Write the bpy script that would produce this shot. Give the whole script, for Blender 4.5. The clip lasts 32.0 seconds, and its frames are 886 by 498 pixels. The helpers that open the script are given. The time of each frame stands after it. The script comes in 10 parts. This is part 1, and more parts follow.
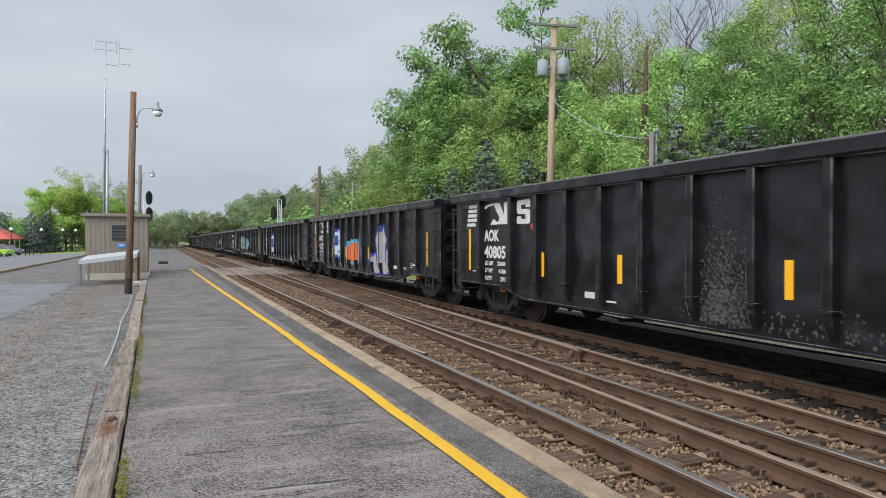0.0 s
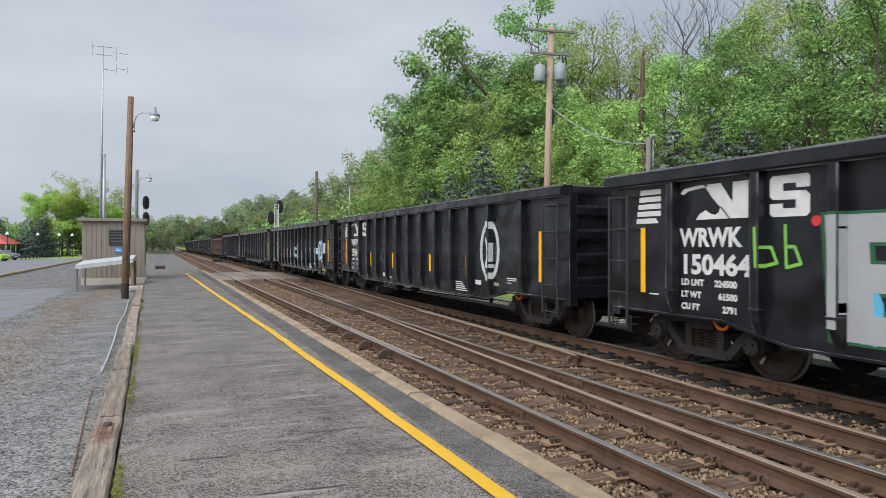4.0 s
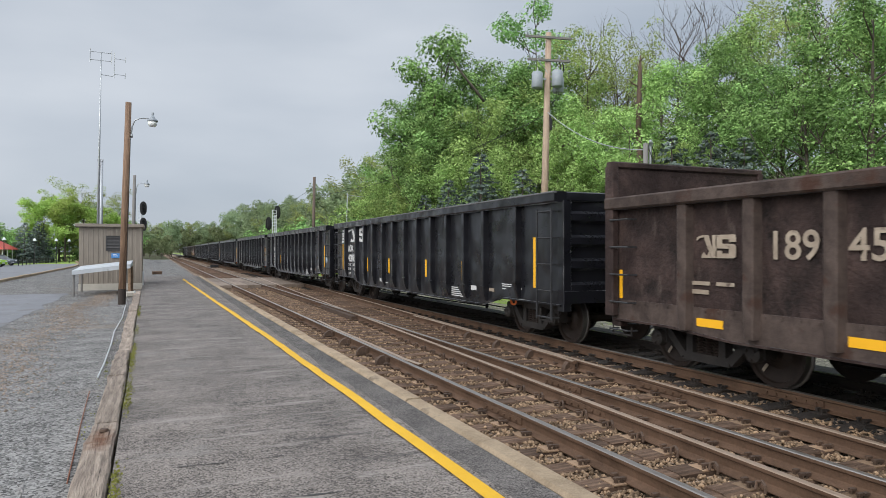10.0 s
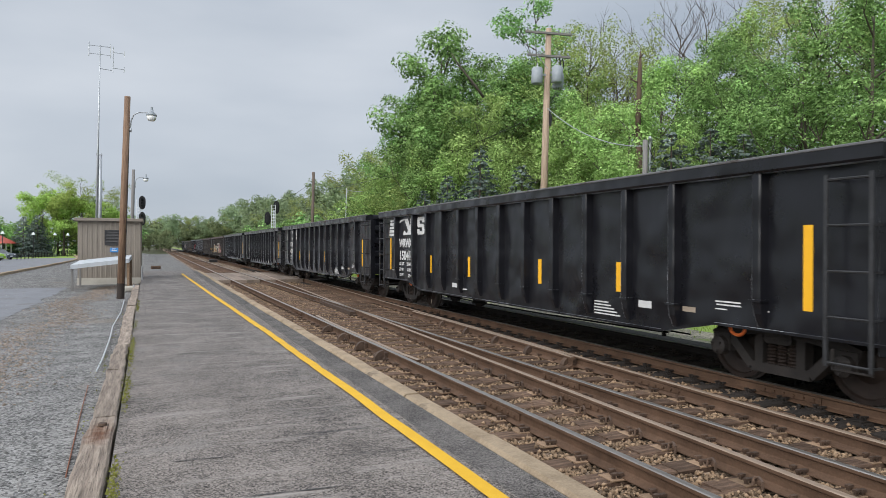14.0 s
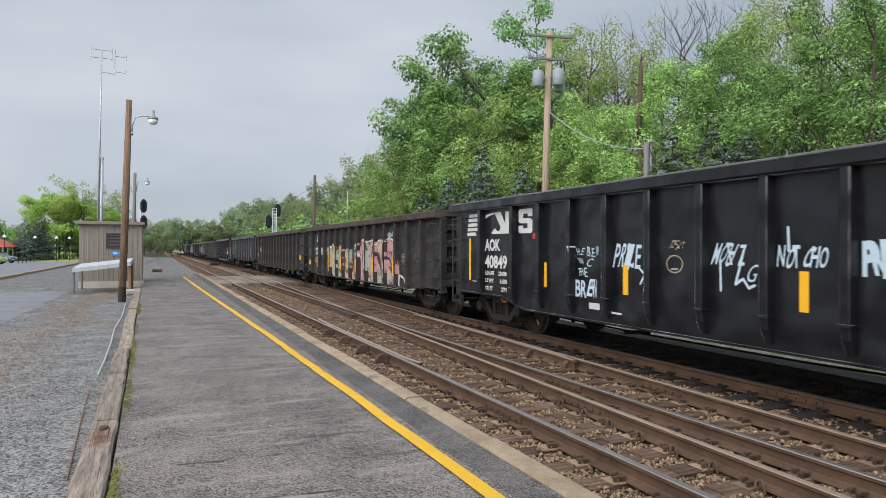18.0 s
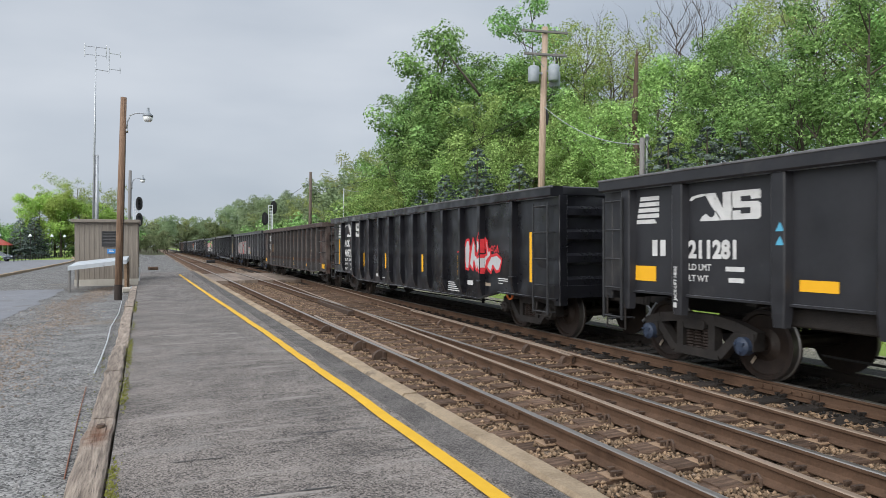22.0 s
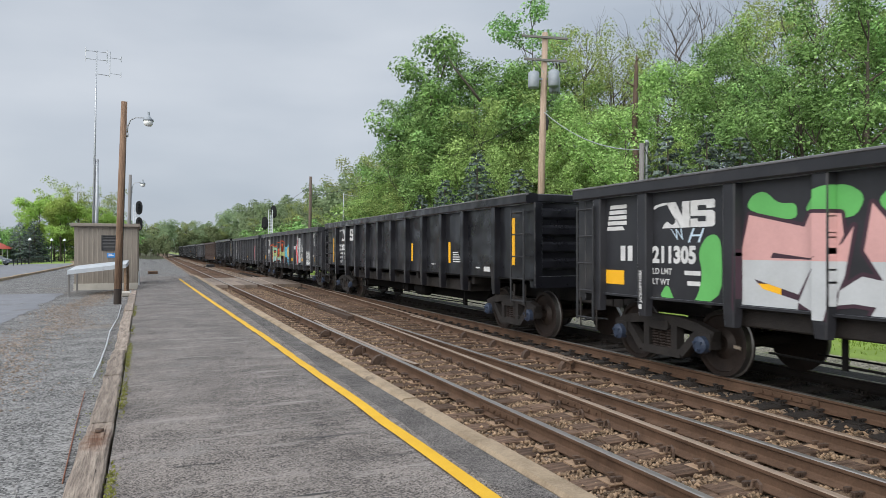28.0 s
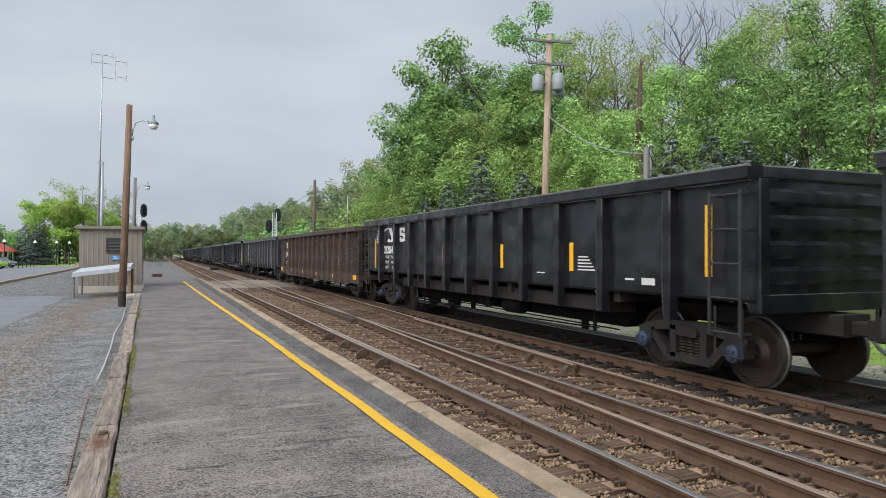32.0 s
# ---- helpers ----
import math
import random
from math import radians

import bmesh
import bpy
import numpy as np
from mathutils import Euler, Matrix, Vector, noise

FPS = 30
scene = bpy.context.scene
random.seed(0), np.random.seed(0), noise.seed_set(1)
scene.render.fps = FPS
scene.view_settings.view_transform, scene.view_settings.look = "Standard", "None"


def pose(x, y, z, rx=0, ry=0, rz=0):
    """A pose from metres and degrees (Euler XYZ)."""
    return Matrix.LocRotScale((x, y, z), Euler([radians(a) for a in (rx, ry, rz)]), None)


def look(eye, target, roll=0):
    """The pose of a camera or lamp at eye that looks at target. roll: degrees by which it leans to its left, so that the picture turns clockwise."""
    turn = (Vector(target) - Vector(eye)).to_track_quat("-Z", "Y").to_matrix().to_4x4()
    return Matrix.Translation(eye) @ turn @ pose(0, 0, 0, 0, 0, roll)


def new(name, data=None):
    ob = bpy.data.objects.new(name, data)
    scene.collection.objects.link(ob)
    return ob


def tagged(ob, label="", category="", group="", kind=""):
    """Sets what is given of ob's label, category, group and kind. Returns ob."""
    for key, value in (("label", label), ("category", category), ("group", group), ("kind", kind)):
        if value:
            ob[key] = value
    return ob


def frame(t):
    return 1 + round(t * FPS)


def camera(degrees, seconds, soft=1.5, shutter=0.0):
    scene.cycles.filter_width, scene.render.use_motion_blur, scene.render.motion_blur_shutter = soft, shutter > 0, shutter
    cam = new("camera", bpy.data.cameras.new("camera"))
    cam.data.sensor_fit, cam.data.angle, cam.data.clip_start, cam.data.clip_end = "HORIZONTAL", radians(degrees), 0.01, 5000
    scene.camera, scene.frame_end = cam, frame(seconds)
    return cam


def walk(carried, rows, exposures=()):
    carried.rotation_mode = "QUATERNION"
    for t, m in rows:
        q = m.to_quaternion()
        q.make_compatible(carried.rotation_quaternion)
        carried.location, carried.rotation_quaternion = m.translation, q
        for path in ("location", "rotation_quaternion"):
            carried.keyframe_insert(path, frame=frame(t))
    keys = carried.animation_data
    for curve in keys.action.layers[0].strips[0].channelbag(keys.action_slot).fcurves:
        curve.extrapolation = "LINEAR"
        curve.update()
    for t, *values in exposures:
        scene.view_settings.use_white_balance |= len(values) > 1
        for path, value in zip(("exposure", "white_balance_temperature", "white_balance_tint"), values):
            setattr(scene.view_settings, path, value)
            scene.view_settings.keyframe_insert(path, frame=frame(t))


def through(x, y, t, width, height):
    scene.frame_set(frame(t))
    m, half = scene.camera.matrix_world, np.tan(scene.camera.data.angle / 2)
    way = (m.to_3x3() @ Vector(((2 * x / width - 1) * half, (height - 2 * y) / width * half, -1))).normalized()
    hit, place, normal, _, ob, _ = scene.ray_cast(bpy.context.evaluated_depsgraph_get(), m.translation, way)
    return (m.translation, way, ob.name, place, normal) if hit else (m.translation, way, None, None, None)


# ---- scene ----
# A freight train of open gondola cars rolls past a small station platform on an overcast spring day.
# x: across the tracks, away from the platform; y: along the tracks, into the distance; z = 0 at the rail heads.
cam = camera(66.0, 32.0, soft=0.7, shutter=0.06)
PATH = [
    (0, pose(0, 0, 1.758, 89.244, 0.111, -22.355)), (0.5, pose(0, 0, 1.758, 89.276, 0.107, -22.456)), (1, pose(0, 0, 1.758, 89.371, 0.129, -22.516)),
    (1.5, pose(0, 0, 1.758, 89.409, 0.106, -22.534)), (2, pose(0, 0, 1.758, 89.457, 0.035, -22.559)), (2.5, pose(0, 0, 1.758, 89.505, 0.013, -22.546)),
    (3, pose(0, 0, 1.758, 89.594, 0.042, -22.568)), (3.5, pose(0, 0, 1.758, 89.656, 0.077, -22.586)), (5.5, pose(0, 0, 1.758, 89.671, 0.040, -22.586)),
    (6, pose(0, 0, 1.758, 89.668, 0.000, -22.583)), (6.5, pose(0, 0, 1.758, 89.654, -0.045, -22.595)), (7, pose(0, 0, 1.758, 89.644, -0.057, -22.642)),
    (7.5, pose(0, 0, 1.758, 89.713, -0.034, -22.657)), (8, pose(0, 0, 1.758, 89.861, 0.031, -22.654)), (8.5, pose(0, 0, 1.758, 89.867, 0.074, -22.681)),
    (9, pose(0, 0, 1.758, 89.875, 0.040, -22.692)), (9.5, pose(0, 0, 1.758, 90.072, 0.032, -22.717)), (10, pose(0, 0, 1.758, 90.145, 0.042, -22.785)),
    (10.5, pose(0, 0, 1.758, 90.118, -0.052, -22.847)), (11, pose(0, 0, 1.758, 90.119, -0.066, -22.885)), (11.5, pose(0, 0, 1.758, 90.048, -0.054, -22.870)),
    (12, pose(0, 0, 1.758, 89.913, -0.065, -22.851)), (12.5, pose(0, 0, 1.758, 89.784, -0.019, -22.884)), (13, pose(0, 0, 1.758, 89.771, -0.147, -22.926)),
    (13.5, pose(0, 0, 1.758, 89.778, -0.160, -22.917)), (14, pose(0, 0, 1.758, 89.782, -0.188, -22.869)), (14.5, pose(0, 0, 1.758, 89.689, -0.253, -22.856)),
    (16.5, pose(0, 0, 1.758, 89.485, -0.138, -22.711)), (17, pose(0, 0, 1.758, 89.517, -0.186, -22.843)), (17.5, pose(0, 0, 1.758, 89.730, -0.180, -22.862)),
    (18, pose(0, 0, 1.758, 90.030, -0.127, -22.768)), (18.5, pose(0, 0, 1.758, 90.134, -0.073, -22.698)), (19, pose(0, 0, 1.758, 90.158, -0.021, -22.621)),
    (19.5, pose(0, 0, 1.758, 90.142, 0.030, -22.569)), (20, pose(0, 0, 1.758, 90.017, 0.069, -22.570)), (20.5, pose(0, 0, 1.758, 89.962, 0.095, -22.637)),
    (21, pose(0, 0, 1.758, 89.867, 0.088, -22.751)), (21.5, pose(0, 0, 1.758, 89.800, 0.121, -22.910)), (22, pose(0, 0, 1.758, 89.711, 0.170, -23.061)),
    (22.5, pose(0, 0, 1.758, 89.669, 0.177, -23.136)), (23, pose(0, 0, 1.758, 89.648, 0.176, -23.109)), (23.5, pose(0, 0, 1.758, 89.626, 0.210, -23.084)),
    (24, pose(0, 0, 1.758, 89.678, 0.247, -23.074)), (24.5, pose(0, 0, 1.758, 89.761, 0.206, -23.126)), (25, pose(0, 0, 1.758, 89.866, 0.189, -23.177)),
    (25.5, pose(0, 0, 1.758, 90.001, 0.161, -23.196)), (27.5, pose(0, 0, 1.758, 90.101, -0.058, -23.103)), (28, pose(0, 0, 1.758, 90.123, 0.028, -23.083)),
    (28.5, pose(0, 0, 1.758, 90.192, 0.030, -23.085)), (29, pose(0, 0, 1.758, 90.229, -0.056, -23.024)), (29.5, pose(0, 0, 1.758, 90.257, -0.026, -22.946)),
    (30, pose(0, 0, 1.758, 90.316, -0.121, -22.907)), (30.5, pose(0, 0, 1.758, 90.344, -0.151, -22.875)), (31, pose(0, 0, 1.758, 90.395, -0.128, -22.828)),
    (31.5, pose(0, 0, 1.758, 90.421, -0.143, -22.769)), (32, pose(0, 0, 1.758, 90.405, -0.101, -22.764)),
]
EXPOSURES = [(0, 0.0), (32, 0.0)]
walk(cam, PATH, EXPOSURES)

# ---- light ----
SUN_HEIGHT, SUN_TURN = radians(36), radians(236)
world = bpy.data.worlds.new("overcast_sky")
scene.world = world
world.use_nodes = True


def sky_nodes():
    nt = world.node_tree
    nt.nodes.clear()
    out = nt.nodes.new("ShaderNodeOutputWorld")
    bg = nt.nodes.new("ShaderNodeBackground")
    sky = nt.nodes.new("ShaderNodeTexSky")
    sky.sky_type, sky.sun_disc = "NISHITA", False
    sky.sun_elevation, sky.sun_rotation = SUN_HEIGHT, SUN_TURN
    dim = nt.nodes.new("ShaderNodeVectorMath")
    dim.operation = "SCALE"
    dim.inputs["Scale"].default_value = 0.10
    nt.links.new(sky.outputs[0], dim.inputs[0])
    co = nt.nodes.new("ShaderNodeTexCoord")
    stretch = nt.nodes.new("ShaderNodeMapping")
    stretch.inputs["Scale"].default_value = (1.0, 1.0, 3.2)
    nt.links.new(co.outputs["Generated"], stretch.inputs[0])
    cloud = nt.nodes.new("ShaderNodeTexNoise")
    cloud.inputs["Scale"].default_value, cloud.inputs["Detail"].default_value = 2.2, 5.0
    cloud.inputs["Roughness"].default_value = 0.42
    nt.links.new(stretch.outputs[0], cloud.inputs["Vector"])
    ramp = nt.nodes.new("ShaderNodeValToRGB")
    ramp.color_ramp.elements[0].position, ramp.color_ramp.elements[0].color = 0.28, (0.425, 0.485, 0.57, 1)
    ramp.color_ramp.elements[1].position, ramp.color_ramp.elements[1].color = 0.72, (0.69, 0.735, 0.80, 1)
    nt.links.new(cloud.outputs["Fac"], ramp.inputs[0])
    mix = nt.nodes.new("ShaderNodeMix")
    mix.data_type = "RGBA"
    mix.inputs["Factor"].default_value = 0.93
    nt.links.new(dim.outputs[0], mix.inputs["A"])
    nt.links.new(ramp.outputs[0], mix.inputs["B"])
    # an overcast sky is brightest overhead
    split = nt.nodes.new("ShaderNodeSeparateXYZ")
    nt.links.new(co.outputs["Generated"], split.inputs[0])
    up = nt.nodes.new("ShaderNodeMapRange")
    up.interpolation_type = "SMOOTHSTEP"
    up.inputs["From Min"].default_value, up.inputs["From Max"].default_value = 0.30, 0.95
    up.inputs["To Min"].default_value, up.inputs["To Max"].default_value = 1.0, 2.3
    nt.links.new(split.outputs["Z"], up.inputs["Value"])
    lift = nt.nodes.new("ShaderNodeVectorMath")
    lift.operation = "SCALE"
    nt.links.new(mix.outputs["Result"], lift.inputs[0])
    nt.links.new(up.outputs[0], lift.inputs["Scale"])
    nt.links.new(lift.outputs[0], bg.inputs["Color"])
    bg.inputs["Strength"].default_value = SKY
    nt.links.new(bg.outputs[0], out.inputs[0])


SKY = 1.0
sky_nodes()
sun = new("sun", bpy.data.lights.new("sun", "SUN"))
sun.data.energy, sun.data.angle, sun.data.color = 3.1, radians(60), (1.0, 0.97, 0.93)
sun.matrix_world = look((0, 0, 50), (0 + 50 * math.cos(SUN_HEIGHT) * math.sin(SUN_TURN) * -1, 0 - 50 * math.cos(SUN_HEIGHT) * math.cos(SUN_TURN), 50 - 50 * math.sin(SUN_HEIGHT)))

# ---- materials ----
def material(name, low, high, scale=6.0, rough=0.8, metal=0.0, bump=0.2, fine=60.0, spot=None, spot_scale=3.0, spot_at=0.62, spot_soft=0.06, vary=0.0, island=False, stretch=(1, 1, 1), world_space=False, bump_size=0.02, spec=0.5, streak=None, rough_low=None, speckle=0.55, grain=0.0, dent=0.0, dust=0.0, contrast=1.3, rug=0.6, streaks=()):
    """A worn surface: two colours mixed by noise at two scales, an optional third colour in patches, fine relief."""
    m = bpy.data.materials.new(name)
    m.use_nodes = True
    nt = m.node_tree
    bsdf = nt.nodes["Principled BSDF"]
    link = nt.links.new

    def node(kind, **inputs):
        n = nt.nodes.new(kind)
        for k, v in inputs.items():
            n.inputs[k].default_value = v
        return n

    if world_space:
        src = nt.nodes.new("ShaderNodeNewGeometry").outputs["Position"]
    else:
        src = nt.nodes.new("ShaderNodeTexCoord").outputs["Object"]
    mp = node("ShaderNodeMapping", Scale=stretch)
    link(src, mp.inputs[0])
    big = node("ShaderNodeTexNoise", Scale=scale, Detail=7.0 if rug > 0.6 else 6.0, Roughness=rug)
    small = node("ShaderNodeTexNoise", Scale=fine, Detail=3.0, Roughness=0.7)
    link(mp.outputs[0], big.inputs["Vector"])
    link(mp.outputs[0], small.inputs["Vector"])
    speck = small.outputs["Fac"]
    if grain:
        cells = node("ShaderNodeTexVoronoi", Scale=grain)
        link(mp.outputs[0], cells.inputs["Vector"])
        parts = nt.nodes.new("ShaderNodeSeparateXYZ")
        link(cells.outputs["Color"], parts.inputs[0])
        speck = parts.outputs[0]
    add = nt.nodes.new("ShaderNodeMath")
    add.operation = "MULTIPLY_ADD"
    add.inputs[1].default_value = speckle
    link(speck, add.inputs[0])
    half = nt.nodes.new("ShaderNodeMath")
    half.operation = "MULTIPLY_ADD"
    half.inputs[1].default_value, half.inputs[2].default_value = contrast, 0.5 - 0.5 * contrast - 0.5 * speckle
    link(big.outputs["Fac"], half.inputs[0])
    link(half.outputs[0], add.inputs[2])
    mix = nt.nodes.new("ShaderNodeMix")
    mix.data_type = "RGBA"
    mix.inputs["A"].default_value, mix.inputs["B"].default_value = (*low, 1), (*high, 1)
    link(add.outputs[0], mix.inputs["Factor"])
    col = mix.outputs["Result"]
    for colour, sscale, at, soft, st in ([(spot, spot_scale, spot_at, spot_soft, None)] if spot else []) + ([streak] if streak else []) + list(streaks):
        n = node("ShaderNodeTexNoise", Scale=sscale, Detail=7.0, Roughness=0.65)
        if st:
            mp2 = node("ShaderNodeMapping", Scale=st)
            link(src, mp2.inputs[0])
            link(mp2.outputs[0], n.inputs["Vector"])
        else:
            link(mp.outputs[0], n.inputs["Vector"])
        r = node("ShaderNodeMapRange", **{"From Min": at - soft, "From Max": at + soft})
        link(n.outputs["Fac"], r.inputs["Value"])
        mm = nt.nodes.new("ShaderNodeMix")
        mm.data_type = "RGBA"
        mm.inputs["B"].default_value = (*colour, 1)
        link(r.outputs[0], mm.inputs["Factor"])
        link(col, mm.inputs["A"])
        col = mm.outputs["Result"]
    if vary:
        rnd = nt.nodes.new("ShaderNodeNewGeometry").outputs["Random Per Island"] if island else nt.nodes.new("ShaderNodeObjectInfo").outputs["Random"]
        hsv = nt.nodes.new("ShaderNodeHueSaturation")
        r = node("ShaderNodeMapRange", **{"To Min": 1 - vary, "To Max": 1 + vary})
        link(rnd, r.inputs["Value"])
        link(r.outputs[0], hsv.inputs["Value"])
        link(col, hsv.inputs["Color"])
        col = hsv.outputs["Color"]
    link(col, bsdf.inputs["Base Color"])
    if rough_low is not None:
        rr = node("ShaderNodeMapRange", **{"To Min": rough_low, "To Max": rough})
        link(add.outputs[0], rr.inputs["Value"])
        link(rr.outputs[0], bsdf.inputs["Roughness"])
    else:
        bsdf.inputs["Roughness"].default_value = rough
    bsdf.inputs["Metallic"].default_value = metal
    bsdf.inputs["Specular IOR Level"].default_value = spec
    if dust:
        bsdf.inputs["Sheen Weight"].default_value, bsdf.inputs["Sheen Roughness"].default_value = dust, 0.22
        bsdf.inputs["Sheen Tint"].default_value = (0.9, 0.93, 1.0, 1)
    if bump:
        b = node("ShaderNodeBump", Strength=bump, Distance=bump_size)
        if dent:
            wave = node("ShaderNodeTexNoise", Scale=dent, Detail=1.0, Roughness=0.4)
            link(src, wave.inputs["Vector"])
            link(wave.outputs["Fac"], b.inputs["Height"])
        else:
            link(add.outputs[0], b.inputs["Height"])
        link(b.outputs[0], bsdf.inputs["Normal"])
    return m


def leaf_material(name, low, high, through=0.35):
    m = bpy.data.materials.new(name)
    m.use_nodes = True
    nt = m.node_tree
    nt.nodes.remove(nt.nodes["Principled BSDF"])
    out = nt.nodes["Material Output"]
    rnd = nt.nodes.new("ShaderNodeNewGeometry").outputs["Random Per Island"]
    tree = nt.nodes.new("ShaderNodeObjectInfo").outputs["Random"]
    mix = nt.nodes.new("ShaderNodeMix")
    mix.data_type = "RGBA"
    mix.inputs["A"].default_value, mix.inputs["B"].default_value = (*low, 1), (*high, 1)
    clump = nt.nodes.new("ShaderNodeTexNoise")
    clump.inputs["Scale"].default_value, clump.inputs["Detail"].default_value = 0.9, 2.0
    nt.links.new(nt.nodes.new("ShaderNodeTexCoord").outputs["Object"], clump.inputs["Vector"])
    patch = nt.nodes.new("ShaderNodeMapRange")
    patch.inputs["From Min"].default_value, patch.inputs["From Max"].default_value = 0.35, 0.65
    nt.links.new(clump.outputs["Fac"], patch.inputs["Value"])
    both = nt.nodes.new("ShaderNodeMath")
    half = nt.nodes.new("ShaderNodeMath")
    half.operation = "MULTIPLY"
    half.inputs[1].default_value = 0.5
    both.operation = "MULTIPLY_ADD"
    both.inputs[1].default_value = 0.5
    nt.links.new(patch.outputs[0], half.inputs[0])
    nt.links.new(rnd, both.inputs[0])
    nt.links.new(half.outputs[0], both.inputs[2])
    nt.links.new(both.outputs[0], mix.inputs["Factor"])
    hsv = nt.nodes.new("ShaderNodeHueSaturation")
    for key, lo, hi in (("Hue", 0.487, 0.513), ("Value", 0.8, 1.2)):
        r = nt.nodes.new("ShaderNodeMapRange")
        r.inputs["To Min"].default_value, r.inputs["To Max"].default_value = lo, hi
        nt.links.new(tree, r.inputs["Value"])
        nt.links.new(r.outputs[0], hsv.inputs[key])
    nt.links.new(mix.outputs["Result"], hsv.inputs["Color"])
    d = nt.nodes.new("ShaderNodeBsdfDiffuse")
    t = nt.nodes.new("ShaderNodeBsdfTranslucent")
    s = nt.nodes.new("ShaderNodeMixShader")
    s.inputs[0].default_value = through
    nt.links.new(hsv.outputs[0], d.inputs[0])
    nt.links.new(hsv.outputs[0], t.inputs[0])
    nt.links.new(d.outputs[0], s.inputs[1])
    nt.links.new(t.outputs[0], s.inputs[2])
    nt.links.new(s.outputs[0], out.inputs[0])
    return m


ASPHALT = material("platform_asphalt", (0.029, 0.0252, 0.0222), (0.290, 0.254, 0.228), 1.1, 0.92, spec=0.28, contrast=1.7, rug=0.74, bump=0.9, world_space=True, bump_size=0.014, spot=(0.20, 0.19, 0.178), spot_scale=1.3, spot_at=0.66, spot_soft=0.10, streak=((0.040, 0.039, 0.040), 1.0, 0.66, 0.04, (0.30, 2.6, 1.0)), streaks=[((0.29, 0.262, 0.24), 1.0, 0.62, 0.06, (0.55, 3.4, 1.0))], speckle=1.1, grain=92, dust=0.14)
DARK_ASPHALT = material("dark_strip_asphalt", (0.024, 0.0215, 0.020), (0.200, 0.182, 0.170), 1.4, 0.92, spec=0.28, contrast=1.7, rug=0.75, bump=1.0, world_space=True, bump_size=0.016, streak=((0.018, 0.017, 0.017), 1.6, 0.64, 0.03, (0.5, 2.2, 1.0)), speckle=0.9, grain=105, dust=0.08)
ROAD = material("road_asphalt", (0.115, 0.118, 0.130), (0.215, 0.22, 0.238), 0.9, 0.9, rug=0.75, bump=0.4, fine=40, world_space=True, spot=(0.12, 0.115, 0.11), spot_scale=0.8, spot_at=0.62, spot_soft=0.08)
GRAVEL = material("gravel", (0.040, 0.039, 0.038), (0.305, 0.297, 0.285), 1.6, 0.95, contrast=2.0, rug=0.78, bump=1.0, world_space=True, bump_size=0.025, spot=(0.21, 0.165, 0.125), spot_scale=0.35, spot_at=0.66, spot_soft=0.08, streak=((0.045, 0.045, 0.047), 7.0, 0.68, 0.04, (0.5, 1.0, 1.0)), speckle=1.1, grain=46)
STONE = material("gravel_stone", (0.10, 0.098, 0.098), (0.32, 0.31, 0.30), 9, 0.9, bump=0.3, fine=50, vary=0.4, island=True)
RUBBLE = material("brown_rubble", (0.10, 0.078, 0.062), (0.36, 0.285, 0.225), 9, 0.9, bump=0.3, fine=50, vary=0.45, island=True)
BALLAST = material("ballast_bed", (0.024, 0.017, 0.012), (0.46, 0.345, 0.255), 3, 0.95, spec=0.2, bump=1.0, world_space=True, bump_size=0.03, speckle=1.0, grain=34)
BALLAST_STONE = material("ballast_stone", (0.050, 0.032, 0.020), (0.36, 0.25, 0.16), 12, 0.9, spec=0.2, bump=0.3, fine=70, vary=0.65, island=True, world_space=True)
TIE = material("tie_wood", (0.034, 0.0215, 0.0150), (0.185, 0.120, 0.084), 3, 0.9, spec=0.22, contrast=2.4, bump=0.8, fine=30, stretch=(1, 6, 6), vary=0.35, spot=(0.20, 0.142, 0.102), spot_scale=2.5, spot_at=0.64)
RAIL_RUST = material("rusty_rail", (0.042, 0.0245, 0.0155), (0.152, 0.092, 0.060), 2.5, 0.8, 0.0, spec=0.22, bump=0.3, fine=40, world_space=True)
RAIL_TOP = material("worn_rail_head", (0.215, 0.195, 0.175), (0.40, 0.375, 0.345), 3, 0.46, 0.85, bump=0.05, fine=50, stretch=(8, 0.5, 1), world_space=True)
RAIL_BROWN = material("seldom_used_rail_head", (0.24, 0.175, 0.125), (0.42, 0.325, 0.25), 3, 0.5, 0.45, bump=0.1, fine=40, stretch=(8, 0.5, 1), world_space=True)
IRON = material("rusty_iron", (0.036, 0.024, 0.018), (0.125, 0.078, 0.052), 14, 0.75, 0.2, bump=0.3, vary=0.25)
CURB = material("sandstone_curb", (0.175, 0.130, 0.086), (0.43, 0.336, 0.232), 2.2, 0.92, spec=0.25, contrast=2.1, vary=0.10, bump=0.6, fine=45, world_space=True, spot=(0.13, 0.10, 0.075), spot_scale=2.2, spot_at=0.64, speckle=0.8)
YELLOW = material("yellow_line_paint", (0.52, 0.285, 0.008), (0.71, 0.42, 0.016), 4, 0.75, bump=0.6, fine=70, world_space=True, bump_size=0.01, spot=(0.40, 0.25, 0.06), spot_scale=5, spot_at=0.70)
TIMBER = material("weathered_timber", (0.15, 0.116, 0.093), (0.46, 0.375, 0.303), 2.6, 0.9, contrast=2.4, bump=1.0, fine=26, stretch=(9, 0.8, 9), vary=0.2, spot=(0.085, 0.065, 0.05), spot_scale=3.2, spot_at=0.66, bump_size=0.03, streak=((0.022, 0.017, 0.013), 1.0, 0.66, 0.02, (22, 0.9, 6)))
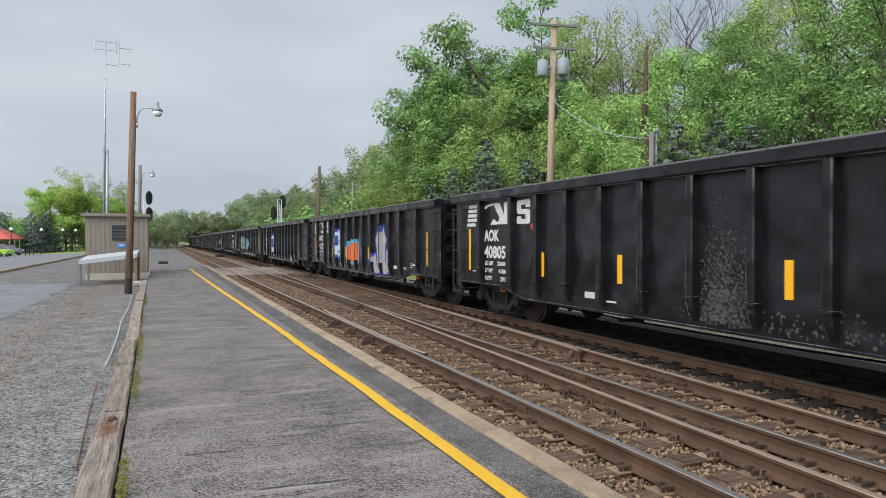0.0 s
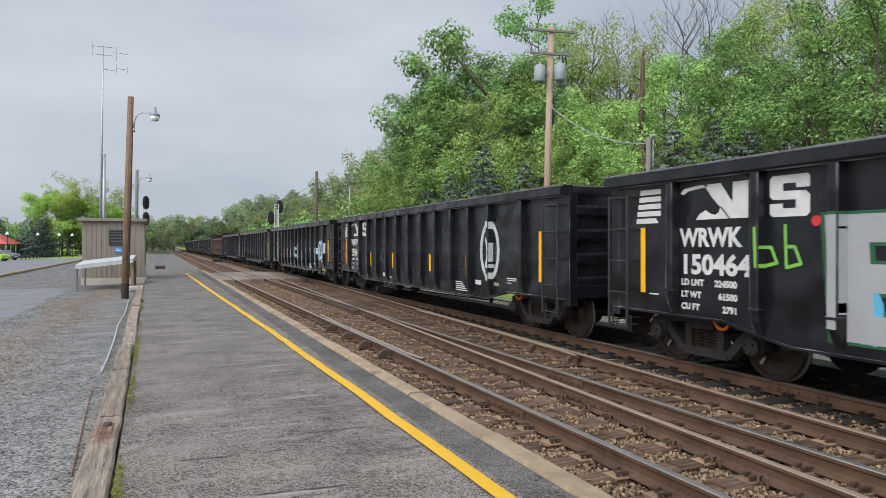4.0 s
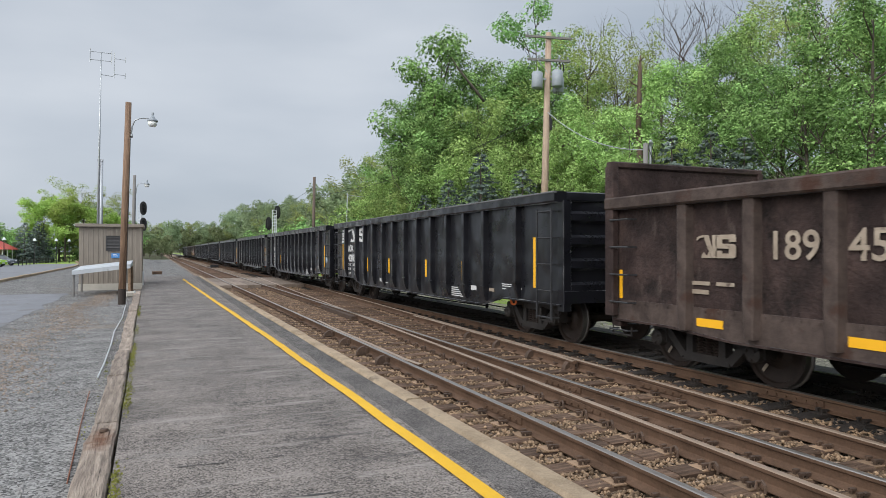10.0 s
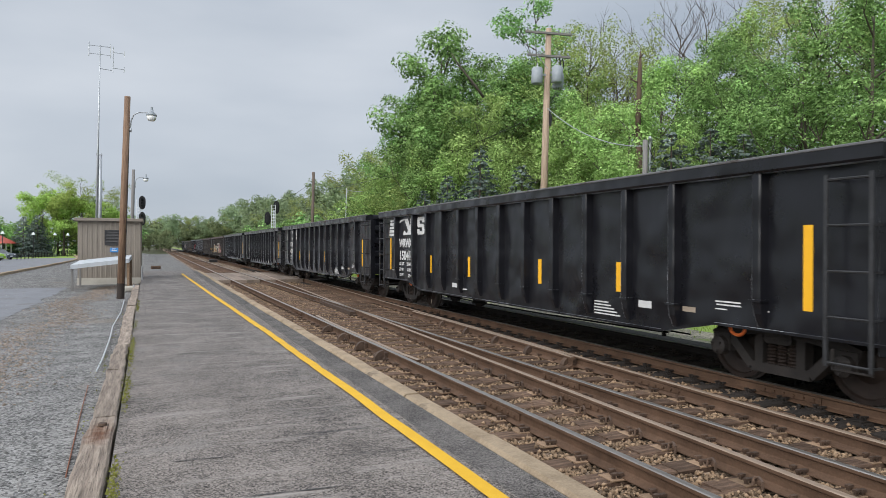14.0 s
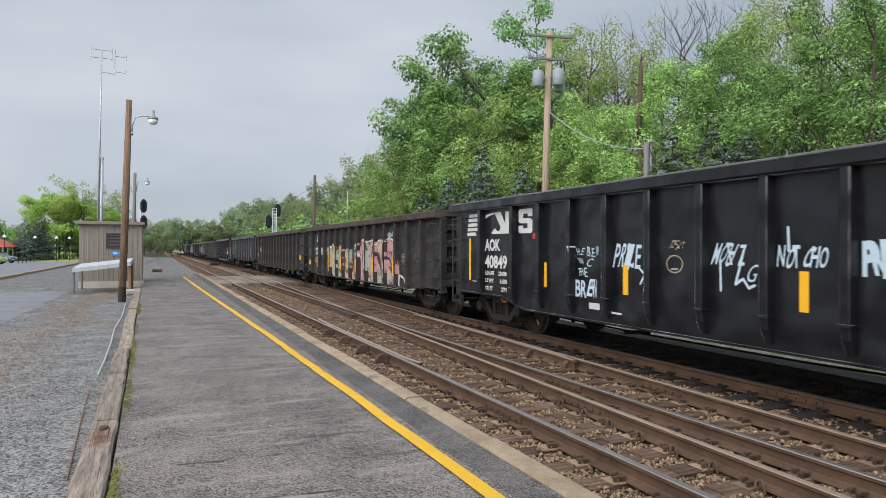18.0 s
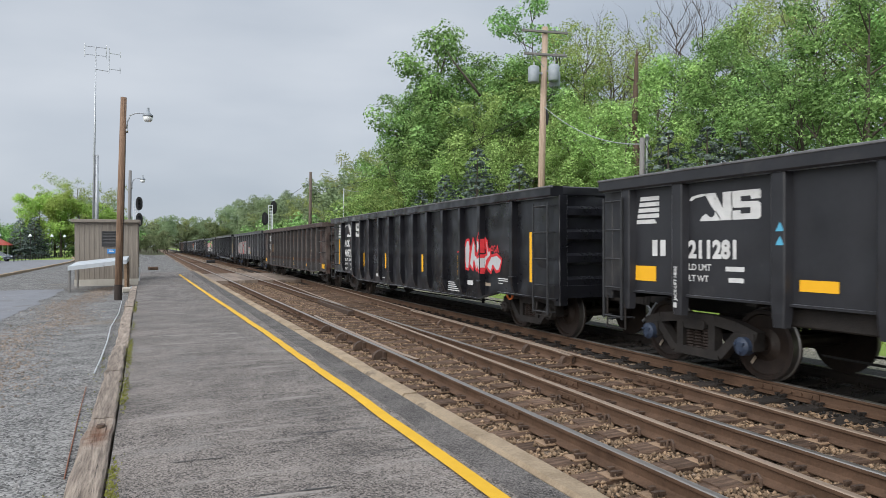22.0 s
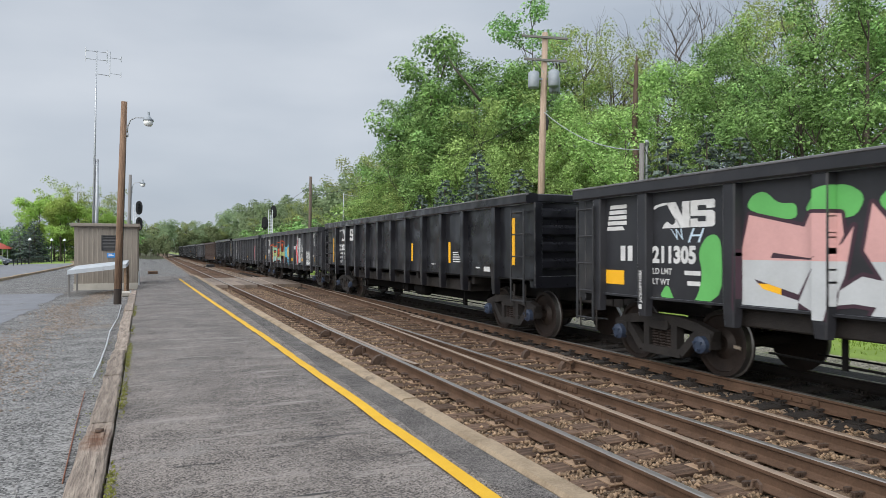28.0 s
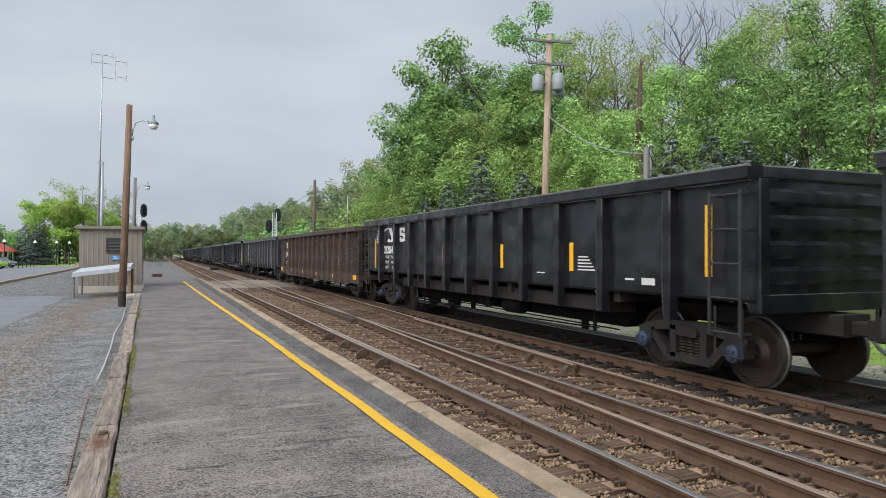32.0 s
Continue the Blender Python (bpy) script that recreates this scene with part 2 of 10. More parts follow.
POLE_WOOD = material("weathered_pole_wood", (0.105, 0.060, 0.038), (0.32, 0.205, 0.132), 3.0, 0.85, contrast=2.4, bump=0.6, fine=30, stretch=(10, 10, 0.5), spot=(0.07, 0.045, 0.035), spot_scale=2.0, spot_at=0.64)
POLE_PALE = material("pale_pole_wood", (0.26, 0.185, 0.135), (0.49, 0.375, 0.285), 2.5, 0.85, contrast=2.2, bump=0.5, fine=30, stretch=(10, 10, 0.5))
GALV = material("galvanised_steel", (0.33, 0.35, 0.37), (0.52, 0.54, 0.56), 6, 0.45, 0.6, bump=0.1)
GREY_PAINT = material("grey_enamel", (0.22, 0.25, 0.28), (0.31, 0.34, 0.37), 5, 0.5, bump=0.05)
SHED = material("taupe_metal_siding", (0.20, 0.172, 0.142), (0.26, 0.225, 0.188), 1.5, 0.6, bump=0.1, streak=((0.15, 0.128, 0.105), 1.2, 0.62, 0.1, (6, 6, 0.4)))
SHED_DARK = material("dark_louvre_metal", (0.03, 0.03, 0.032), (0.06, 0.058, 0.058), 8, 0.6)
CONCRETE = material("concrete", (0.36, 0.335, 0.29), (0.52, 0.49, 0.43), 3, 0.9, bump=0.4)
WHITE = material("weathered_white_paint", (0.60, 0.63, 0.66), (0.80, 0.82, 0.84), 3, 0.55, bump=0.1, spot=(0.45, 0.44, 0.42), spot_scale=4, spot_at=0.70)
BLUE_SIGN = material("blue_sign", (0.05, 0.22, 0.55), (0.08, 0.28, 0.62), 5, 0.5)
# Steel below the cars; the deep shade there is put into the base colour.
UNDER_SHADE = material("shade_black_underside", (0.002, 0.002, 0.002), (0.007, 0.0065, 0.0062), 3, 0.9, bump=0.3, spec=0.15)
BLACK = material("black_enamel", (0.010, 0.010, 0.011), (0.022, 0.022, 0.024), 6, 0.5, bump=0.1)
GLASS = material("lamp_glass", (0.72, 0.74, 0.72), (0.85, 0.86, 0.84), 5, 0.25)
GRASS = material("grass_ground", (0.118, 0.18, 0.028), (0.25, 0.36, 0.060), 1.6, 0.95, bump=0.8, fine=30, world_space=True, spot=(0.20, 0.17, 0.11), spot_scale=0.5, spot_at=0.66)
FOREST = material("forest_floor", (0.03, 0.035, 0.012), (0.085, 0.09, 0.03), 0.7, 0.95, bump=0.5, fine=8, world_space=True)
BLADE = leaf_material("grass_blade", (0.175, 0.275, 0.045), (0.37, 0.50, 0.105), 0.3)
MOSS = leaf_material("weed_leaf", (0.12, 0.13, 0.03), (0.32, 0.33, 0.09), 0.3)
BARK = material("bark", (0.045, 0.036, 0.028), (0.13, 0.105, 0.085), 4, 0.9, bump=0.8, fine=20, stretch=(4, 4, 1))
LEAF = leaf_material("maple_leaf", (0.036, 0.076, 0.026), (0.43, 0.685, 0.245), 0.25)
LEAF_LIGHT = leaf_material("fresh_spring_leaf", (0.072, 0.135, 0.034), (0.55, 0.745, 0.265), 0.27)
LEAF_YOUNG = leaf_material("young_yellow_leaf", (0.20, 0.29, 0.07), (0.56, 0.72, 0.22), 0.45)
LEAF_OLIVE = leaf_material("budding_leaf", (0.19, 0.235, 0.08), (0.42, 0.48, 0.17), 0.4)
# Paler and greyer than near leaves: distance haze is put into the colour.
LEAF_FAR = leaf_material("hazed_distant_leaf", (0.15, 0.205, 0.115), (0.34, 0.42, 0.24), 0.4)
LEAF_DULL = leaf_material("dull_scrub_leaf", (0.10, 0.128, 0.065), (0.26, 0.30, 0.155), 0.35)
NEEDLE = leaf_material("spruce_needle", (0.056, 0.080, 0.068), (0.205, 0.252, 0.222), 0.12)
SNAG = material("dead_wood", (0.055, 0.036, 0.026), (0.15, 0.10, 0.072), 3, 0.9, bump=0.8, fine=20, stretch=(5, 5, 1))
# train
CAR_BLACK = material("black_car_paint", (0.0034, 0.0035, 0.0049), (0.0112, 0.0115, 0.0152), 1.1, 0.40, bump=0.8, fine=9, bump_size=0.13, rough_low=0.20, dust=0.58, spec=0.46, dent=1.6, spot=(0.022, 0.021, 0.022), spot_scale=0.8, spot_at=0.70, spot_soft=0.1)
CAR_GREY = material("faded_black_car_paint", (0.012, 0.0124, 0.0150), (0.031, 0.0315, 0.0365), 1.3, 0.52, bump=0.6, fine=12, bump_size=0.08, rough_low=0.32, dust=0.42, spec=0.42, dent=1.5, spot=(0.055, 0.052, 0.05), spot_scale=1.0, spot_at=0.68, spot_soft=0.1)
CAR_BROWN = material("rust_brown_car_paint", (0.010, 0.0064, 0.0057), (0.066, 0.042, 0.037), 2.0, 0.75, contrast=3.0, bump=0.5, fine=16, bump_size=0.04, dust=0.12, spec=0.3, spot=(0.020, 0.011, 0.010), spot_scale=1.3, spot_at=0.58, spot_soft=0.1, streak=((0.105, 0.080, 0.070), 1.5, 0.68, 0.09, (1, 2.2, 0.7)))
CAR_POST = material("weathered_side_post_paint", (0.024, 0.022, 0.022), (0.062, 0.058, 0.057), 2.6, 0.8, contrast=2.6, bump=0.4, fine=18, bump_size=0.03, dust=0.12, spec=0.3, spot=(0.055, 0.028, 0.018), spot_scale=2.2, spot_at=0.63)
CAR_DUSTY = material("dusty_black_car_paint", (0.0065, 0.006, 0.0065), (0.036, 0.0325, 0.0325), 2.2, 0.7, contrast=3.4, rug=0.7, bump=0.6, fine=10, bump_size=0.06, dust=0.12, spec=0.3, rough_low=0.40, spot=(0.060, 0.053, 0.050), spot_scale=1.6, spot_at=0.66, spot_soft=0.06, streak=((0.055, 0.034, 0.025), 2.4, 0.68, 0.05, (1, 1.6, 0.5)))
DUSTY_POST = material("dusty_side_post_paint", (0.014, 0.0125, 0.0125), (0.048, 0.042, 0.039), 2.6, 0.8, contrast=2.8, bump=0.4, fine=18, bump_size=0.03, dust=0.12, spec=0.3)
CAR_TAN = material("weathered_tan_car_paint", (0.014, 0.009, 0.008), (0.105, 0.082, 0.072), 1.7, 0.75, contrast=3.2, bump=0.5, fine=16, bump_size=0.04, dust=0.12, spec=0.3, spot=(0.075, 0.032, 0.024), spot_scale=1.2, spot_at=0.62, spot_soft=0.1, streak=((0.15, 0.10, 0.072), 1.4, 0.68, 0.07, (1, 2.2, 0.6)))
TRUCK_IRON = material("oily_cast_iron", (0.006, 0.0055, 0.0055), (0.034, 0.028, 0.025), 5, 0.7, 0.1, bump=0.4, fine=30)
WHEEL_IRON = material("rusty_wheel", (0.010, 0.008, 0.007), (0.045, 0.030, 0.024), 6, 0.6, 0.3, bump=0.2, fine=30)
TREAD = material("polished_tread", (0.16, 0.15, 0.145), (0.26, 0.25, 0.24), 6, 0.42, 0.9)
CAP_BLUE = material("blue_bearing_cap", (0.012, 0.021, 0.042), (0.042, 0.058, 0.095), 8, 0.5)
STRIPE = material("yellow_reflector", (0.80, 0.40, 0.010), (0.88, 0.47, 0.02), 6, 0.5)
LETTER = material("white_lettering", (0.46, 0.46, 0.455), (0.70, 0.70, 0.69), 3, 0.6, contrast=2.0, spot=(0.22, 0.22, 0.215), spot_scale=5, spot_at=0.68)
LETTER_DIM = material("faded_lettering", (0.21, 0.165, 0.125), (0.44, 0.37, 0.29), 3, 0.7, contrast=2.2, spot=(0.09, 0.062, 0.05), spot_scale=5, spot_at=0.62)
CHORD_EDGE = material("worn_chord_edge", (0.060, 0.062, 0.066), (0.17, 0.17, 0.175), 3, 0.6, bump=0.2, fine=30, spot=(0.04, 0.03, 0.026), spot_scale=4)
LADDER_IRON = material("worn_ladder_iron", (0.012, 0.0125, 0.0135), (0.055, 0.056, 0.060), 6, 0.5, 0.2, bump=0.2, fine=30)
HOSE = material("air_hose", (0.16, 0.17, 0.18), (0.24, 0.25, 0.26), 5, 0.6)


def paint(name, rgb, worn=0.25):
    dark = tuple(c * (1 - worn) for c in rgb)
    return material(name, dark, rgb, 2.2, 0.6, bump=0.06, fine=25)


P_GREEN = paint("green_spray", (0.13, 0.46, 0.12))
P_LIME = paint("lime_spray", (0.20, 0.50, 0.08))
P_PINK = paint("pink_spray", (0.66, 0.37, 0.35))
P_WHITE = paint("white_spray", (0.52, 0.54, 0.55))
P_SILVER = paint("silver_spray", (0.36, 0.37, 0.38))
P_BLUE = paint("blue_spray", (0.045, 0.075, 0.33))
P_SKY = paint("sky_blue_spray", (0.10, 0.42, 0.62))
P_ORANGE = paint("orange_spray", (0.70, 0.16, 0.035))
P_RED = paint("red_spray", (0.62, 0.035, 0.045))
P_PLUM = paint("plum_spray", (0.050, 0.022, 0.035))
P_GOLD = paint("gold_spray", (0.62, 0.40, 0.09))
P_AQUA = paint("aqua_spray", (0.33, 0.50, 0.47), 0.3)
P_PALE = paint("pale_blue_spray", (0.55, 0.68, 0.78))
CROSSING_WOOD = material("brown_crossing_plank", (0.13, 0.098, 0.078), (0.31, 0.252, 0.205), 2.2, 0.9, spec=0.25, bump=0.6, fine=26, stretch=(9, 0.8, 9), vary=0.25)
def stained_timber():
    """The same timber with rust run out of a bolt."""
    m = TIMBER.copy()
    m.name = "rust_stained_timber"
    nt = m.node_tree
    bsdf = nt.nodes["Principled BSDF"]
    old = bsdf.inputs["Base Color"].links[0].from_socket
    co = nt.nodes.new("ShaderNodeTexCoord")
    mp = nt.nodes.new("ShaderNodeMapping")
    mp.inputs["Scale"].default_value = (6.0, 1.8, 1.0)
    mp.inputs["Location"].default_value = (0.455 * 6.0, -6.70 * 1.8, 0.0)
    ball = nt.nodes.new("ShaderNodeVectorMath")
    ball.operation = "LENGTH"
    rag = nt.nodes.new("ShaderNodeTexNoise")
    rag.inputs["Scale"].default_value, rag.inputs["Detail"].default_value = 9.0, 5.0
    add = nt.nodes.new("ShaderNodeMath")
    add.operation = "MULTIPLY_ADD"
    add.inputs[1].default_value = 1.1
    fall = nt.nodes.new("ShaderNodeMapRange")
    fall.inputs["From Min"].default_value, fall.inputs["From Max"].default_value = 0.75, 1.45
    fall.inputs["To Min"].default_value, fall.inputs["To Max"].default_value = 0.9, 0.0
    mix = nt.nodes.new("ShaderNodeMix")
    mix.data_type = "RGBA"
    mix.inputs["B"].default_value = (0.15, 0.060, 0.025, 1)
    nt.links.new(co.outputs["Object"], mp.inputs[0])
    nt.links.new(co.outputs["Object"], rag.inputs["Vector"])
    nt.links.new(mp.outputs[0], ball.inputs[0])
    nt.links.new(rag.outputs["Fac"], add.inputs[0])
    nt.links.new(ball.outputs["Value"], add.inputs[2])
    nt.links.new(add.outputs[0], fall.inputs["Value"])
    nt.links.new(fall.outputs[0], mix.inputs["Factor"])
    nt.links.new(old, mix.inputs["A"])
    nt.links.new(mix.outputs["Result"], bsdf.inputs["Base Color"])
    return m


TIMBER_RUST = stained_timber()
PLATE_RUST = material("flaking_tie_plate", (0.11, 0.068, 0.043), (0.35, 0.24, 0.155), 9, 0.85, 0.0, spec=0.25, bump=0.4, vary=0.3)
# Black under the train: its shade is put into the colour, over coal dirt.
SHADED_CINDER = material("shaded_black_cinder", (0.004, 0.004, 0.004), (0.016, 0.014, 0.013), 3, 0.95, bump=1.0, world_space=True, bump_size=0.05, speckle=0.9, grain=22)
SHADED_CINDER_STONE = material("shaded_coal_stone", (0.006, 0.006, 0.006), (0.026, 0.023, 0.021), 12, 0.95, bump=0.3, vary=0.4, island=True)
POST_GREY = material("grey_weathered_post", (0.12, 0.115, 0.11), (0.24, 0.23, 0.22), 3, 0.85, bump=0.4, stretch=(10, 10, 0.6))
TAR = material("tarred_wood", (0.012, 0.010, 0.009), (0.05, 0.034, 0.026), 4, 0.8, bump=0.4, stretch=(10, 10, 0.6))
LID = material("pale_sheet_metal", (0.40, 0.43, 0.46), (0.56, 0.59, 0.62), 3, 0.5, 0.2, bump=0.1, spot=(0.30, 0.30, 0.30), spot_scale=4, spot_at=0.68)
RUST_RED = material("red_rust", (0.12, 0.045, 0.025), (0.26, 0.105, 0.06), 9, 0.85, bump=0.3)
SEAM = material("tar_seam", (0.030, 0.029, 0.028), (0.085, 0.082, 0.078), 6, 0.9, bump=0.5, world_space=True, speckle=0.8, grain=60)
# Ties below the cars: shade and coal grime in one base colour.
TIE_BLACK = material("shaded_coal_tie", (0.010, 0.008, 0.007), (0.045, 0.034, 0.027), 3, 0.9, bump=0.8, fine=30, stretch=(1, 6, 6), vary=0.3)
VERGE = material("weedy_verge_gravel", (0.10, 0.09, 0.065), (0.40, 0.365, 0.28), 1.5, 0.95, bump=1.0, world_space=True, bump_size=0.03, speckle=1.3, grain=30, contrast=2.0, spot=(0.17, 0.22, 0.05), spot_scale=1.8, spot_at=0.60, spot_soft=0.06)
POLE_DARK = material("dark_weathered_pole", (0.060, 0.045, 0.036), (0.17, 0.13, 0.105), 3.0, 0.88, contrast=2.2, bump=0.5, fine=30, stretch=(10, 10, 0.5))
BROWN_POST = material("rusty_side_post_paint", (0.030, 0.021, 0.018), (0.095, 0.070, 0.060), 2.6, 0.8, contrast=2.6, bump=0.4, fine=18, bump_size=0.03, dust=0.12, spec=0.3, spot=(0.050, 0.024, 0.016), spot_scale=2.2, spot_at=0.63)
PRIMER = material("tan_primer", (0.060, 0.042, 0.030), (0.13, 0.092, 0.066), 2.6, 0.8, contrast=2.6, spec=0.3)
# Far rail's web carries the cars' shade as well as dirt in its colour.
RAIL_BLACK = material("shaded_grimy_rail", (0.006, 0.005, 0.005), (0.030, 0.023, 0.019), 2.5, 0.8, 0.1, bump=0.3, fine=40, world_space=True)

# ---- mesh helpers ----
class Shape:
    """Collects faces; several materials by slot."""

    def __init__(self):
        self.v, self.f, self.m = [], [], []

    def face(self, pts, slot=0):
        n = len(self.v)
        self.v.extend(tuple(p) for p in pts)
        self.f.append(tuple(range(n, n + len(pts))))
        self.m.append(slot)

    def solid(self, verts, faces, slot=0):
        n = len(self.v)
        self.v.extend(tuple(p) for p in verts)
        for f in faces:
            self.f.append(tuple(i + n for i in f))
            self.m.append(slot)

    def box(self, x0, x1, y0, y1, z0, z1, slot=0, m=None):
        vs = [Vector((x, y, z)) for z in (z0, z1) for y in (y0, y1) for x in (x0, x1)]
        if m is not None:
            vs = [m @ p for p in vs]
        self.solid(vs, [(0, 2, 3, 1), (4, 5, 7, 6), (0, 1, 5, 4), (2, 6, 7, 3), (0, 4, 6, 2), (1, 3, 7, 5)], slot)

    def prism(self, outline, a, b, place, slot=0, end_slot=None):
        """Sweeps a closed outline of (p, q) from a to b; place(p, q, r) gives the point."""
        n = len(outline)
        vs = [place(p, q, r) for r in (a, b) for p, q in outline]
        fs = [(i, (i + 1) % n, n + (i + 1) % n, n + i) for i in range(n)]
        first = len(self.f)
        self.solid(vs, fs + [tuple(reversed(range(n))), tuple(range(n, 2 * n))], slot)
        if end_slot is not None:
            self.m[first + n:] = [end_slot, end_slot]

    def bar(self, x0, x1, y0, y1, z0, z1, c=0.01, axis="y", slot=0):
        """A box with its four long edges cut off."""
        def cut(p0, p1, q0, q1):
            return [(p0 + c, q0), (p1 - c, q0), (p1, q0 + c), (p1, q1 - c), (p1 - c, q1), (p0 + c, q1), (p0, q1 - c), (p0, q0 + c)]
        if axis == "y":
            self.prism(cut(x0, x1, z0, z1), y0, y1, lambda p, q, r: (p, r, q), slot)
        elif axis == "x":
            self.prism(cut(y0, y1, z0, z1), x0, x1, lambda p, q, r: (r, p, q), slot)
        else:
            self.prism(cut(x0, x1, y0, y1), z0, z1, lambda p, q, r: (p, q, r), slot)

    def tube(self, pts, radii, n=8, slot=0, caps=True):
        pts = [Vector(p) for p in pts]
        if not isinstance(radii, (list, tuple)):
            radii = [radii] * len(pts)
        rings = []
        side = None
        for i, p in enumerate(pts):
            d = (pts[min(i + 1, len(pts) - 1)] - pts[max(i - 1, 0)]).normalized()
            if side is None or abs(side.dot(d)) > 0.95:
                side = d.orthogonal().normalized()
            side = (side - d * side.dot(d)).normalized()
            up = d.cross(side)
            rings.append([p + (side * math.cos(2 * math.pi * k / n) + up * math.sin(2 * math.pi * k / n)) * radii[i] for k in range(n)])
        vs = [q for r in rings for q in r]
        fs = [(i * n + k, i * n + (k + 1) % n, (i + 1) * n + (k + 1) % n, (i + 1) * n + k) for i in range(len(pts) - 1) for k in range(n)]
        if caps:
            fs += [tuple(reversed(range(n))), tuple(range((len(pts) - 1) * n, len(pts) * n))]
        self.solid(vs, fs, slot)

    def mesh(self, name, *mats, smooth=False):
        me = bpy.data.meshes.new(name)
        me.from_pydata(self.v, [], self.f)
        for m in mats:
            me.materials.append(m)
        if len(mats) > 1:
            me.polygons.foreach_set("material_index", self.m)
        if smooth:
            me.polygons.foreach_set("use_smooth", [True] * len(self.f))
        me.validate()
        me.update()
        return me


def part(name, shape, material, parent=None, label="", at=None, smooth=False):
    """ONE mesh object under a thing or a part; shape may be a Shape or a mesh to share."""
    me = shape.mesh(name, *(material if isinstance(material, (list, tuple)) else (material,)), smooth=smooth) if isinstance(shape, Shape) else shape
    ob = new(name, me)
    ob.parent = parent
    if at is not None:
        ob.matrix_basis = at if isinstance(at, Matrix) else Matrix.Translation(at)
    if label:
        ob["label"] = label
    return ob


def thing(name, label, category, at=None, group="", kind=""):
    ob = tagged(new(name), label, category, group, kind)
    if at is not None:
        ob.matrix_basis = at if isinstance(at, Matrix) else Matrix.Translation(at)
    return ob


def quads(name, corners, material):
    """A mesh of many loose faces from an array of n x corners x 3."""
    n, c = len(corners), len(corners[0])
    me = bpy.data.meshes.new(name)
    me.vertices.add(c * n)
    me.vertices.foreach_set("co", np.asarray(corners, dtype=np.float32).ravel())
    me.loops.add(c * n)
    me.loops.foreach_set("vertex_index", np.arange(c * n, dtype=np.int32))
    me.polygons.add(n)
    me.polygons.foreach_set("loop_start", np.arange(0, c * n, c, dtype=np.int32))
    me.polygons.foreach_set("loop_total", np.full(n, c, dtype=np.int32))
    me.materials.append(material)
    me.update()
    me.validate()
    return me


def leaves(rng, points, size, flat=0.35, facing=None):
    """Loose three-cornered leaves round the points, facing mostly up and outward."""
    n = len(points)
    nrm = rng.normal(size=(n, 3)) + np.array([0, 0, flat]) if facing is None else rng.normal(size=(n, 3)) * 0.42 + facing
    nrm /= np.linalg.norm(nrm, axis=1)[:, None]
    a = np.cross(nrm, rng.normal(size=(n, 3)))
    a /= np.linalg.norm(a, axis=1)[:, None]
    b = np.cross(nrm, a)
    s = size * rng.uniform(0.6, 1.35, size=(n, 1))
    return np.stack([points - a * s, points + a * s * 0.45 - b * s * 0.8, points + a * s * 0.75 + b * s * 0.8], axis=1)


def pebbles(rng, centres, sizes, name, material):
    """Many small angular stones in one mesh: squashed, twisted octahedra."""
    base = np.array([(1, 0, 0), (0, 1, 0), (-1, 0, 0), (0, -1, 0), (0, 0, 1), (0, 0, -1)], dtype=float)
    tri = np.array([(0, 1, 4), (1, 2, 4), (2, 3, 4), (3, 0, 4), (1, 0, 5), (2, 1, 5), (3, 2, 5), (0, 3, 5)])
    n = len(centres)
    v = base[None] * rng.uniform(0.6, 1.2, size=(n, 6, 1)) * sizes[:, None, None] * rng.uniform(0.6, 1.2, size=(n, 1, 3)) * np.array([1, 1, 0.75])
    a = rng.uniform(0, 6.28, n)
    c, s = np.cos(a), np.sin(a)
    tilt = rng.uniform(-0.6, 0.6, size=(n, 1))
    x, y, z = v[..., 0].copy(), v[..., 1].copy(), v[..., 2].copy()
    z = z + tilt * x
    v = np.stack([x * c[:, None] - y * s[:, None], x * s[:, None] + y * c[:, None], z], axis=2) + centres[:, None, :]
    me = bpy.data.meshes.new(name)
    me.vertices.add(6 * n)
    me.vertices.foreach_set("co", v.astype(np.float32).ravel())
    f = (tri[None] + (np.arange(n) * 6)[:, None, None]).astype(np.int32).ravel()
    me.loops.add(len(f))
    me.loops.foreach_set("vertex_index", f)
    me.polygons.add(8 * n)
    me.polygons.foreach_set("loop_start", np.arange(0, 24 * n, 3, dtype=np.int32))
    me.polygons.foreach_set("loop_total", np.full(8 * n, 3, dtype=np.int32))
    me.materials.append(material)
    me.update()
    me.validate()
    return me


def text_mesh(words, size, fat=0.0, material=None, name="lettering"):
    cu = bpy.data.curves.new("words", "FONT")
    cu.body, cu.size, cu.offset, cu.resolution_u = words, size, fat, 3
    ob = bpy.data.objects.new("words", cu)
    me = bpy.data.meshes.new_from_object(ob)
    bpy.data.objects.remove(ob)
    bpy.data.curves.remove(cu)
    me.materials.clear()
    if material:
        me.materials.append(material)
    me.name = name
    return me

# ---- the ground, road, platform ----
A_MID, B_MID = 4.40, 8.12
BEND, RADIUS = 190.0, 350.0


def along(s, off=0.0):
    """A place on the line, s metres along it and off metres to the side of the axis x = 0; the line bends away beyond BEND. Also the heading."""
    if s <= BEND:
        return off, s, 0.0
    a = (s - BEND) / RADIUS
    return RADIUS - (RADIUS - off) * math.cos(a), BEND + (RADIUS - off) * math.sin(a), a


def cross_mid(y):
    return 5.15 + 0.040 * y


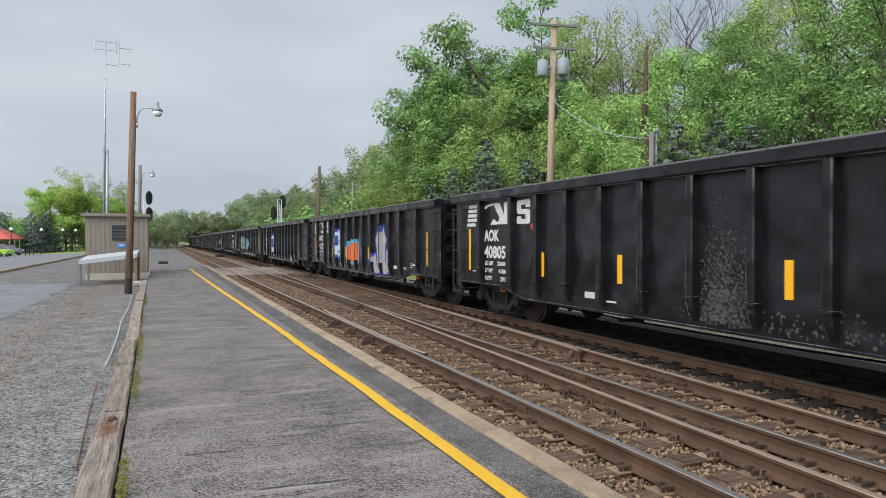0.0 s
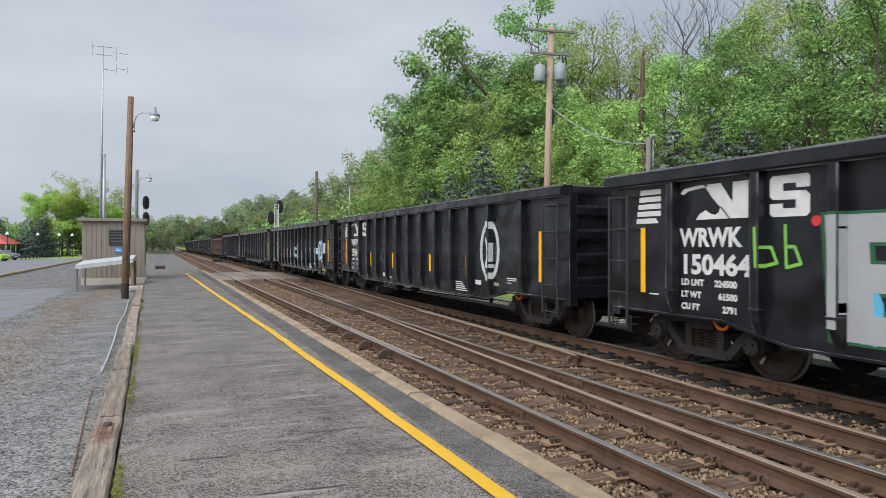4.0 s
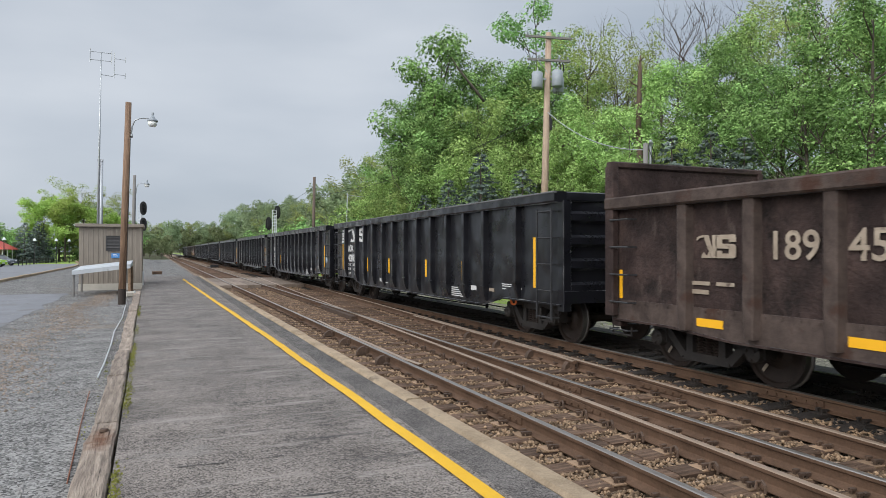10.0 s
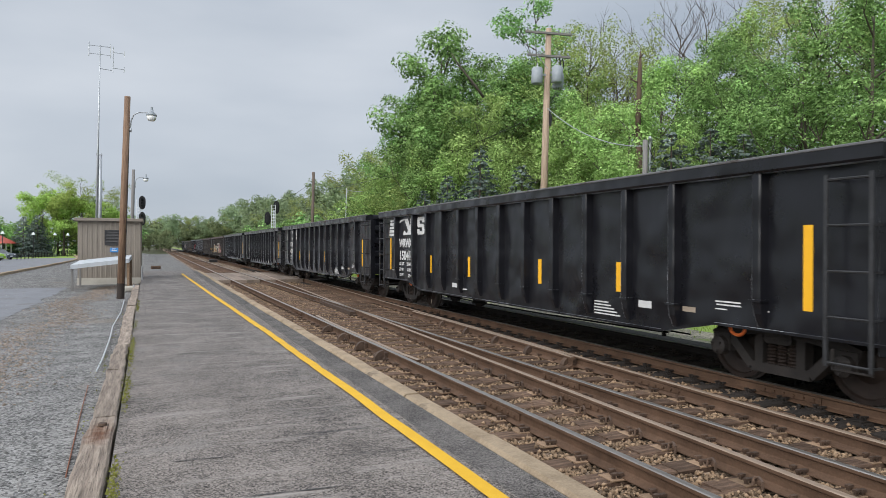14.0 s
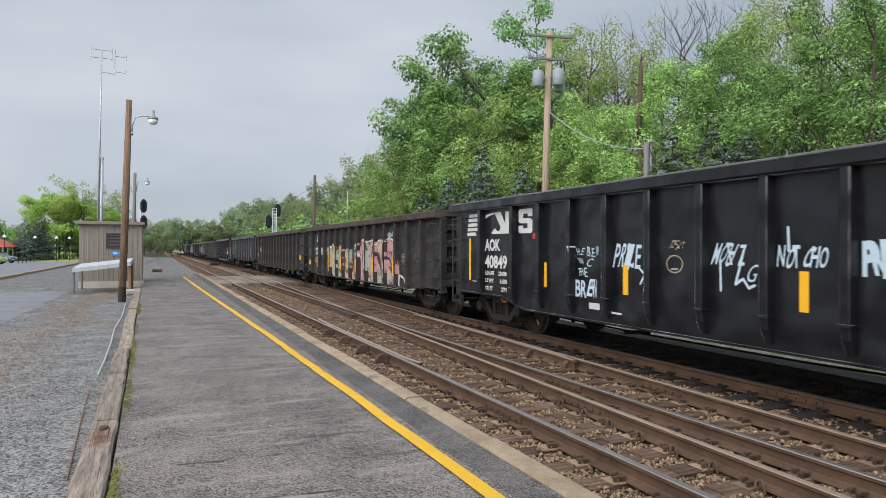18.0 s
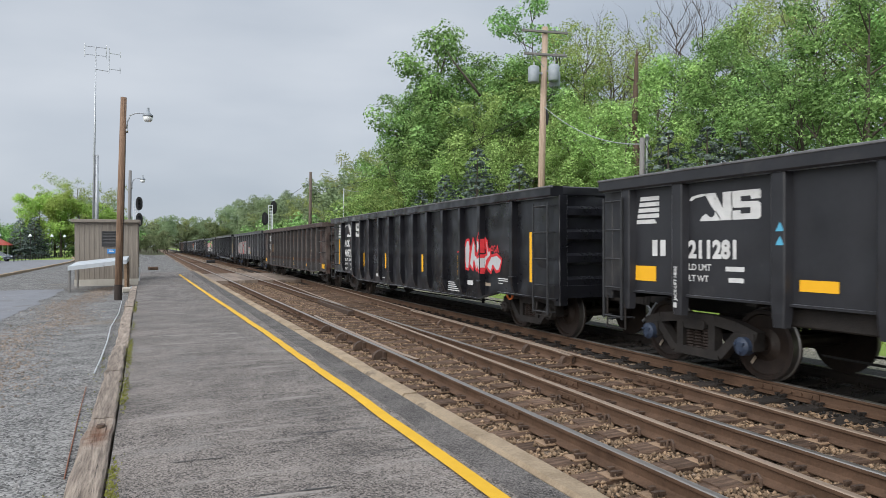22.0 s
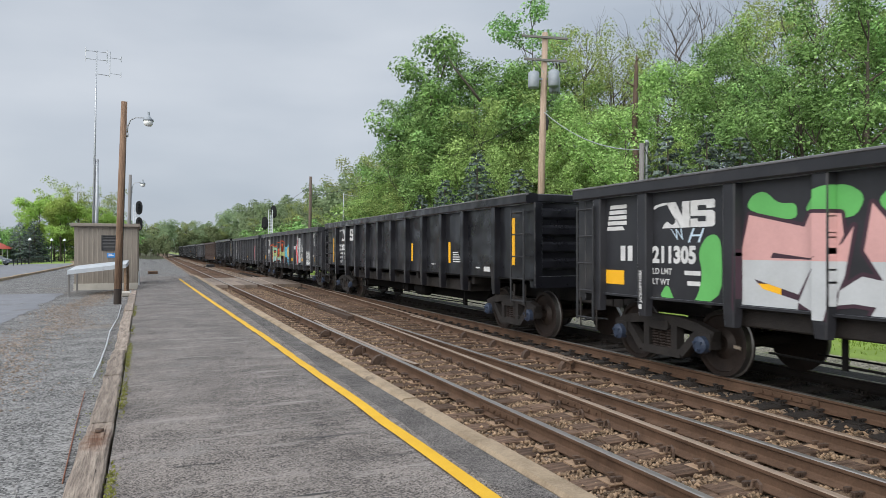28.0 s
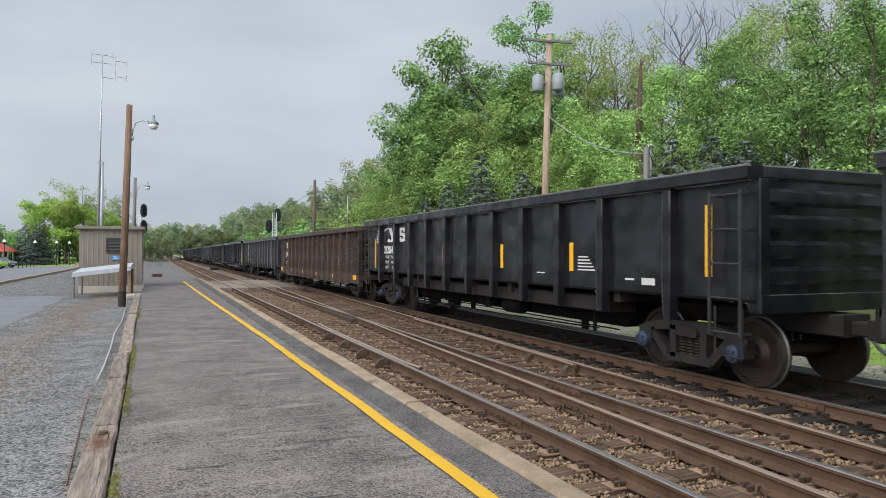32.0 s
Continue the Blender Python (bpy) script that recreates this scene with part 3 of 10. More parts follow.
def height(x, y):
    """The lie of the land."""
    if x < 2.75:
        z = -0.14 - 0.02 * math.sin(x * 0.9) * math.cos(y * 0.21)
        if x < -11:
            z += -0.012 * min(-11 - x, 30)
        return z
    if x < 10.2:
        return -0.215
    if x < 11.6:
        return -0.215 - 0.08 * (x - 10.2) / 1.4
    if x < 20:
        return -0.295 + 0.005 * (x - 11.6)
    k = 0.22 if y < 70 else max(0.12, 0.22 - 0.002 * (y - 70))
    rise = min(x - 20, 75)
    return -0.25 + k * rise * min(1.0, rise / 9) + 0.6 * math.sin(x * 0.31 + y * 0.17) * min(1.0, rise / 20)


def kerb_x(y):
    """The car park kerb, bending away beyond the shed."""
    return -8.7 - 0.0015 * min(max(y - 80, 0), 50) ** 2


def build_ground():
    xs = [-2500, -900, -300, -120, -60, -40, -30, -24, -20, -17, -14.5, -13.4, -10.9, -10.6, -7.5, -6, -5, -3.5, -2, -1, 0, 1.5, 2.7, 2.8, 4, 6, 7.5, 8.6, 9.1, 10.2, 10.6, 11, 11.6, 12.3, 13, 15, 17, 19, 20, 21.5, 23, 25, 27, 30, 33, 37, 41, 46, 52, 60, 70, 82, 95, 130, 300, 900, 2500]
    ys = [-2500, -700, -200, -80, -40, -25, -15, -8] + list(range(-5, 60, 3)) + list(range(60, 130, 8)) + [130, 145, 160, 180, 200, 230, 270, 330, 420, 600, 1000, 2500]
    v = [(kerb_x(y) + (-0.28 if x == -10.9 else 0) if x in (-10.9, -10.6) else x, y, height(x, y)) for y in ys for x in xs]
    nx = len(xs)
    f, m = [], []
    for j in range(len(ys) - 1):
        for i in range(nx - 1):
            f.append((j * nx + i, j * nx + i + 1, (j + 1) * nx + i + 1, (j + 1) * nx + i))
            x, y = (xs[i] + xs[i + 1]) / 2, (ys[j] + ys[j + 1]) / 2
            if x < -10.9 and y > 113:
                m.append(2)
            elif x < -10.9:
                m.append(4 if x > -60 else 2)
            elif x < 2.75:
                m.append(0 if y < 170 else 3)
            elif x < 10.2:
                # slot 5 is the bed with the train's shade in its colour
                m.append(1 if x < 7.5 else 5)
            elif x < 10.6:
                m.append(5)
            elif x < 12.3:
                m.append(6)
            elif x < 19:
                m.append(2)
            else:
                m.append(3)
    me = bpy.data.meshes.new("ground")
    me.from_pydata(v, [], f)
    for mat in (GRAVEL, BALLAST, GRASS, FOREST, ROAD, SHADED_CINDER, VERGE):
        me.materials.append(mat)
    me.polygons.foreach_set("material_index", m)
    me.update()
    tagged(new("ground", me), "gravel lot, ballast bed and grass running to the wooded hill", "ground", kind="structure")


build_ground()


def timber_x(y):
    """The platform's timbered edge."""
    return -0.245 - 0.0112 * y


YELLOW_PTS = [(2.10, -6), (2.09, 3), (2.07, 5), (2.05, 7), (2.02, 9.5), (1.98, 12.5), (1.90, 17), (1.80, 21.5), (1.68, 28), (1.55, 36), (1.44, 43)]


def build_platform():
    s = Shape()
    ys = [-8 + 1.1 * i for i in range(52)]
    left = [(timber_x(y) + 0.004 + 0.02 * noise.noise((0, y * 1.3, 0)), y) for y in ys]
    right = [(2.512 + 0.010 * noise.noise((5, y * 0.9, 0)), y) for y in ys]
    for (l0, y0), (r0, _), (l1, y1), (r1, _) in zip(left, right, left[1:], right[1:]):
        cols = 6
        for c in range(cols):
            a, b = c / cols, (c + 1) / cols
            def at(l, r, k, y):
                x = l + (r - l) * k
                return (x, y, 0.10 + 0.012 * noise.noise((x * 0.5, y * 0.35, 2)) - (0.03 if k == 0 else 0))
            s.face([at(l0, r0, a, y0), at(l0, r0, b, y0), at(l1, r1, b, y1), at(l1, r1, a, y1)])
    s.box(timber_x(0) + 0.2, 2.3, -8, 48, -0.2, 0.06)
    s.prism([(timber_x(-8) + 0.01, -8), (0.3, -8), (0.3, 48), (timber_x(48) + 0.01, 48)], -0.2, 0.045, lambda p, q, r: (p, q, r))
    ob = part("platform", s, ASPHALT, smooth=True)
    tagged(ob, "worn grey asphalt station platform with faint dark seams", "platform", kind="structure")
    # strip of darker, newer asphalt along the curb
    strip = Shape()
    for (r0, y0), (r1, y1) in zip(right, right[1:]):
        def edge_at(x, y):
            return (x, y, 0.1045 + 0.012 * noise.noise((x * 0.5, y * 0.35, 2)))
        a, b = 2.20 + 0.05 * noise.noise((7, y0 * 0.8, 0)), 2.20 + 0.05 * noise.noise((7, y1 * 0.8, 0))
        strip.face([edge_at(a, y0), edge_at(r0, y0), edge_at(r1, y1), edge_at(b, y1)])
    tagged(part("asphalt_strip", strip, DARK_ASPHALT, smooth=True), "dark cracked asphalt strip beside the curb", "pavement", kind="structure")
    # sandstone edge in lengths
    edge = thing("platform_curb", "buff sandstone curb along the platform edge", "curb", kind="structure")
    y = -7.0
    rng = random.Random(4)
    while y < 48:
        n = rng.choice([1.6, 1.8, 2.1, 2.4])
        b = Shape()
        w = rng.uniform(-0.009, 0.009)
        b.bar(2.538 + w, 2.742 + w + rng.uniform(-0.015, 0.015), y + 0.006, y + n - 0.006, -0.25, 0.122 + rng.uniform(-0.010, 0.010), 0.028)
        part("stone", b, CURB, edge)
        y += n
    # painted safety line, uneven along its edges
    line = Shape()
    pts = []
    for (x0, y0), (x1, y1) in zip(YELLOW_PTS, YELLOW_PTS[1:]):
        k = max(1, int((y1 - y0) / 0.35))
        pts += [(x0 + (x1 - x0) * i / k, y0 + (y1 - y0) * i / k) for i in range(k)]
    for (x0, y0), (x1, y1) in zip(pts, pts[1:]):
        def rag(x, y, side):
            return (x + 0.02 * noise.noise((3, y * 0.55, 4)) + side * 0.062 + 0.018 * noise.noise((side * 9, y * 2.6, 0)), y, 0.1165 + 0.012 * noise.noise((x * 0.5, y * 0.35, 2)))
        line.face([rag(x0, y0, -1), rag(x0, y0, 1), rag(x1, y1, 1), rag(x1, y1, -1)])
    tagged(part("safety_line", line, YELLOW), "wavering yellow safety line painted on the asphalt", "painted line", kind="structure")
    # worn seams across the asphalt
    rng = random.Random(14)
    for y0, xa, xb in ((4.6, 0.2, 1.5), (5.6, -0.2, 1.1), (6.4, 0.6, 1.95), (7.7, -0.2, 1.9), (8.5, 0.1, 1.2), (8.75, 0.9, 1.95), (10.4, -0.25, 1.4), (12.3, -0.3, 1.9), (12.9, 0.0, 1.0), (13.8, -0.3, 1.85), (15.9, -0.3, 1.8), (18.2, -0.35, 1.7), (21.5, -0.4, 1.6), (25.5, -0.4, 1.5)):
        seam = Shape()
        n = 26
        w = [max(0.0, noise.noise((y0 * 3.1, i * 0.33, 7)) + 0.38) * 0.016 * math.sin(math.pi * (i + 0.5) / (n + 1)) for i in range(n + 1)]
        for i in range(n):
            pts = []
            for j in (i, i + 1):
                x = xa + (xb - xa) * j / n
                y = y0 + 0.07 * noise.noise((x * 1.4, y0, 3))
                z = 0.1055 + 0.012 * noise.noise((x * 0.5, y * 0.35, 2))
                pts.append(((x, y - w[j], z), (x, y + w[j], z)))
            if w[i] + w[i + 1] > 0.004:
                seam.face([pts[0][0], pts[1][0], pts[1][1], pts[0][1]])
        if seam.f:
            tagged(part("asphalt_seam", seam, SEAM), "thin dark tar seam across the asphalt platform", "seam", "asphalt seams", kind="structure")
    # old ties laid as an edging
    joints = [-8.0, -5.4, -2.9, -0.4, 2.2, 4.75, 7.31, 10.02, 12.45, 15.2, 17.93, 20.6, 23.2, 25.9, 28.6, 31.2]
    rng = random.Random(9)
    for a, b in zip(joints, joints[1:]):
        t = Shape()
        w = rng.uniform(0.205, 0.245)
        n = 9
        rings = []
        shift, lift = rng.uniform(-0.020, 0.012), rng.uniform(-0.018, 0.012)
        for i in range(n + 1):
            y = a + 0.022 + (b - a - 0.044) * i / n
            x = timber_x(y) + shift + rng.uniform(-0.010, 0.010)
            z = 0.112 + lift + rng.uniform(-0.008, 0.006)
            l = x - w + rng.uniform(-0.012, 0.012)
            rings.append([(l, y, -0.16), (x, y, -0.16), (x, y, z - 0.02), (x - 0.018, y, z), (x - w * 0.5, y, z - rng.uniform(0, 0.008)), (l + 0.02, y, z), (l, y, z - 0.025)])
        c = 7
        t.solid([q for r in rings for q in r], [(i * c + j, i * c + (j + 1) % c, (i + 1) * c + (j + 1) % c, (i + 1) * c + j) for i in range(n) for j in range(c)] + [tuple(reversed(range(c))), tuple(range(n * c, n * c + c))])
        ob = part("timber", t, TIMBER_RUST if abs(a - 4.75) < 0.1 else TIMBER)
        tagged(ob, "split grey-brown railway timber edging the platform", "timber", "platform edge timbers")
        if abs(a - 4.75) < 0.1:
            bolt = Shape()
            bolt.tube([(timber_x(7) - 0.12, 6.98, 0.108), (timber_x(7) - 0.12, 6.98, 0.128)], [0.042, 0.035], 12)
            part("bolt_head", bolt, IRON, ob, "rusted bolt head")


build_platform()


def build_kerb():
    k = thing("road_kerb", "pale stone kerb along the car park road", "kerb", kind="structure")
    y = 20.0
    rng = random.Random(6)
    while y < 150:
        s = Shape()
        a, b = kerb_x(y), kerb_x(y + 3)
        o, top = rng.uniform(-0.02, 0.02), 0.015 + rng.uniform(-0.02, 0.02)
        s.prism([(a - 0.26 + o, y + 0.02), (a + 0.01 + o, y + 0.02), (b + 0.01 + o, y + 2.97), (b - 0.26 + o, y + 2.97)], -0.4, top, lambda p, q, r: (p, q, r))
        part("kerbstone", s, CURB, k)
        y += 3.0


def build_patch():
    """An old sheet of asphalt left in the gravel lot."""
    s = Shape()
    xs = [-8.6 + 0.5 * i for i in range(11)]
    ys = [18.5 + 0.6 * i for i in range(28)]
    def at(i, j):
        x, y = xs[i], ys[j]
        if i == len(xs) - 1:
            x = -3.55 + 0.35 * noise.noise((1, y * 0.45, 0)) + 0.16 * noise.noise((4, y * 1.9, 0))
        if j == 0:
            y += 0.9 * noise.noise((x * 0.6, 3, 0))
        return (x, y, height(x, y) + 0.008)
    for i in range(len(xs) - 1):
        for j in range(len(ys) - 1):
            s.face([at(i, j), at(i + 1, j), at(i + 1, j + 1), at(i, j + 1)])
    tagged(part("asphalt_patch", s, ROAD, smooth=True), "bluish-grey old asphalt sheet in the gravel lot", "pavement", kind="structure")


build_kerb()
build_patch()

# ---- tracks ----
def rail_outline():
    half = [(0.075, -0.165), (0.075, -0.155), (0.02, -0.135), (0.009, -0.12), (0.009, -0.05), (0.034, -0.036), (0.036, -0.008), (0.028, 0.0)]
    return half + [(-p, q) for p, q in reversed(half)]


def rail(track, name, path, head=None, label="", web=None):
    """A rail along a list of (x, y) points."""
    out = rail_outline()
    n = len(out)
    s = Shape()
    rings = []
    for i, (x, y) in enumerate(path):
        x0, y0 = path[max(i - 1, 0)]
        x1, y1 = path[min(i + 1, len(path) - 1)]
        d = math.hypot(x1 - x0, y1 - y0)
        tx, ty = (x1 - x0) / d, (y1 - y0) / d
        rings.append([(x + p * ty, y - p * tx, q) for p, q in out])
    s.v = [p for r in rings for p in r]
    for i in range(len(rings) - 1):
        for k in range(n):
            j = (k + 1) % n
            s.f.append((i * n + k, i * n + j, (i + 1) * n + j, (i + 1) * n + k))
            s.m.append(1 if k in (6, 7, 8) else 0)
    s.f += [tuple(range(n)), tuple(range((len(rings) - 1) * n, len(rings) * n))]
    s.m += [0, 0]
    return part(name, s, (web or RAIL_RUST, head or RAIL_TOP), track, label)


def line_points(off, y0=-30.0, y1=330.0):
    s, out = y0, []
    while s <= y1:
        x, y, _ = along(s, off)
        out.append((x, y))
        s += 4.0 if s > 150 else 12.0
    return out


def build_tie(mat):
    s = Shape()
    s.bar(-1.3, 1.3, -0.115, 0.115, -0.34, -0.172, 0.014, "x")
    return s.mesh("tie", mat)


def build_plate(iron, plate):
    """A tie plate with its spikes."""
    s = Shape()
    s.bar(-0.20, 0.20, -0.095, 0.095, -0.178, -0.160, 0.004, "x", 1)
    for x, y in ((-0.10, 0.05), (0.10, -0.05), (-0.15, -0.05), (0.15, 0.05), (-0.10, -0.06), (0.10, 0.06)):
        s.box(x - 0.012, x + 0.012, y - 0.012, y + 0.012, -0.165, -0.125)
        s.box(x - 0.02 - (0.018 if x > 0 else 0), x + 0.02 + (0.018 if x < 0 else 0), y - 0.018, y + 0.018, -0.135, -0.115)
    return s.mesh("tie_plate", iron, plate)


def build_track(name, mid, label, head, y_end=330.0):
    tr = thing(name, label, "railway track", kind="structure")
    for off in (-0.7525, 0.7525):
        # the far rail gets the colour that holds the train's shade
        rail(tr, "rail", line_points(mid + off, y1=y_end), head, web=RAIL_BLACK if mid == B_MID and off > 0 else None)
    return tr


near_track = build_track("near_track", A_MID, "railway track with shiny rail heads on brown wooden ties", RAIL_TOP)
far_track = build_track("far_track", B_MID, "railway track under the train, rails on dark wooden ties", RAIL_TOP)
crossover = thing("crossover_track", "crossover track with rusty brown rails", "railway track", kind="structure")
CROSS_Y = [-12, -6, 0, 6, 12, 18, 24, 30, 36, 42, 48]
for off in (-0.7525, 0.7525):
    rail(crossover, "rail", [(cross_mid(y) + off, y) for y in CROSS_Y], RAIL_BROWN, "rusty crossover rail")
for xs, y0, y1, tr in ((lambda y: A_MID - 0.7525 + 0.088, 9.9, 17.2, near_track), (lambda y: cross_mid(y) + 0.7525 - 0.088, 9.2, 17.4, crossover)):
    pts = [(xs(y0) + (0.05 if tr is near_track else -0.05), y0), (xs(y0 + 0.6), y0 + 0.6)] + [(xs(y0 + 0.6 + i), y0 + 0.6 + i) for i in range(1, int(y1 - y0 - 1))] + [(xs(y1) + (0.05 if tr is near_track else -0.05), y1)]
    rail(tr, "guard_rail", pts, RAIL_BROWN, "short flared guard rail beside the running rail")
# the crossing frogs
for y in (20.5, 41.0):
    f = Shape()
    x = A_MID + 0.7525 if y < 30 else B_MID - 0.7525
    f.prism([(x - 0.20, y - 2.2), (x + 0.20, y - 2.2), (x + 0.16, y + 2.0), (x - 0.12, y + 2.0)], -0.16, -0.05, lambda p, q, r: (p, q, r))
    part("frog_casting", f, IRON, crossover)

# black ties and plates: under-train shade is in their colour
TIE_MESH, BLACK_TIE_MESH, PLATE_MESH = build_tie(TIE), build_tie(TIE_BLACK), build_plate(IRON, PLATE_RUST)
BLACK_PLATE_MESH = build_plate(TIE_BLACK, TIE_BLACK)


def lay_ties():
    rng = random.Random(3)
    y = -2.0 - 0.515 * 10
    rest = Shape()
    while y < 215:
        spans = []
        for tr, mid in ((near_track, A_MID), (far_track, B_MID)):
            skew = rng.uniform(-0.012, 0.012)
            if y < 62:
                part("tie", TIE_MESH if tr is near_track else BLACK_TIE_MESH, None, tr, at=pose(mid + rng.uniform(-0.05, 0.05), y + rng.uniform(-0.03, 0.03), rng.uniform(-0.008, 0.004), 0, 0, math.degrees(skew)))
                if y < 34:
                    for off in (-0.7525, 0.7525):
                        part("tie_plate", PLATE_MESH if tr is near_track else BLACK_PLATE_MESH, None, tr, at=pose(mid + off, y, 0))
            else:
                x, yy, a = along(y, mid)
                m = pose(x, yy, 0, 0, 0, -math.degrees(a))
                rest.box(-1.3, 1.3, -0.115, 0.115, -0.34, -0.172, 0, m)
        if y < 46:
            if y < 34:
                part("tie", TIE_MESH, None, crossover, at=pose(cross_mid(y) + 0.1, y + 0.02, 0.012))
            if y < 22:
                for off in (-0.7525, 0.7525):
                    part("tie_plate", PLATE_MESH, None, crossover, at=pose(cross_mid(y) + off, y, 0.002))
        y += 0.515 if y < 62 else 0.56
    tagged(part("distant_ties", rest, TIE, near_track), kind="stuff")
    # braces bolted against the rails
    for tr, xs, places, turn in ((near_track, lambda y: A_MID - 0.7525, (11.1, 12.3, 13.6, 15.0), 1), (crossover, lambda y: cross_mid(y) + 0.7525, (9.4, 10.7, 12.1, 13.6, 15.1), -1)):
        for y in places:
            s = Shape()
            k = -1
            arc = [(0.02, -0.17)] + [(0.07 + 0.16 * math.sin(a), -0.17 + 0.155 * math.cos(a)) for a in [i * math.pi / 2 / 6 for i in range(7)]]
            s.prism(arc, y - 0.05, y + 0.05, lambda p, q, r, x=xs(y): (x - p, r, q))
            s.box(xs(y) - 0.07, xs(y) - 0.02, y - 0.12, y + 0.12, -0.15, -0.04)
            part("rail_brace", s, IRON, tr, "rounded cast brace against the rail")
    # joint bars and bolts
    for tr, x, ys in ((near_track, A_MID - 0.7525, (6.9, 18.8, 30.7)), (near_track, A_MID + 0.7525, (8.0, 24.0)), (crossover, cross_mid(6.8) - 0.7525, (6.8,)), (crossover, cross_mid(7.2) + 0.7525, (7.2,)), (far_track, B_MID - 0.7525, (6.2, 18.1))):
        for y in ys:
            s = Shape()
            s.bar(x - 0.032, x - 0.009, y - 0.45, y + 0.45, -0.125, -0.045, 0.006)
            for i in range(6):
                s.tube([(x - 0.028, y - 0.36 + 0.144 * i, -0.085), (x - 0.055, y - 0.36 + 0.144 * i, -0.085)], 0.016, 6)
            part("joint_bar", s, RAIL_RUST, tr)
    # screw clips by the crossover's rail
    clip = Shape()
    clip.tube([(0.0, -0.05, -0.16), (0.0, -0.05, -0.10), (0.02, 0.0, -0.08), (0.02, 0.05, -0.10), (0.0, 0.05, -0.16)], 0.014, 6)
    clip = clip.mesh("rail_clip", IRON)
    for i in range(22):
        y = 3.0 + 0.515 * i
        part("rail_clip", clip, None, crossover, at=pose(cross_mid(y) - 0.7525 - 0.13, y, 0))


def lay_ballast():
    rng = np.random.default_rng(5)
    # the second set has the shade under the cars in its colour
    for name, mat, n, lo, hi, label in (("ballast_stones", BALLAST_STONE, 92000, 2.76, 7.0, "brown crushed-stone ballast between the ties"), ("cinder_stones", SHADED_CINDER_STONE, 10000, 7.0, 9.15, "coal-dark ballast under the train, its shade in the colour")):
        y = 1.8 + 46 * rng.uniform(0, 1, n) ** 1.75
        x = rng.uniform(lo, hi, n)
        near_tie = np.abs(((y + 2.0) / 0.515 + 0.5) % 1.0 - 0.5) * 0.515
        keep = (near_tie > 0.12) | (rng.uniform(size=n) < 0.035)
        for mid in (A_MID, B_MID):
            for off in (-0.7525, 0.7525):
                keep &= np.abs(x - mid - off) > 0.07
        keep &= np.abs(np.abs(x - 5.15 - 0.040 * y) - 0.7525) > 0.07
        x, y = x[keep], y[keep]
        size = rng.uniform(0.015, 0.040, len(x)) * (1 + 0.008 * y)
        lying = np.where((near_tie < 0.12)[keep], -0.168, -0.178 - 0.35 * size)
        z = lying + 0.008 * np.sin(x * 9 + y * 5) + rng.uniform(-0.012, 0.004, len(x))
        tagged(new(name, pebbles(rng, np.stack([x, y, z], 1), size, name, mat)), label, "ballast", kind="stuff")


lay_ties()
lay_ballast()


def build_crossing():
    """Timber panels between the rails where a path crosses the line."""
    c = thing("timber_crossing", "flat weathered timber crossing panels between the rails", "level crossing", kind="structure")
    bands = [(2.75, A_MID - 0.82), (A_MID - 0.66, A_MID + 0.66), (A_MID + 0.85, B_MID - 0.82)]
    for y0, y1 in ((36.5, 41.0), (41.1, 46.5)):
        for x0, x1 in bands:
            n = max(2, int((x1 - x0) / 0.28))
            for i in range(n):
                s = Shape()
                a, b = x0 + (x1 - x0) * i / n, x0 + (x1 - x0) * (i + 1) / n
                s.bar(a + 0.008, b - 0.008, y0, y1, -0.17, -0.012, 0.01)
                part("plank", s, CROSSING_WOOD, c)


build_crossing()


def build_switch_machine():
    m = thing("switch_machine", "low dark switch machine between the tracks", "switch machine", pose(6.3, 85, -0.2))
    s = Shape()
    s.bar(-0.45, 0.45, -0.7, 0.7, 0.0, 0.32, 0.05, "x")
    part("case", s, TRUCK_BLACK, m)
    s = Shape()
    s.tube([(-0.5, 0.1, 0.1), (-2.4, 0.1, 0.06)], 0.03, 6)
    part("throw_rod", s, IRON, m)


TRUCK_BLACK = BLACK
build_switch_machine()

# ---- things of the station ----
def lean(x, y, z, px=0.0, py=0.0):
    """A pose whose upright axis leans by px and py degrees towards +x and +y."""
    return pose(x, y, z, -py, px, 0)


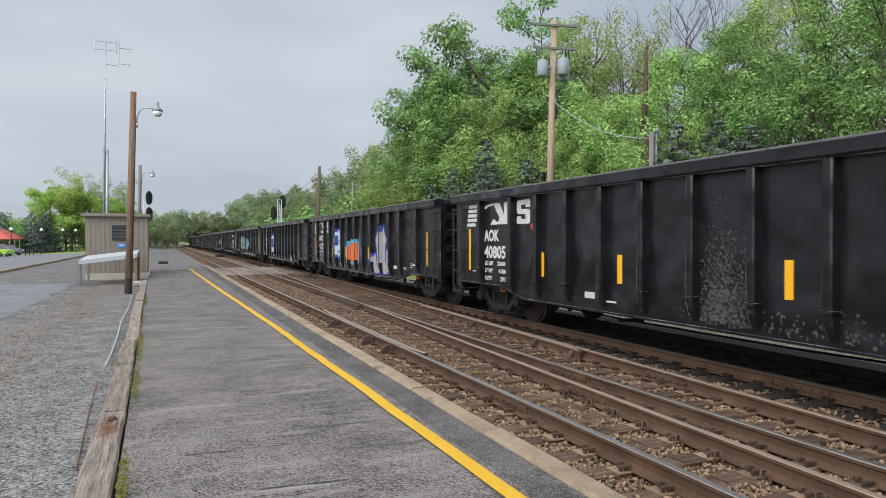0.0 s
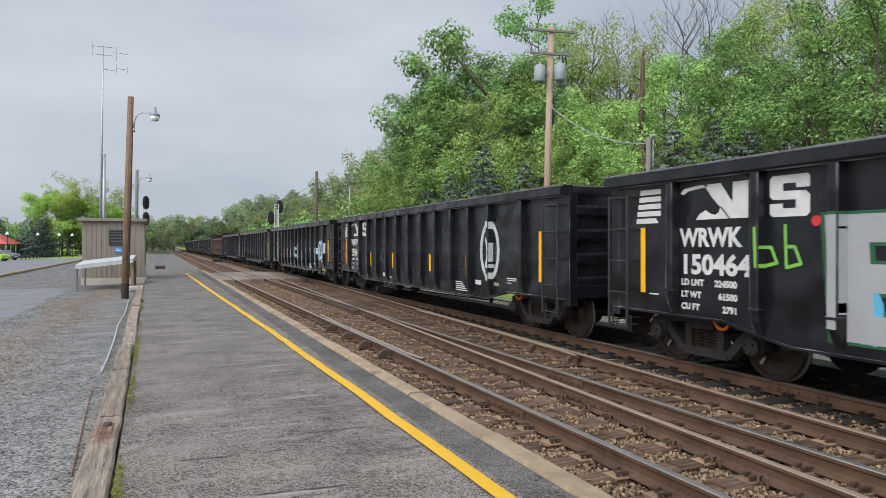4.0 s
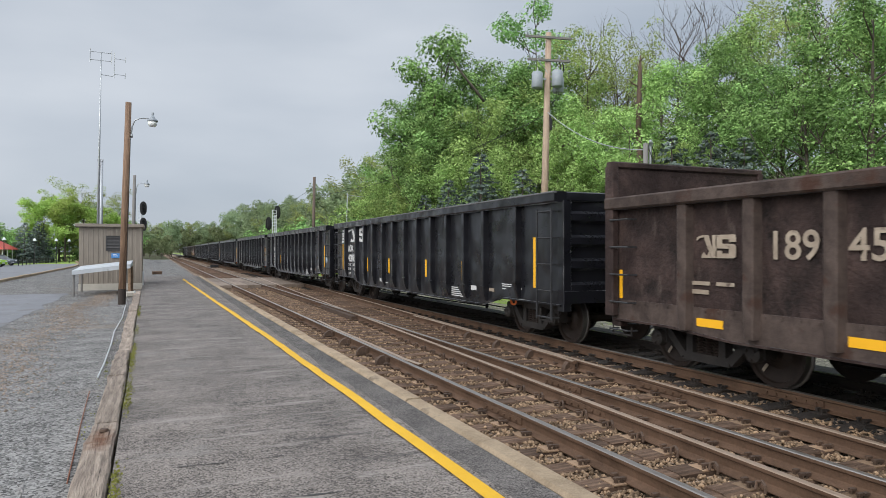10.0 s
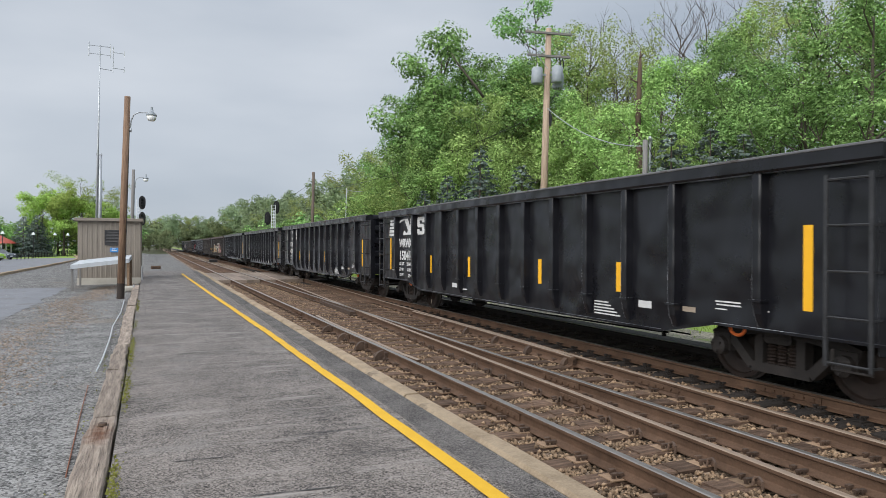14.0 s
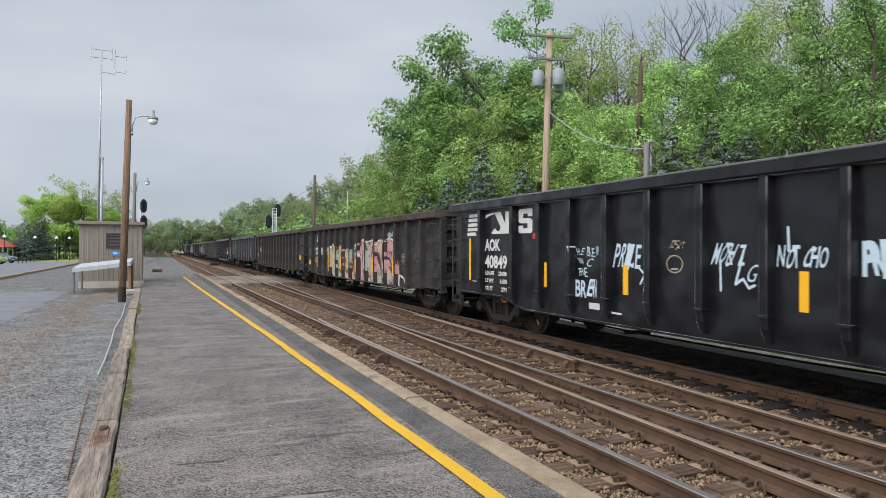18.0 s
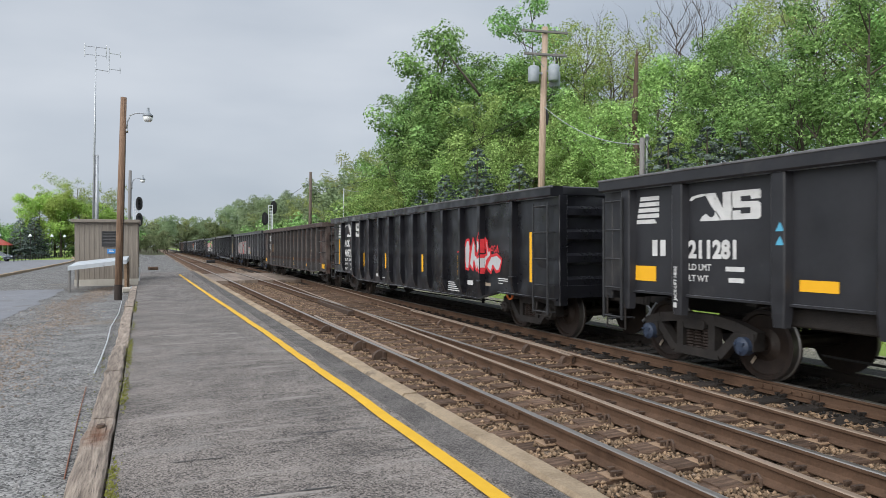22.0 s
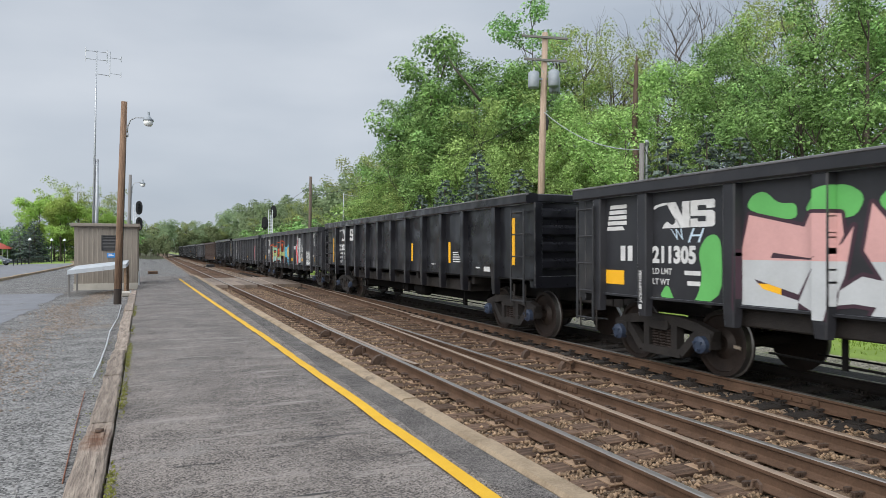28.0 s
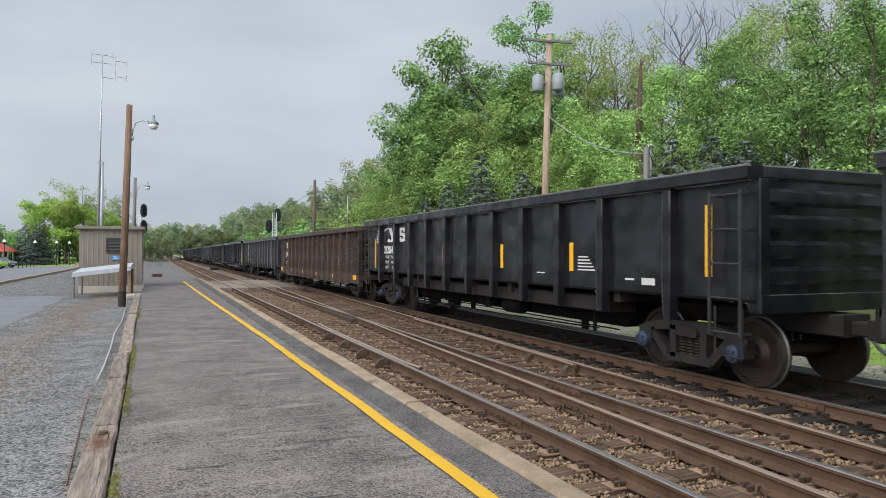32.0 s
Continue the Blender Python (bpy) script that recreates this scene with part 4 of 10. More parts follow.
def build_lamp_pole(at, tall, label, group, wood=POLE_WOOD):
    p = thing("lamp_pole", label, "street lamp", at, group)
    s = Shape()
    s.tube([(0, 0, -0.25), (0, 0, tall * 0.5), (0, 0, tall)], [0.128, 0.118, 0.10], 14)
    part("pole", s, wood, p, smooth=True)
    s = Shape()
    s.tube([(0.0, 0.0, 0.0), (0.0, 0.0, 0.55)], [0.131, 0.129], 14)
    part("tarred_foot", s, TAR, p, "dark tarred foot of the pole")
    arm = Shape()
    a = [(0.12, 0, tall - 1.2), (0.14, 0, tall - 0.85), (0.22, 0, tall - 0.62), (0.38, 0, tall - 0.52), (0.62, 0, tall - 0.50), (0.76, 0, tall - 0.51)]
    arm.tube(a, 0.022, 8)
    arm.box(0.10, 0.17, -0.05, 0.05, tall - 1.24, tall - 1.10)
    part("arm", arm, GALV, p, smooth=True)
    head = Shape()
    head.tube([(0.80, 0, tall - 0.38), (0.80, 0, tall - 0.46), (0.80, 0, tall - 0.54), (0.80, 0, tall - 0.60)], [0.05, 0.07, 0.17, 0.18], 16)
    part("lamp_head", head, GREY_PAINT, p, "grey metal lamp head", smooth=True)
    g = Shape()
    g.tube([(0.80, 0, tall - 0.60), (0.80, 0, tall - 0.72), (0.80, 0, tall - 0.78)], [0.165, 0.15, 0.10], 16)
    part("glass", g, GLASS, p, "milky glass bowl", smooth=True)
    cell = Shape()
    cell.tube([(0.80, 0, tall - 0.38), (0.80, 0, tall - 0.28)], [0.045, 0.04], 10)
    part("photo_cell", cell, GREY_PAINT, p)
    wire = Shape()
    wire.tube([(0.115, -0.05, 0.4), (0.115, -0.05, tall * 0.5), (0.10, -0.05, tall - 1.2)], 0.012, 6)
    part("wire", wire, BLACK, p)
    return p


build_lamp_pole(lean(-1.13, 26.57, -0.13, 1.75, 0), 7.15, "weathered wooden pole with a curved-arm street lamp, tarred at its foot", "lamp poles")
build_lamp_pole(lean(-1.55, 52.0, -0.13, 1.2, 0), 7.15, "grey wooden pole with a small bracket street lamp behind the shed", "lamp poles", POST_GREY)


def build_shed():
    x0, x1, y0, y1, top = -3.42, -0.66, 36.8, 39.6, 3.02
    sh = thing("equipment_shed", "taupe ribbed-metal equipment shed on a concrete base", "shed")
    b = Shape()
    n = 13
    for a, c, fixed, axis in ((x0, x1, y0, 0), (x0, x1, y1, 0), (y0, y1, x0, 1), (y0, y1, x1, 1)):
        outward = -1 if fixed in (y0, x0) else 1
        pts = []
        for i in range(n):
            u0, u1 = a + (c - a) * i / n, a + (c - a) * (i + 1) / n
            w = u1 - u0
            pts += [(u0, 0), (u0 + w * 0.62, 0), (u0 + w * 0.70, 0.010), (u0 + w * 0.92, 0.010)]
        pts.append((c, 0))
        for (p, d), (q, e) in zip(pts, pts[1:]):
            def at(u, dd, z):
                f = fixed + outward * dd
                return (u, f, z) if axis == 0 else (f, u, z)
            b.face([at(p, d, 0.15), at(q, e, 0.15), at(q, e, top - 0.1), at(p, d, top - 0.1)])
    part("wall", b, SHED, sh)
    core = Shape()
    core.box(x0 + 0.02, x1 - 0.02, y0 + 0.02, y1 - 0.02, 0.0, top - 0.1)
    part("core", core, SHED, sh)
    r = Shape()
    r.bar(x0 - 0.14, x1 + 0.10, y0 - 0.22, y1 + 0.2, top - 0.10, top + 0.05, 0.015, "x")
    part("roof", r, SHED, sh, "flat metal roof with an overhanging edge")
    base = Shape()
    base.box(x0 - 0.03, x1 + 0.03, y0 - 0.03, y1 + 0.03, -0.4, 0.18)
    part("concrete_base", base, CONCRETE, sh, "pale concrete base")
    fr = Shape()
    lx0, lx1, lz0, lz1 = -2.22, -1.50, 1.80, 2.46
    for a in ((lx0, lx1, lz0 - 0.04, lz0), (lx0, lx1, lz1, lz1 + 0.04), (lx0 - 0.04, lx0, lz0 - 0.04, lz1 + 0.04), (lx1, lx1 + 0.04, lz0 - 0.04, lz1 + 0.04)):
        fr.box(a[0], a[1], y0 - 0.06, y0, a[2], a[3])
    fr.box(lx0, lx1, y0 - 0.025, y0 - 0.022, lz0, lz1)
    vent = part("vent", fr, SHED_DARK, sh, "dark louvred vent")
    for i in range(4):
        s = Shape()
        z = lz0 + 0.10 + 0.155 * i
        s.solid([(lx0, y0 - 0.055, z), (lx1, y0 - 0.055, z), (lx1, y0 - 0.026, z + 0.05), (lx0, y0 - 0.026, z + 0.05), (lx0, y0 - 0.055, z + 0.012), (lx1, y0 - 0.055, z + 0.012), (lx1, y0 - 0.026, z + 0.062), (lx0, y0 - 0.026, z + 0.062)],
                [(0, 1, 2, 3), (4, 7, 6, 5), (0, 4, 5, 1), (3, 2, 6, 7), (0, 3, 7, 4), (1, 5, 6, 2)])
        part("slat", s, SHED_DARK, vent)
    sg = Shape()
    sg.box(-2.02, -1.66, y0 - 0.045, y0 - 0.022, 1.42, 1.64)
    sign = part("sign", sg, BLUE_SIGN, sh, "small blue notice with illegible white lines")
    for i, w in enumerate((0.22, 0.16)):
        t = Shape()
        t.box(-1.95, -1.95 + w, y0 - 0.049, y0 - 0.046, 1.50 + 0.07 * i, 1.53 + 0.07 * i)
        part("line_of_writing", t, WHITE, sign)
    # pipe conduits at the corner
    c = Shape()
    c.tube([(x1 + 0.06, y0 - 0.06, -0.1), (x1 + 0.06, y0 - 0.06, 0.75)], 0.035, 8)
    part("conduit", c, GALV, sh)


build_shed()




def build_lean_to():
    """A low sloping sheet on posts before the shed."""
    st = thing("low_store", "low lean-to of pale sloping sheet metal on two posts", "lean-to")
    y0, y1 = 32.0, 35.6
    def lid_z(x):
        return 0.93 + (x + 3.32) * 0.115
    s = Shape()
    xa, xb = -3.22, -1.02
    s.solid([(xa, y0 - 0.15, lid_z(xa)), (xb, y0 - 0.15, lid_z(xb)), (xb, y1, lid_z(xb) + 0.12), (xa, y1, lid_z(xa) + 0.12),
             (xa, y0 - 0.15, lid_z(xa) - 0.17), (xb, y0 - 0.15, lid_z(xb) - 0.17), (xb, y1, lid_z(xb) - 0.10), (xa, y1, lid_z(xa) - 0.10)],
            [(0, 1, 2, 3), (4, 7, 6, 5), (0, 4, 5, 1), (2, 6, 7, 3), (0, 3, 7, 4), (1, 5, 6, 2)])
    part("lid", s, LID, st, "pale weathered sheet-metal lid")
    for x, wide, mat, says in ((-3.17, 0.04, POST_GREY, "grey weathered timber post"), (-1.06, 0.05, PLATE_RUST, "rusty pipe post")):
        p = Shape()
        p.bar(x - wide, x + wide, y0 - 0.02, y0 + 2 * wide - 0.02, -0.25, lid_z(x) - 0.13, 0.012, "z")
        part("post", p, mat, st, says)
        p = Shape()
        p.bar(x - wide, x + wide, y1 - 0.3, y1 - 0.3 + 2 * wide, -0.25, lid_z(x) + 0.02, 0.012, "z")
        part("post", p, mat, st, says)


build_lean_to()


def build_antenna():
    m = thing("antenna_mast", "tall galvanised antenna mast with two dipole arrays", "antenna", lean(-3.07, 42.3, -0.15, 1.05, 0))
    s = Shape()
    s.tube([(0, 0, -0.2), (0, 0, 8.0), (0, 0, 13.0)], [0.055, 0.05, 0.028], 10)
    part("mast", s, GALV, m, smooth=True)
    s = Shape()
    s.tube([(0.19, 0.1, 0.0), (0.12, 0.05, 7.0)], [0.11, 0.09], 10)
    part("stub_mast", s, GALV, m, "thick stub mast beside the tall one", smooth=True)
    for z in (6.9, 4.2):
        s = Shape()
        s.box(-0.08, 0.22, -0.03, 0.07, z, z + 0.1)
        part("clamp", s, GALV, m)
    a = Shape()
    for z in (12.95, 12.5):
        a.tube([(-0.55, 0, z), (0.55, 0, z)], 0.018, 6)
    for x in (-0.55, 0.52):
        a.tube([(x, 0, 12.35), (x, 0, 13.12)], 0.022, 6)
    part("dipole_array", a, GALV, m)
    a = Shape()
    a.tube([(0.0, 0, 11.72), (0.62, 0.1, 11.70)], 0.018, 6)
    a.tube([(0.66, 0.1, 11.6), (0.66, 0.1, 13.05)], 0.02, 6)
    for z in (12.72, 11.84):
        a.tube([(0.66, 0.1, z), (1.22, 0.2, z)], 0.016, 6)
        a.tube([(1.22, 0.2, z - 0.16), (1.22, 0.2, z + 0.16)], 0.02, 6)
    part("dipole_array", a, GALV, m)


build_antenna()


def build_signal(at, label, heads, ladder_x, tall):
    sg = thing("railway_signal", label, "railway signal", at, "railway signals")
    s = Shape()
    s.tube([(0, 0, -0.3), (0, 0, tall - 0.4)], 0.075, 10)
    part("mast", s, GALV, sg, smooth=True)
    lad = Shape()
    for x in (ladder_x - 0.2, ladder_x + 0.2):
        lad.box(x - 0.03, x + 0.03, -0.30, -0.25, 0.3, tall + 0.1)
    k = 0.6
    while k < tall + 0.1:
        lad.box(ladder_x - 0.2, ladder_x + 0.2, -0.29, -0.26, k, k + 0.04)
        k += 0.32
    part("ladder", lad, WHITE, sg, "white maintenance ladder")
    for x, z in heads:
        h = Shape()
        n = 20
        oval = [(x + 0.32 * math.cos(2 * math.pi * i / n), z + 0.52 * math.sin(2 * math.pi * i / n) + (0.16 if math.sin(2 * math.pi * i / n) > 0 else -0.16)) for i in range(n)]
        h.prism(oval, 0.05, 0.09, lambda p, q, r: (p, r, q))
        h.box(x - 0.12, x + 0.12, -0.25, 0.05, z - 0.4, z + 0.4)
        hd = part("signal_head", h, BLACK, sg, "black oval signal head")
        for dz in (-0.32, 0.0, 0.32):
            v = Shape()
            v.tube([(x, 0.09, z + dz), (x, 0.34, z + dz)], [0.11, 0.12], 12, caps=False)
            part("visor", v, BLACK, hd)


build_signal(pose(-1.45, 74.0, -0.2, 0, 0, 180), "railway signal with two black oval heads on a mast", [(-0.25, 6.2), (-0.25, 4.6)], 0.05, 6.4)
build_signal(pose(11.4, 72.5, -0.4), "railway signal with a black oval head and white ladder cage", [(0.28, 6.2), (-0.62, 5.0)], -0.1, 6.3)


def build_utility_pole():
    p = thing("utility_pole", "pale wooden utility pole with two crossarms and three transformers", "utility pole", lean(18.70, 31.0, 0.50, 1.7, 0))
    s = Shape()
    s.tube([(0, 0, -1.3), (0, 0, 6), (0, 0, 12.75)], [0.20, 0.18, 0.15], 14)
    part("pole", s, POLE_PALE, p, smooth=True)
    for z, w, dx in ((12.45, 1.25, -0.05), (11.25, 1.15, 0.0)):
        a = Shape()
        a.bar(-w + dx, w + dx, -0.24, -0.13, z - 0.06, z + 0.06, 0.012, "x")
        arm = part("crossarm", a, POST_GREY, p, "grey wooden crossarm", at=pose(0, 0, 0, 0, 0, -15))
        for x in (-w + 0.12, -0.55, 0.55, w - 0.12):
            i = Shape()
            i.tube([(x + dx, -0.18, z + 0.06), (x + dx, -0.18, z + 0.12), (x + dx, -0.18, z + 0.17), (x + dx, -0.18, z + 0.22)], [0.02, 0.06, 0.04, 0.045], 8)
            part("insulator", i, GREY_PAINT, arm)
    for sx in (-1, 1):
        b = Shape()
        b.tube([(0.75 * sx, -0.2, 11.2), (0.1 * sx, -0.16, 10.6)], 0.02, 6)
        part("brace", b, GALV, p)
    for x, y, z in ((-0.68, -0.1, 9.72), (0.34, -0.42, 9.85), (0.70, 0.05, 9.66)):
        t = Shape()
        t.tube([(x, y, z), (x, y, z + 0.05), (x, y, z + 0.8), (x, y, z + 0.86)], [0.26, 0.29, 0.29, 0.20], 18)
        tr = part("transformer", t, GREY_PAINT, p, "grey can transformer", smooth=True)
        bu = Shape()
        bu.tube([(x, y, z + 0.84), (x, y, z + 1.1)], [0.05, 0.03], 8)
        part("bushing", bu, GALV, tr)
        bx = Shape()
        bx.box(min(x, 0) + (0.05 if x > 0 else 0.2), max(x, 0) - 0.1, y * 0.5 - 0.03, y * 0.5 + 0.03, z + 0.5, z + 0.6)
        part("hanger", bx, GALV, tr)
    for k in range(3):
        c = Shape()
        c.tube([(0.35 + 0.2 * k, -0.25, 11.2), (0.45 + 0.17 * k, -0.3, 10.95), (0.40 + 0.2 * k, -0.25, 10.7)], 0.03, 6)
        part("fuse_cutout", c, BLACK, p)
        c = Shape()
        c.tube([(0.45 + 0.15 * k, -0.2, 9.7), (0.42 + 0.1 * k, -0.2, 9.3), (0.25, -0.16, 9.1), (0.18, -0.1, 8.6)], 0.012, 5)
        part("lead_wire", c, BLACK, p)
    g = Shape()
    g.tube([(0.1, -0.12, 8.4), (0.18, -0.15, 8.1), (0.18, -0.15, 7.6)], [0.05, 0.09, 0.05], 8)
    part("splice_box", g, BLACK, p)


build_utility_pole()


def build_service_post():
    p = thing("service_post", "grey post with a cable head and looped cable", "service post", lean(19.80, 24.2, 0.12, 0.4, 0))
    s = Shape()
    s.tube([(0, 0, -0.3), (0, 0, 6.35)], [0.13, 0.11], 10)
    part("post", s, POST_GREY, p, smooth=True)
    s = Shape()
    s.tube([(0.22, -0.05, 0.0), (0.22, -0.05, 6.2), (0.24, -0.1, 6.38), (0.08, -0.2, 6.42)], [0.06, 0.06, 0.07, 0.08], 8)
    part("conduit", s, GALV, p, smooth=True)
    s = Shape()
    s.tube([(0.05, -0.2, 6.35), (-0.1, -0.3, 6.1), (0.15, -0.3, 5.6), (0.42, -0.1, 5.5), (0.5, 0, 5.9), (0.35, 0, 6.25)], 0.018, 6)
    part("cable_loop", s, BLACK, p)


build_service_post()


def sagging(name, a, b, sag, radius, label, material=BLACK):
    a, b = Vector(a), Vector(b)
    s = Shape()
    n = 24
    s.tube([a.lerp(b, i / n) - Vector((0, 0, 4 * sag * (i / n) * (1 - i / n))) for i in range(n + 1)], radius, 5)
    tagged(part(name, s, material), label, "cable", "overhead cables")


sagging("service_cable", (18.9, 30.8, 9.0), (19.85, 24.2, 6.2), 0.55, 0.022, "pale service cable sagging from the pole to the post", GALV)
sagging("overhead_cable", (18.9, 31.0, 8.9), (13.2, 62.0, 6.8), 0.8, 0.016, "thin dark overhead cable running beside the line")
sagging("overhead_cable", (13.2, 62.0, 7.6), (11.8, 100.0, 6.2), 0.6, 0.016, "thin dark overhead cable running beside the line")


def build_plain_pole(name, x, y, tall, r, material, label, arm=False):
    p = thing(name, label, "pole", lean(x, y, -0.4, 1.0, 0))
    s = Shape()
    s.tube([(0, 0, -0.3), (0, 0, tall)], [r, r * 0.75], 10)
    part("pole", s, material, p, smooth=True)
    if arm:
        s = Shape()
        s.tube([(0, 0, tall - 0.15), (0.9, 0.1, tall - 0.25), (1.6, 0.2, tall - 0.2)], 0.03, 6)
        part("arm", s, GALV, p)


build_plain_pole("wooden_pole", 13.15, 62.0, 8.9, 0.17, POLE_DARK, "dark leaning wooden pole beyond the train")
build_plain_pole("metal_pole", 15.2, 58.0, 7.2, 0.055, GALV, "thin pale metal pole beyond the train", True)


def build_small_ground_things():
    rng = random.Random(8)
    s = Shape()
    s.tube([(-0.97, 25.6, -0.10), (-0.88, 21.0, -0.11), (-0.90, 17.5, -0.10), (-0.83, 15.0, -0.10), (-0.80, 12.6, -0.11), (-0.80, 11.3, -0.11)], 0.013, 6)
    tagged(part("ground_cable", s, LID), "pale cable lying on the gravel beside the timbers", "cable")
    s = Shape()
    s.tube([(-0.83, 10.3, -0.125), (-0.76, 8.4, -0.128), (-0.67, 6.3, -0.130)], 0.006, 6)
    tagged(part("iron_rod", s, RUST_RED), "rusty iron rod lying on the gravel", "rod")
    s = Shape()
    s.bar(-0.35, 0.35, -0.16, 0.16, 0.0, 0.26, 0.05, "x")
    tagged(part("timber_offcut", s, TIE, at=pose(0.04, 60.0, -0.15, 0, 0, 14)), "short dark timber offcut lying beyond the platform end", "timber")
    # heap of gravel beyond the platform end
    s = Shape()
    rows, cols = 10, 12
    v = []
    for j in range(rows + 1):
        for i in range(cols + 1):
            a, b = 2 * i / cols - 1, 2 * j / rows - 1
            hump = max(0.0, 1 - a * a) * max(0.0, 1 - b * b)
            v.append((-2.6 + 3.4 * a + 0.25 * noise.noise((b * 3, 1, 0)), 112 + 15 * b, -0.2 + 0.85 * hump ** 0.8 * (1 + 0.35 * noise.noise((a * 2.1, b * 3.0, 8)))))
    s.solid(v, [(j * (cols + 1) + i, j * (cols + 1) + i + 1, (j + 1) * (cols + 1) + i + 1, (j + 1) * (cols + 1) + i) for j in range(rows) for i in range(cols)])
    tagged(part("mound", s, GRAVEL, smooth=True), "low heap of grey gravel beyond the platform end", "heap")
    s = Shape()
    s.tube([(0, 0, 0.0), (0, 0, 0.32)], [0.03, 0.025], 8)
    tagged(part("short_stake", s, GALV, at=pose(-0.78, 29.6, -0.12)), "short metal stake at the platform edge", "stake")
    s = Shape()
    s.bar(-0.25, 0.25, -0.2, 0.2, 0, 0.22, 0.05, "x")
    tagged(part("concrete_block", s, CONCRETE, at=pose(-0.95, 30.8, -0.13, 0, 0, 20)), "rough concrete block at the end of the timbers", "block")


build_small_ground_things()


def scatter_stones():
    rng = np.random.default_rng(11)
    n = 17000
    y = 2.5 + 34 * rng.uniform(0, 1, n) ** 1.8
    x = -0.55 - 0.0112 * y - 0.3 - rng.uniform(0, 1, n) ** 0.9 * (3.0 + y * 0.33)
    z = np.array([height(a, b) for a, b in zip(x, y)]) + 0.002
    tagged(new("gravel_stones", pebbles(rng, np.stack([x, y, z], 1), rng.uniform(0.010, 0.030, n), "gravel_stones", STONE)), "loose grey gravel beside the platform", "gravel", kind="stuff")
    n = 5200
    y = 9.0 + 28 * rng.uniform(0, 1, n) ** 1.15
    x = -2.50 + 0.013 * (y - 13) + 0.0125 * np.maximum(y - 27, 0) ** 2 + rng.normal(0, 0.40, n) * (1 - 0.5 * np.clip((y - 27) / 9, 0, 1)) + 0.25 * np.sin(y * 0.7)
    z = np.array([height(a, b) for a, b in zip(x, y)]) + 0.004
    tagged(new("rubble", pebbles(rng, np.stack([x, y, z], 1), rng.uniform(0.012, 0.038, n), "rubble", RUBBLE)), "streak of brown broken rubble across the gravel", "rubble", kind="stuff")
    # weeds along the timber joint
    n = 5200
    y = 3.0 + 19 * rng.uniform(0, 1, n) ** 2.0
    keep = np.sin(y * 1.7) + np.sin(y * 0.6 + 1) + rng.normal(0, 0.5, n) + np.clip(7.2 - y, 0, 1.2) > 0.2
    y = y[keep]
    x = -0.245 - 0.0112 * y + 0.040 + rng.normal(0, 0.020, len(y))
    off = rng.uniform(size=len(y)) < 0.10
    x = np.where(off, x - 0.36 - np.abs(rng.normal(0, 0.05, len(y))), x)
    pts = np.stack([x, y, np.where(off, -0.13, 0.10) + rng.uniform(0, 0.045, len(y))], 1)
    tagged(new("edge_weeds", quads("edge_weeds", leaves(rng, pts, 0.012, 0.6), MOSS)), "low yellow-green weeds along the timber edge", "weeds", kind="stuff")
    # grass verge beyond the train
    n = 50000
    y = -4 + 70 * rng.uniform(0, 1, n) ** 1.4
    x = 10.8 + 7.0 * rng.uniform(0, 1, n)
    keep = rng.uniform(size=n) < np.clip((x - 12.5 + 0.7 * np.sin(y * 0.9) * np.sin(y * 0.37)) / 1.6, 0.02, 1)
    x, y = x[keep], y[keep]
    z = np.array([height(a, b) for a, b in zip(x, y)])
    h = rng.uniform(0.03, 0.085, len(x))
    a = rng.uniform(0, 6.28, len(x))
    w = 0.012
    dx, dy = np.cos(a) * w, np.sin(a) * w
    lx, ly = rng.normal(0, 0.03, len(x)), rng.normal(0, 0.03, len(x))
    q = np.stack([np.stack([x - dx, y - dy, z], 1), np.stack([x + dx, y + dy, z], 1), np.stack([x + lx + dx * 0.3, y + ly + dy * 0.3, z + h], 1), np.stack([x + lx - dx * 0.3, y + ly - dy * 0.3, z + h], 1)], axis=1)
    tagged(new("grass_verge", quads("grass_verge", q, BLADE)), "bright green grass verge behind the track", "grass", kind="stuff")


scatter_stones()


# ---- the far side of the car park ----
ROOF_RED = material("red_metal_roof", (0.42, 0.045, 0.03), (0.55, 0.075, 0.05), 2, 0.5, bump=0.1)
CREAM = material("cream_wall", (0.50, 0.45, 0.36), (0.62, 0.57, 0.47), 2, 0.85)
SLATE = material("grey_shingle_roof", (0.13, 0.13, 0.14), (0.21, 0.21, 0.22), 2, 0.9)
CAR_LIME = material("lime_car_paint", (0.28, 0.50, 0.03), (0.33, 0.56, 0.04), 2, 0.25)
CAR_SILVER = material("dark_silver_car_paint", (0.16, 0.18, 0.20), (0.20, 0.22, 0.24), 2, 0.25, 0.4)
CAR_GLASS = material("car_glass", (0.02, 0.025, 0.03), (0.04, 0.045, 0.05), 2, 0.1)
TYRE = material("tyre_rubber", (0.015, 0.015, 0.015), (0.03, 0.03, 0.03), 8, 0.85)


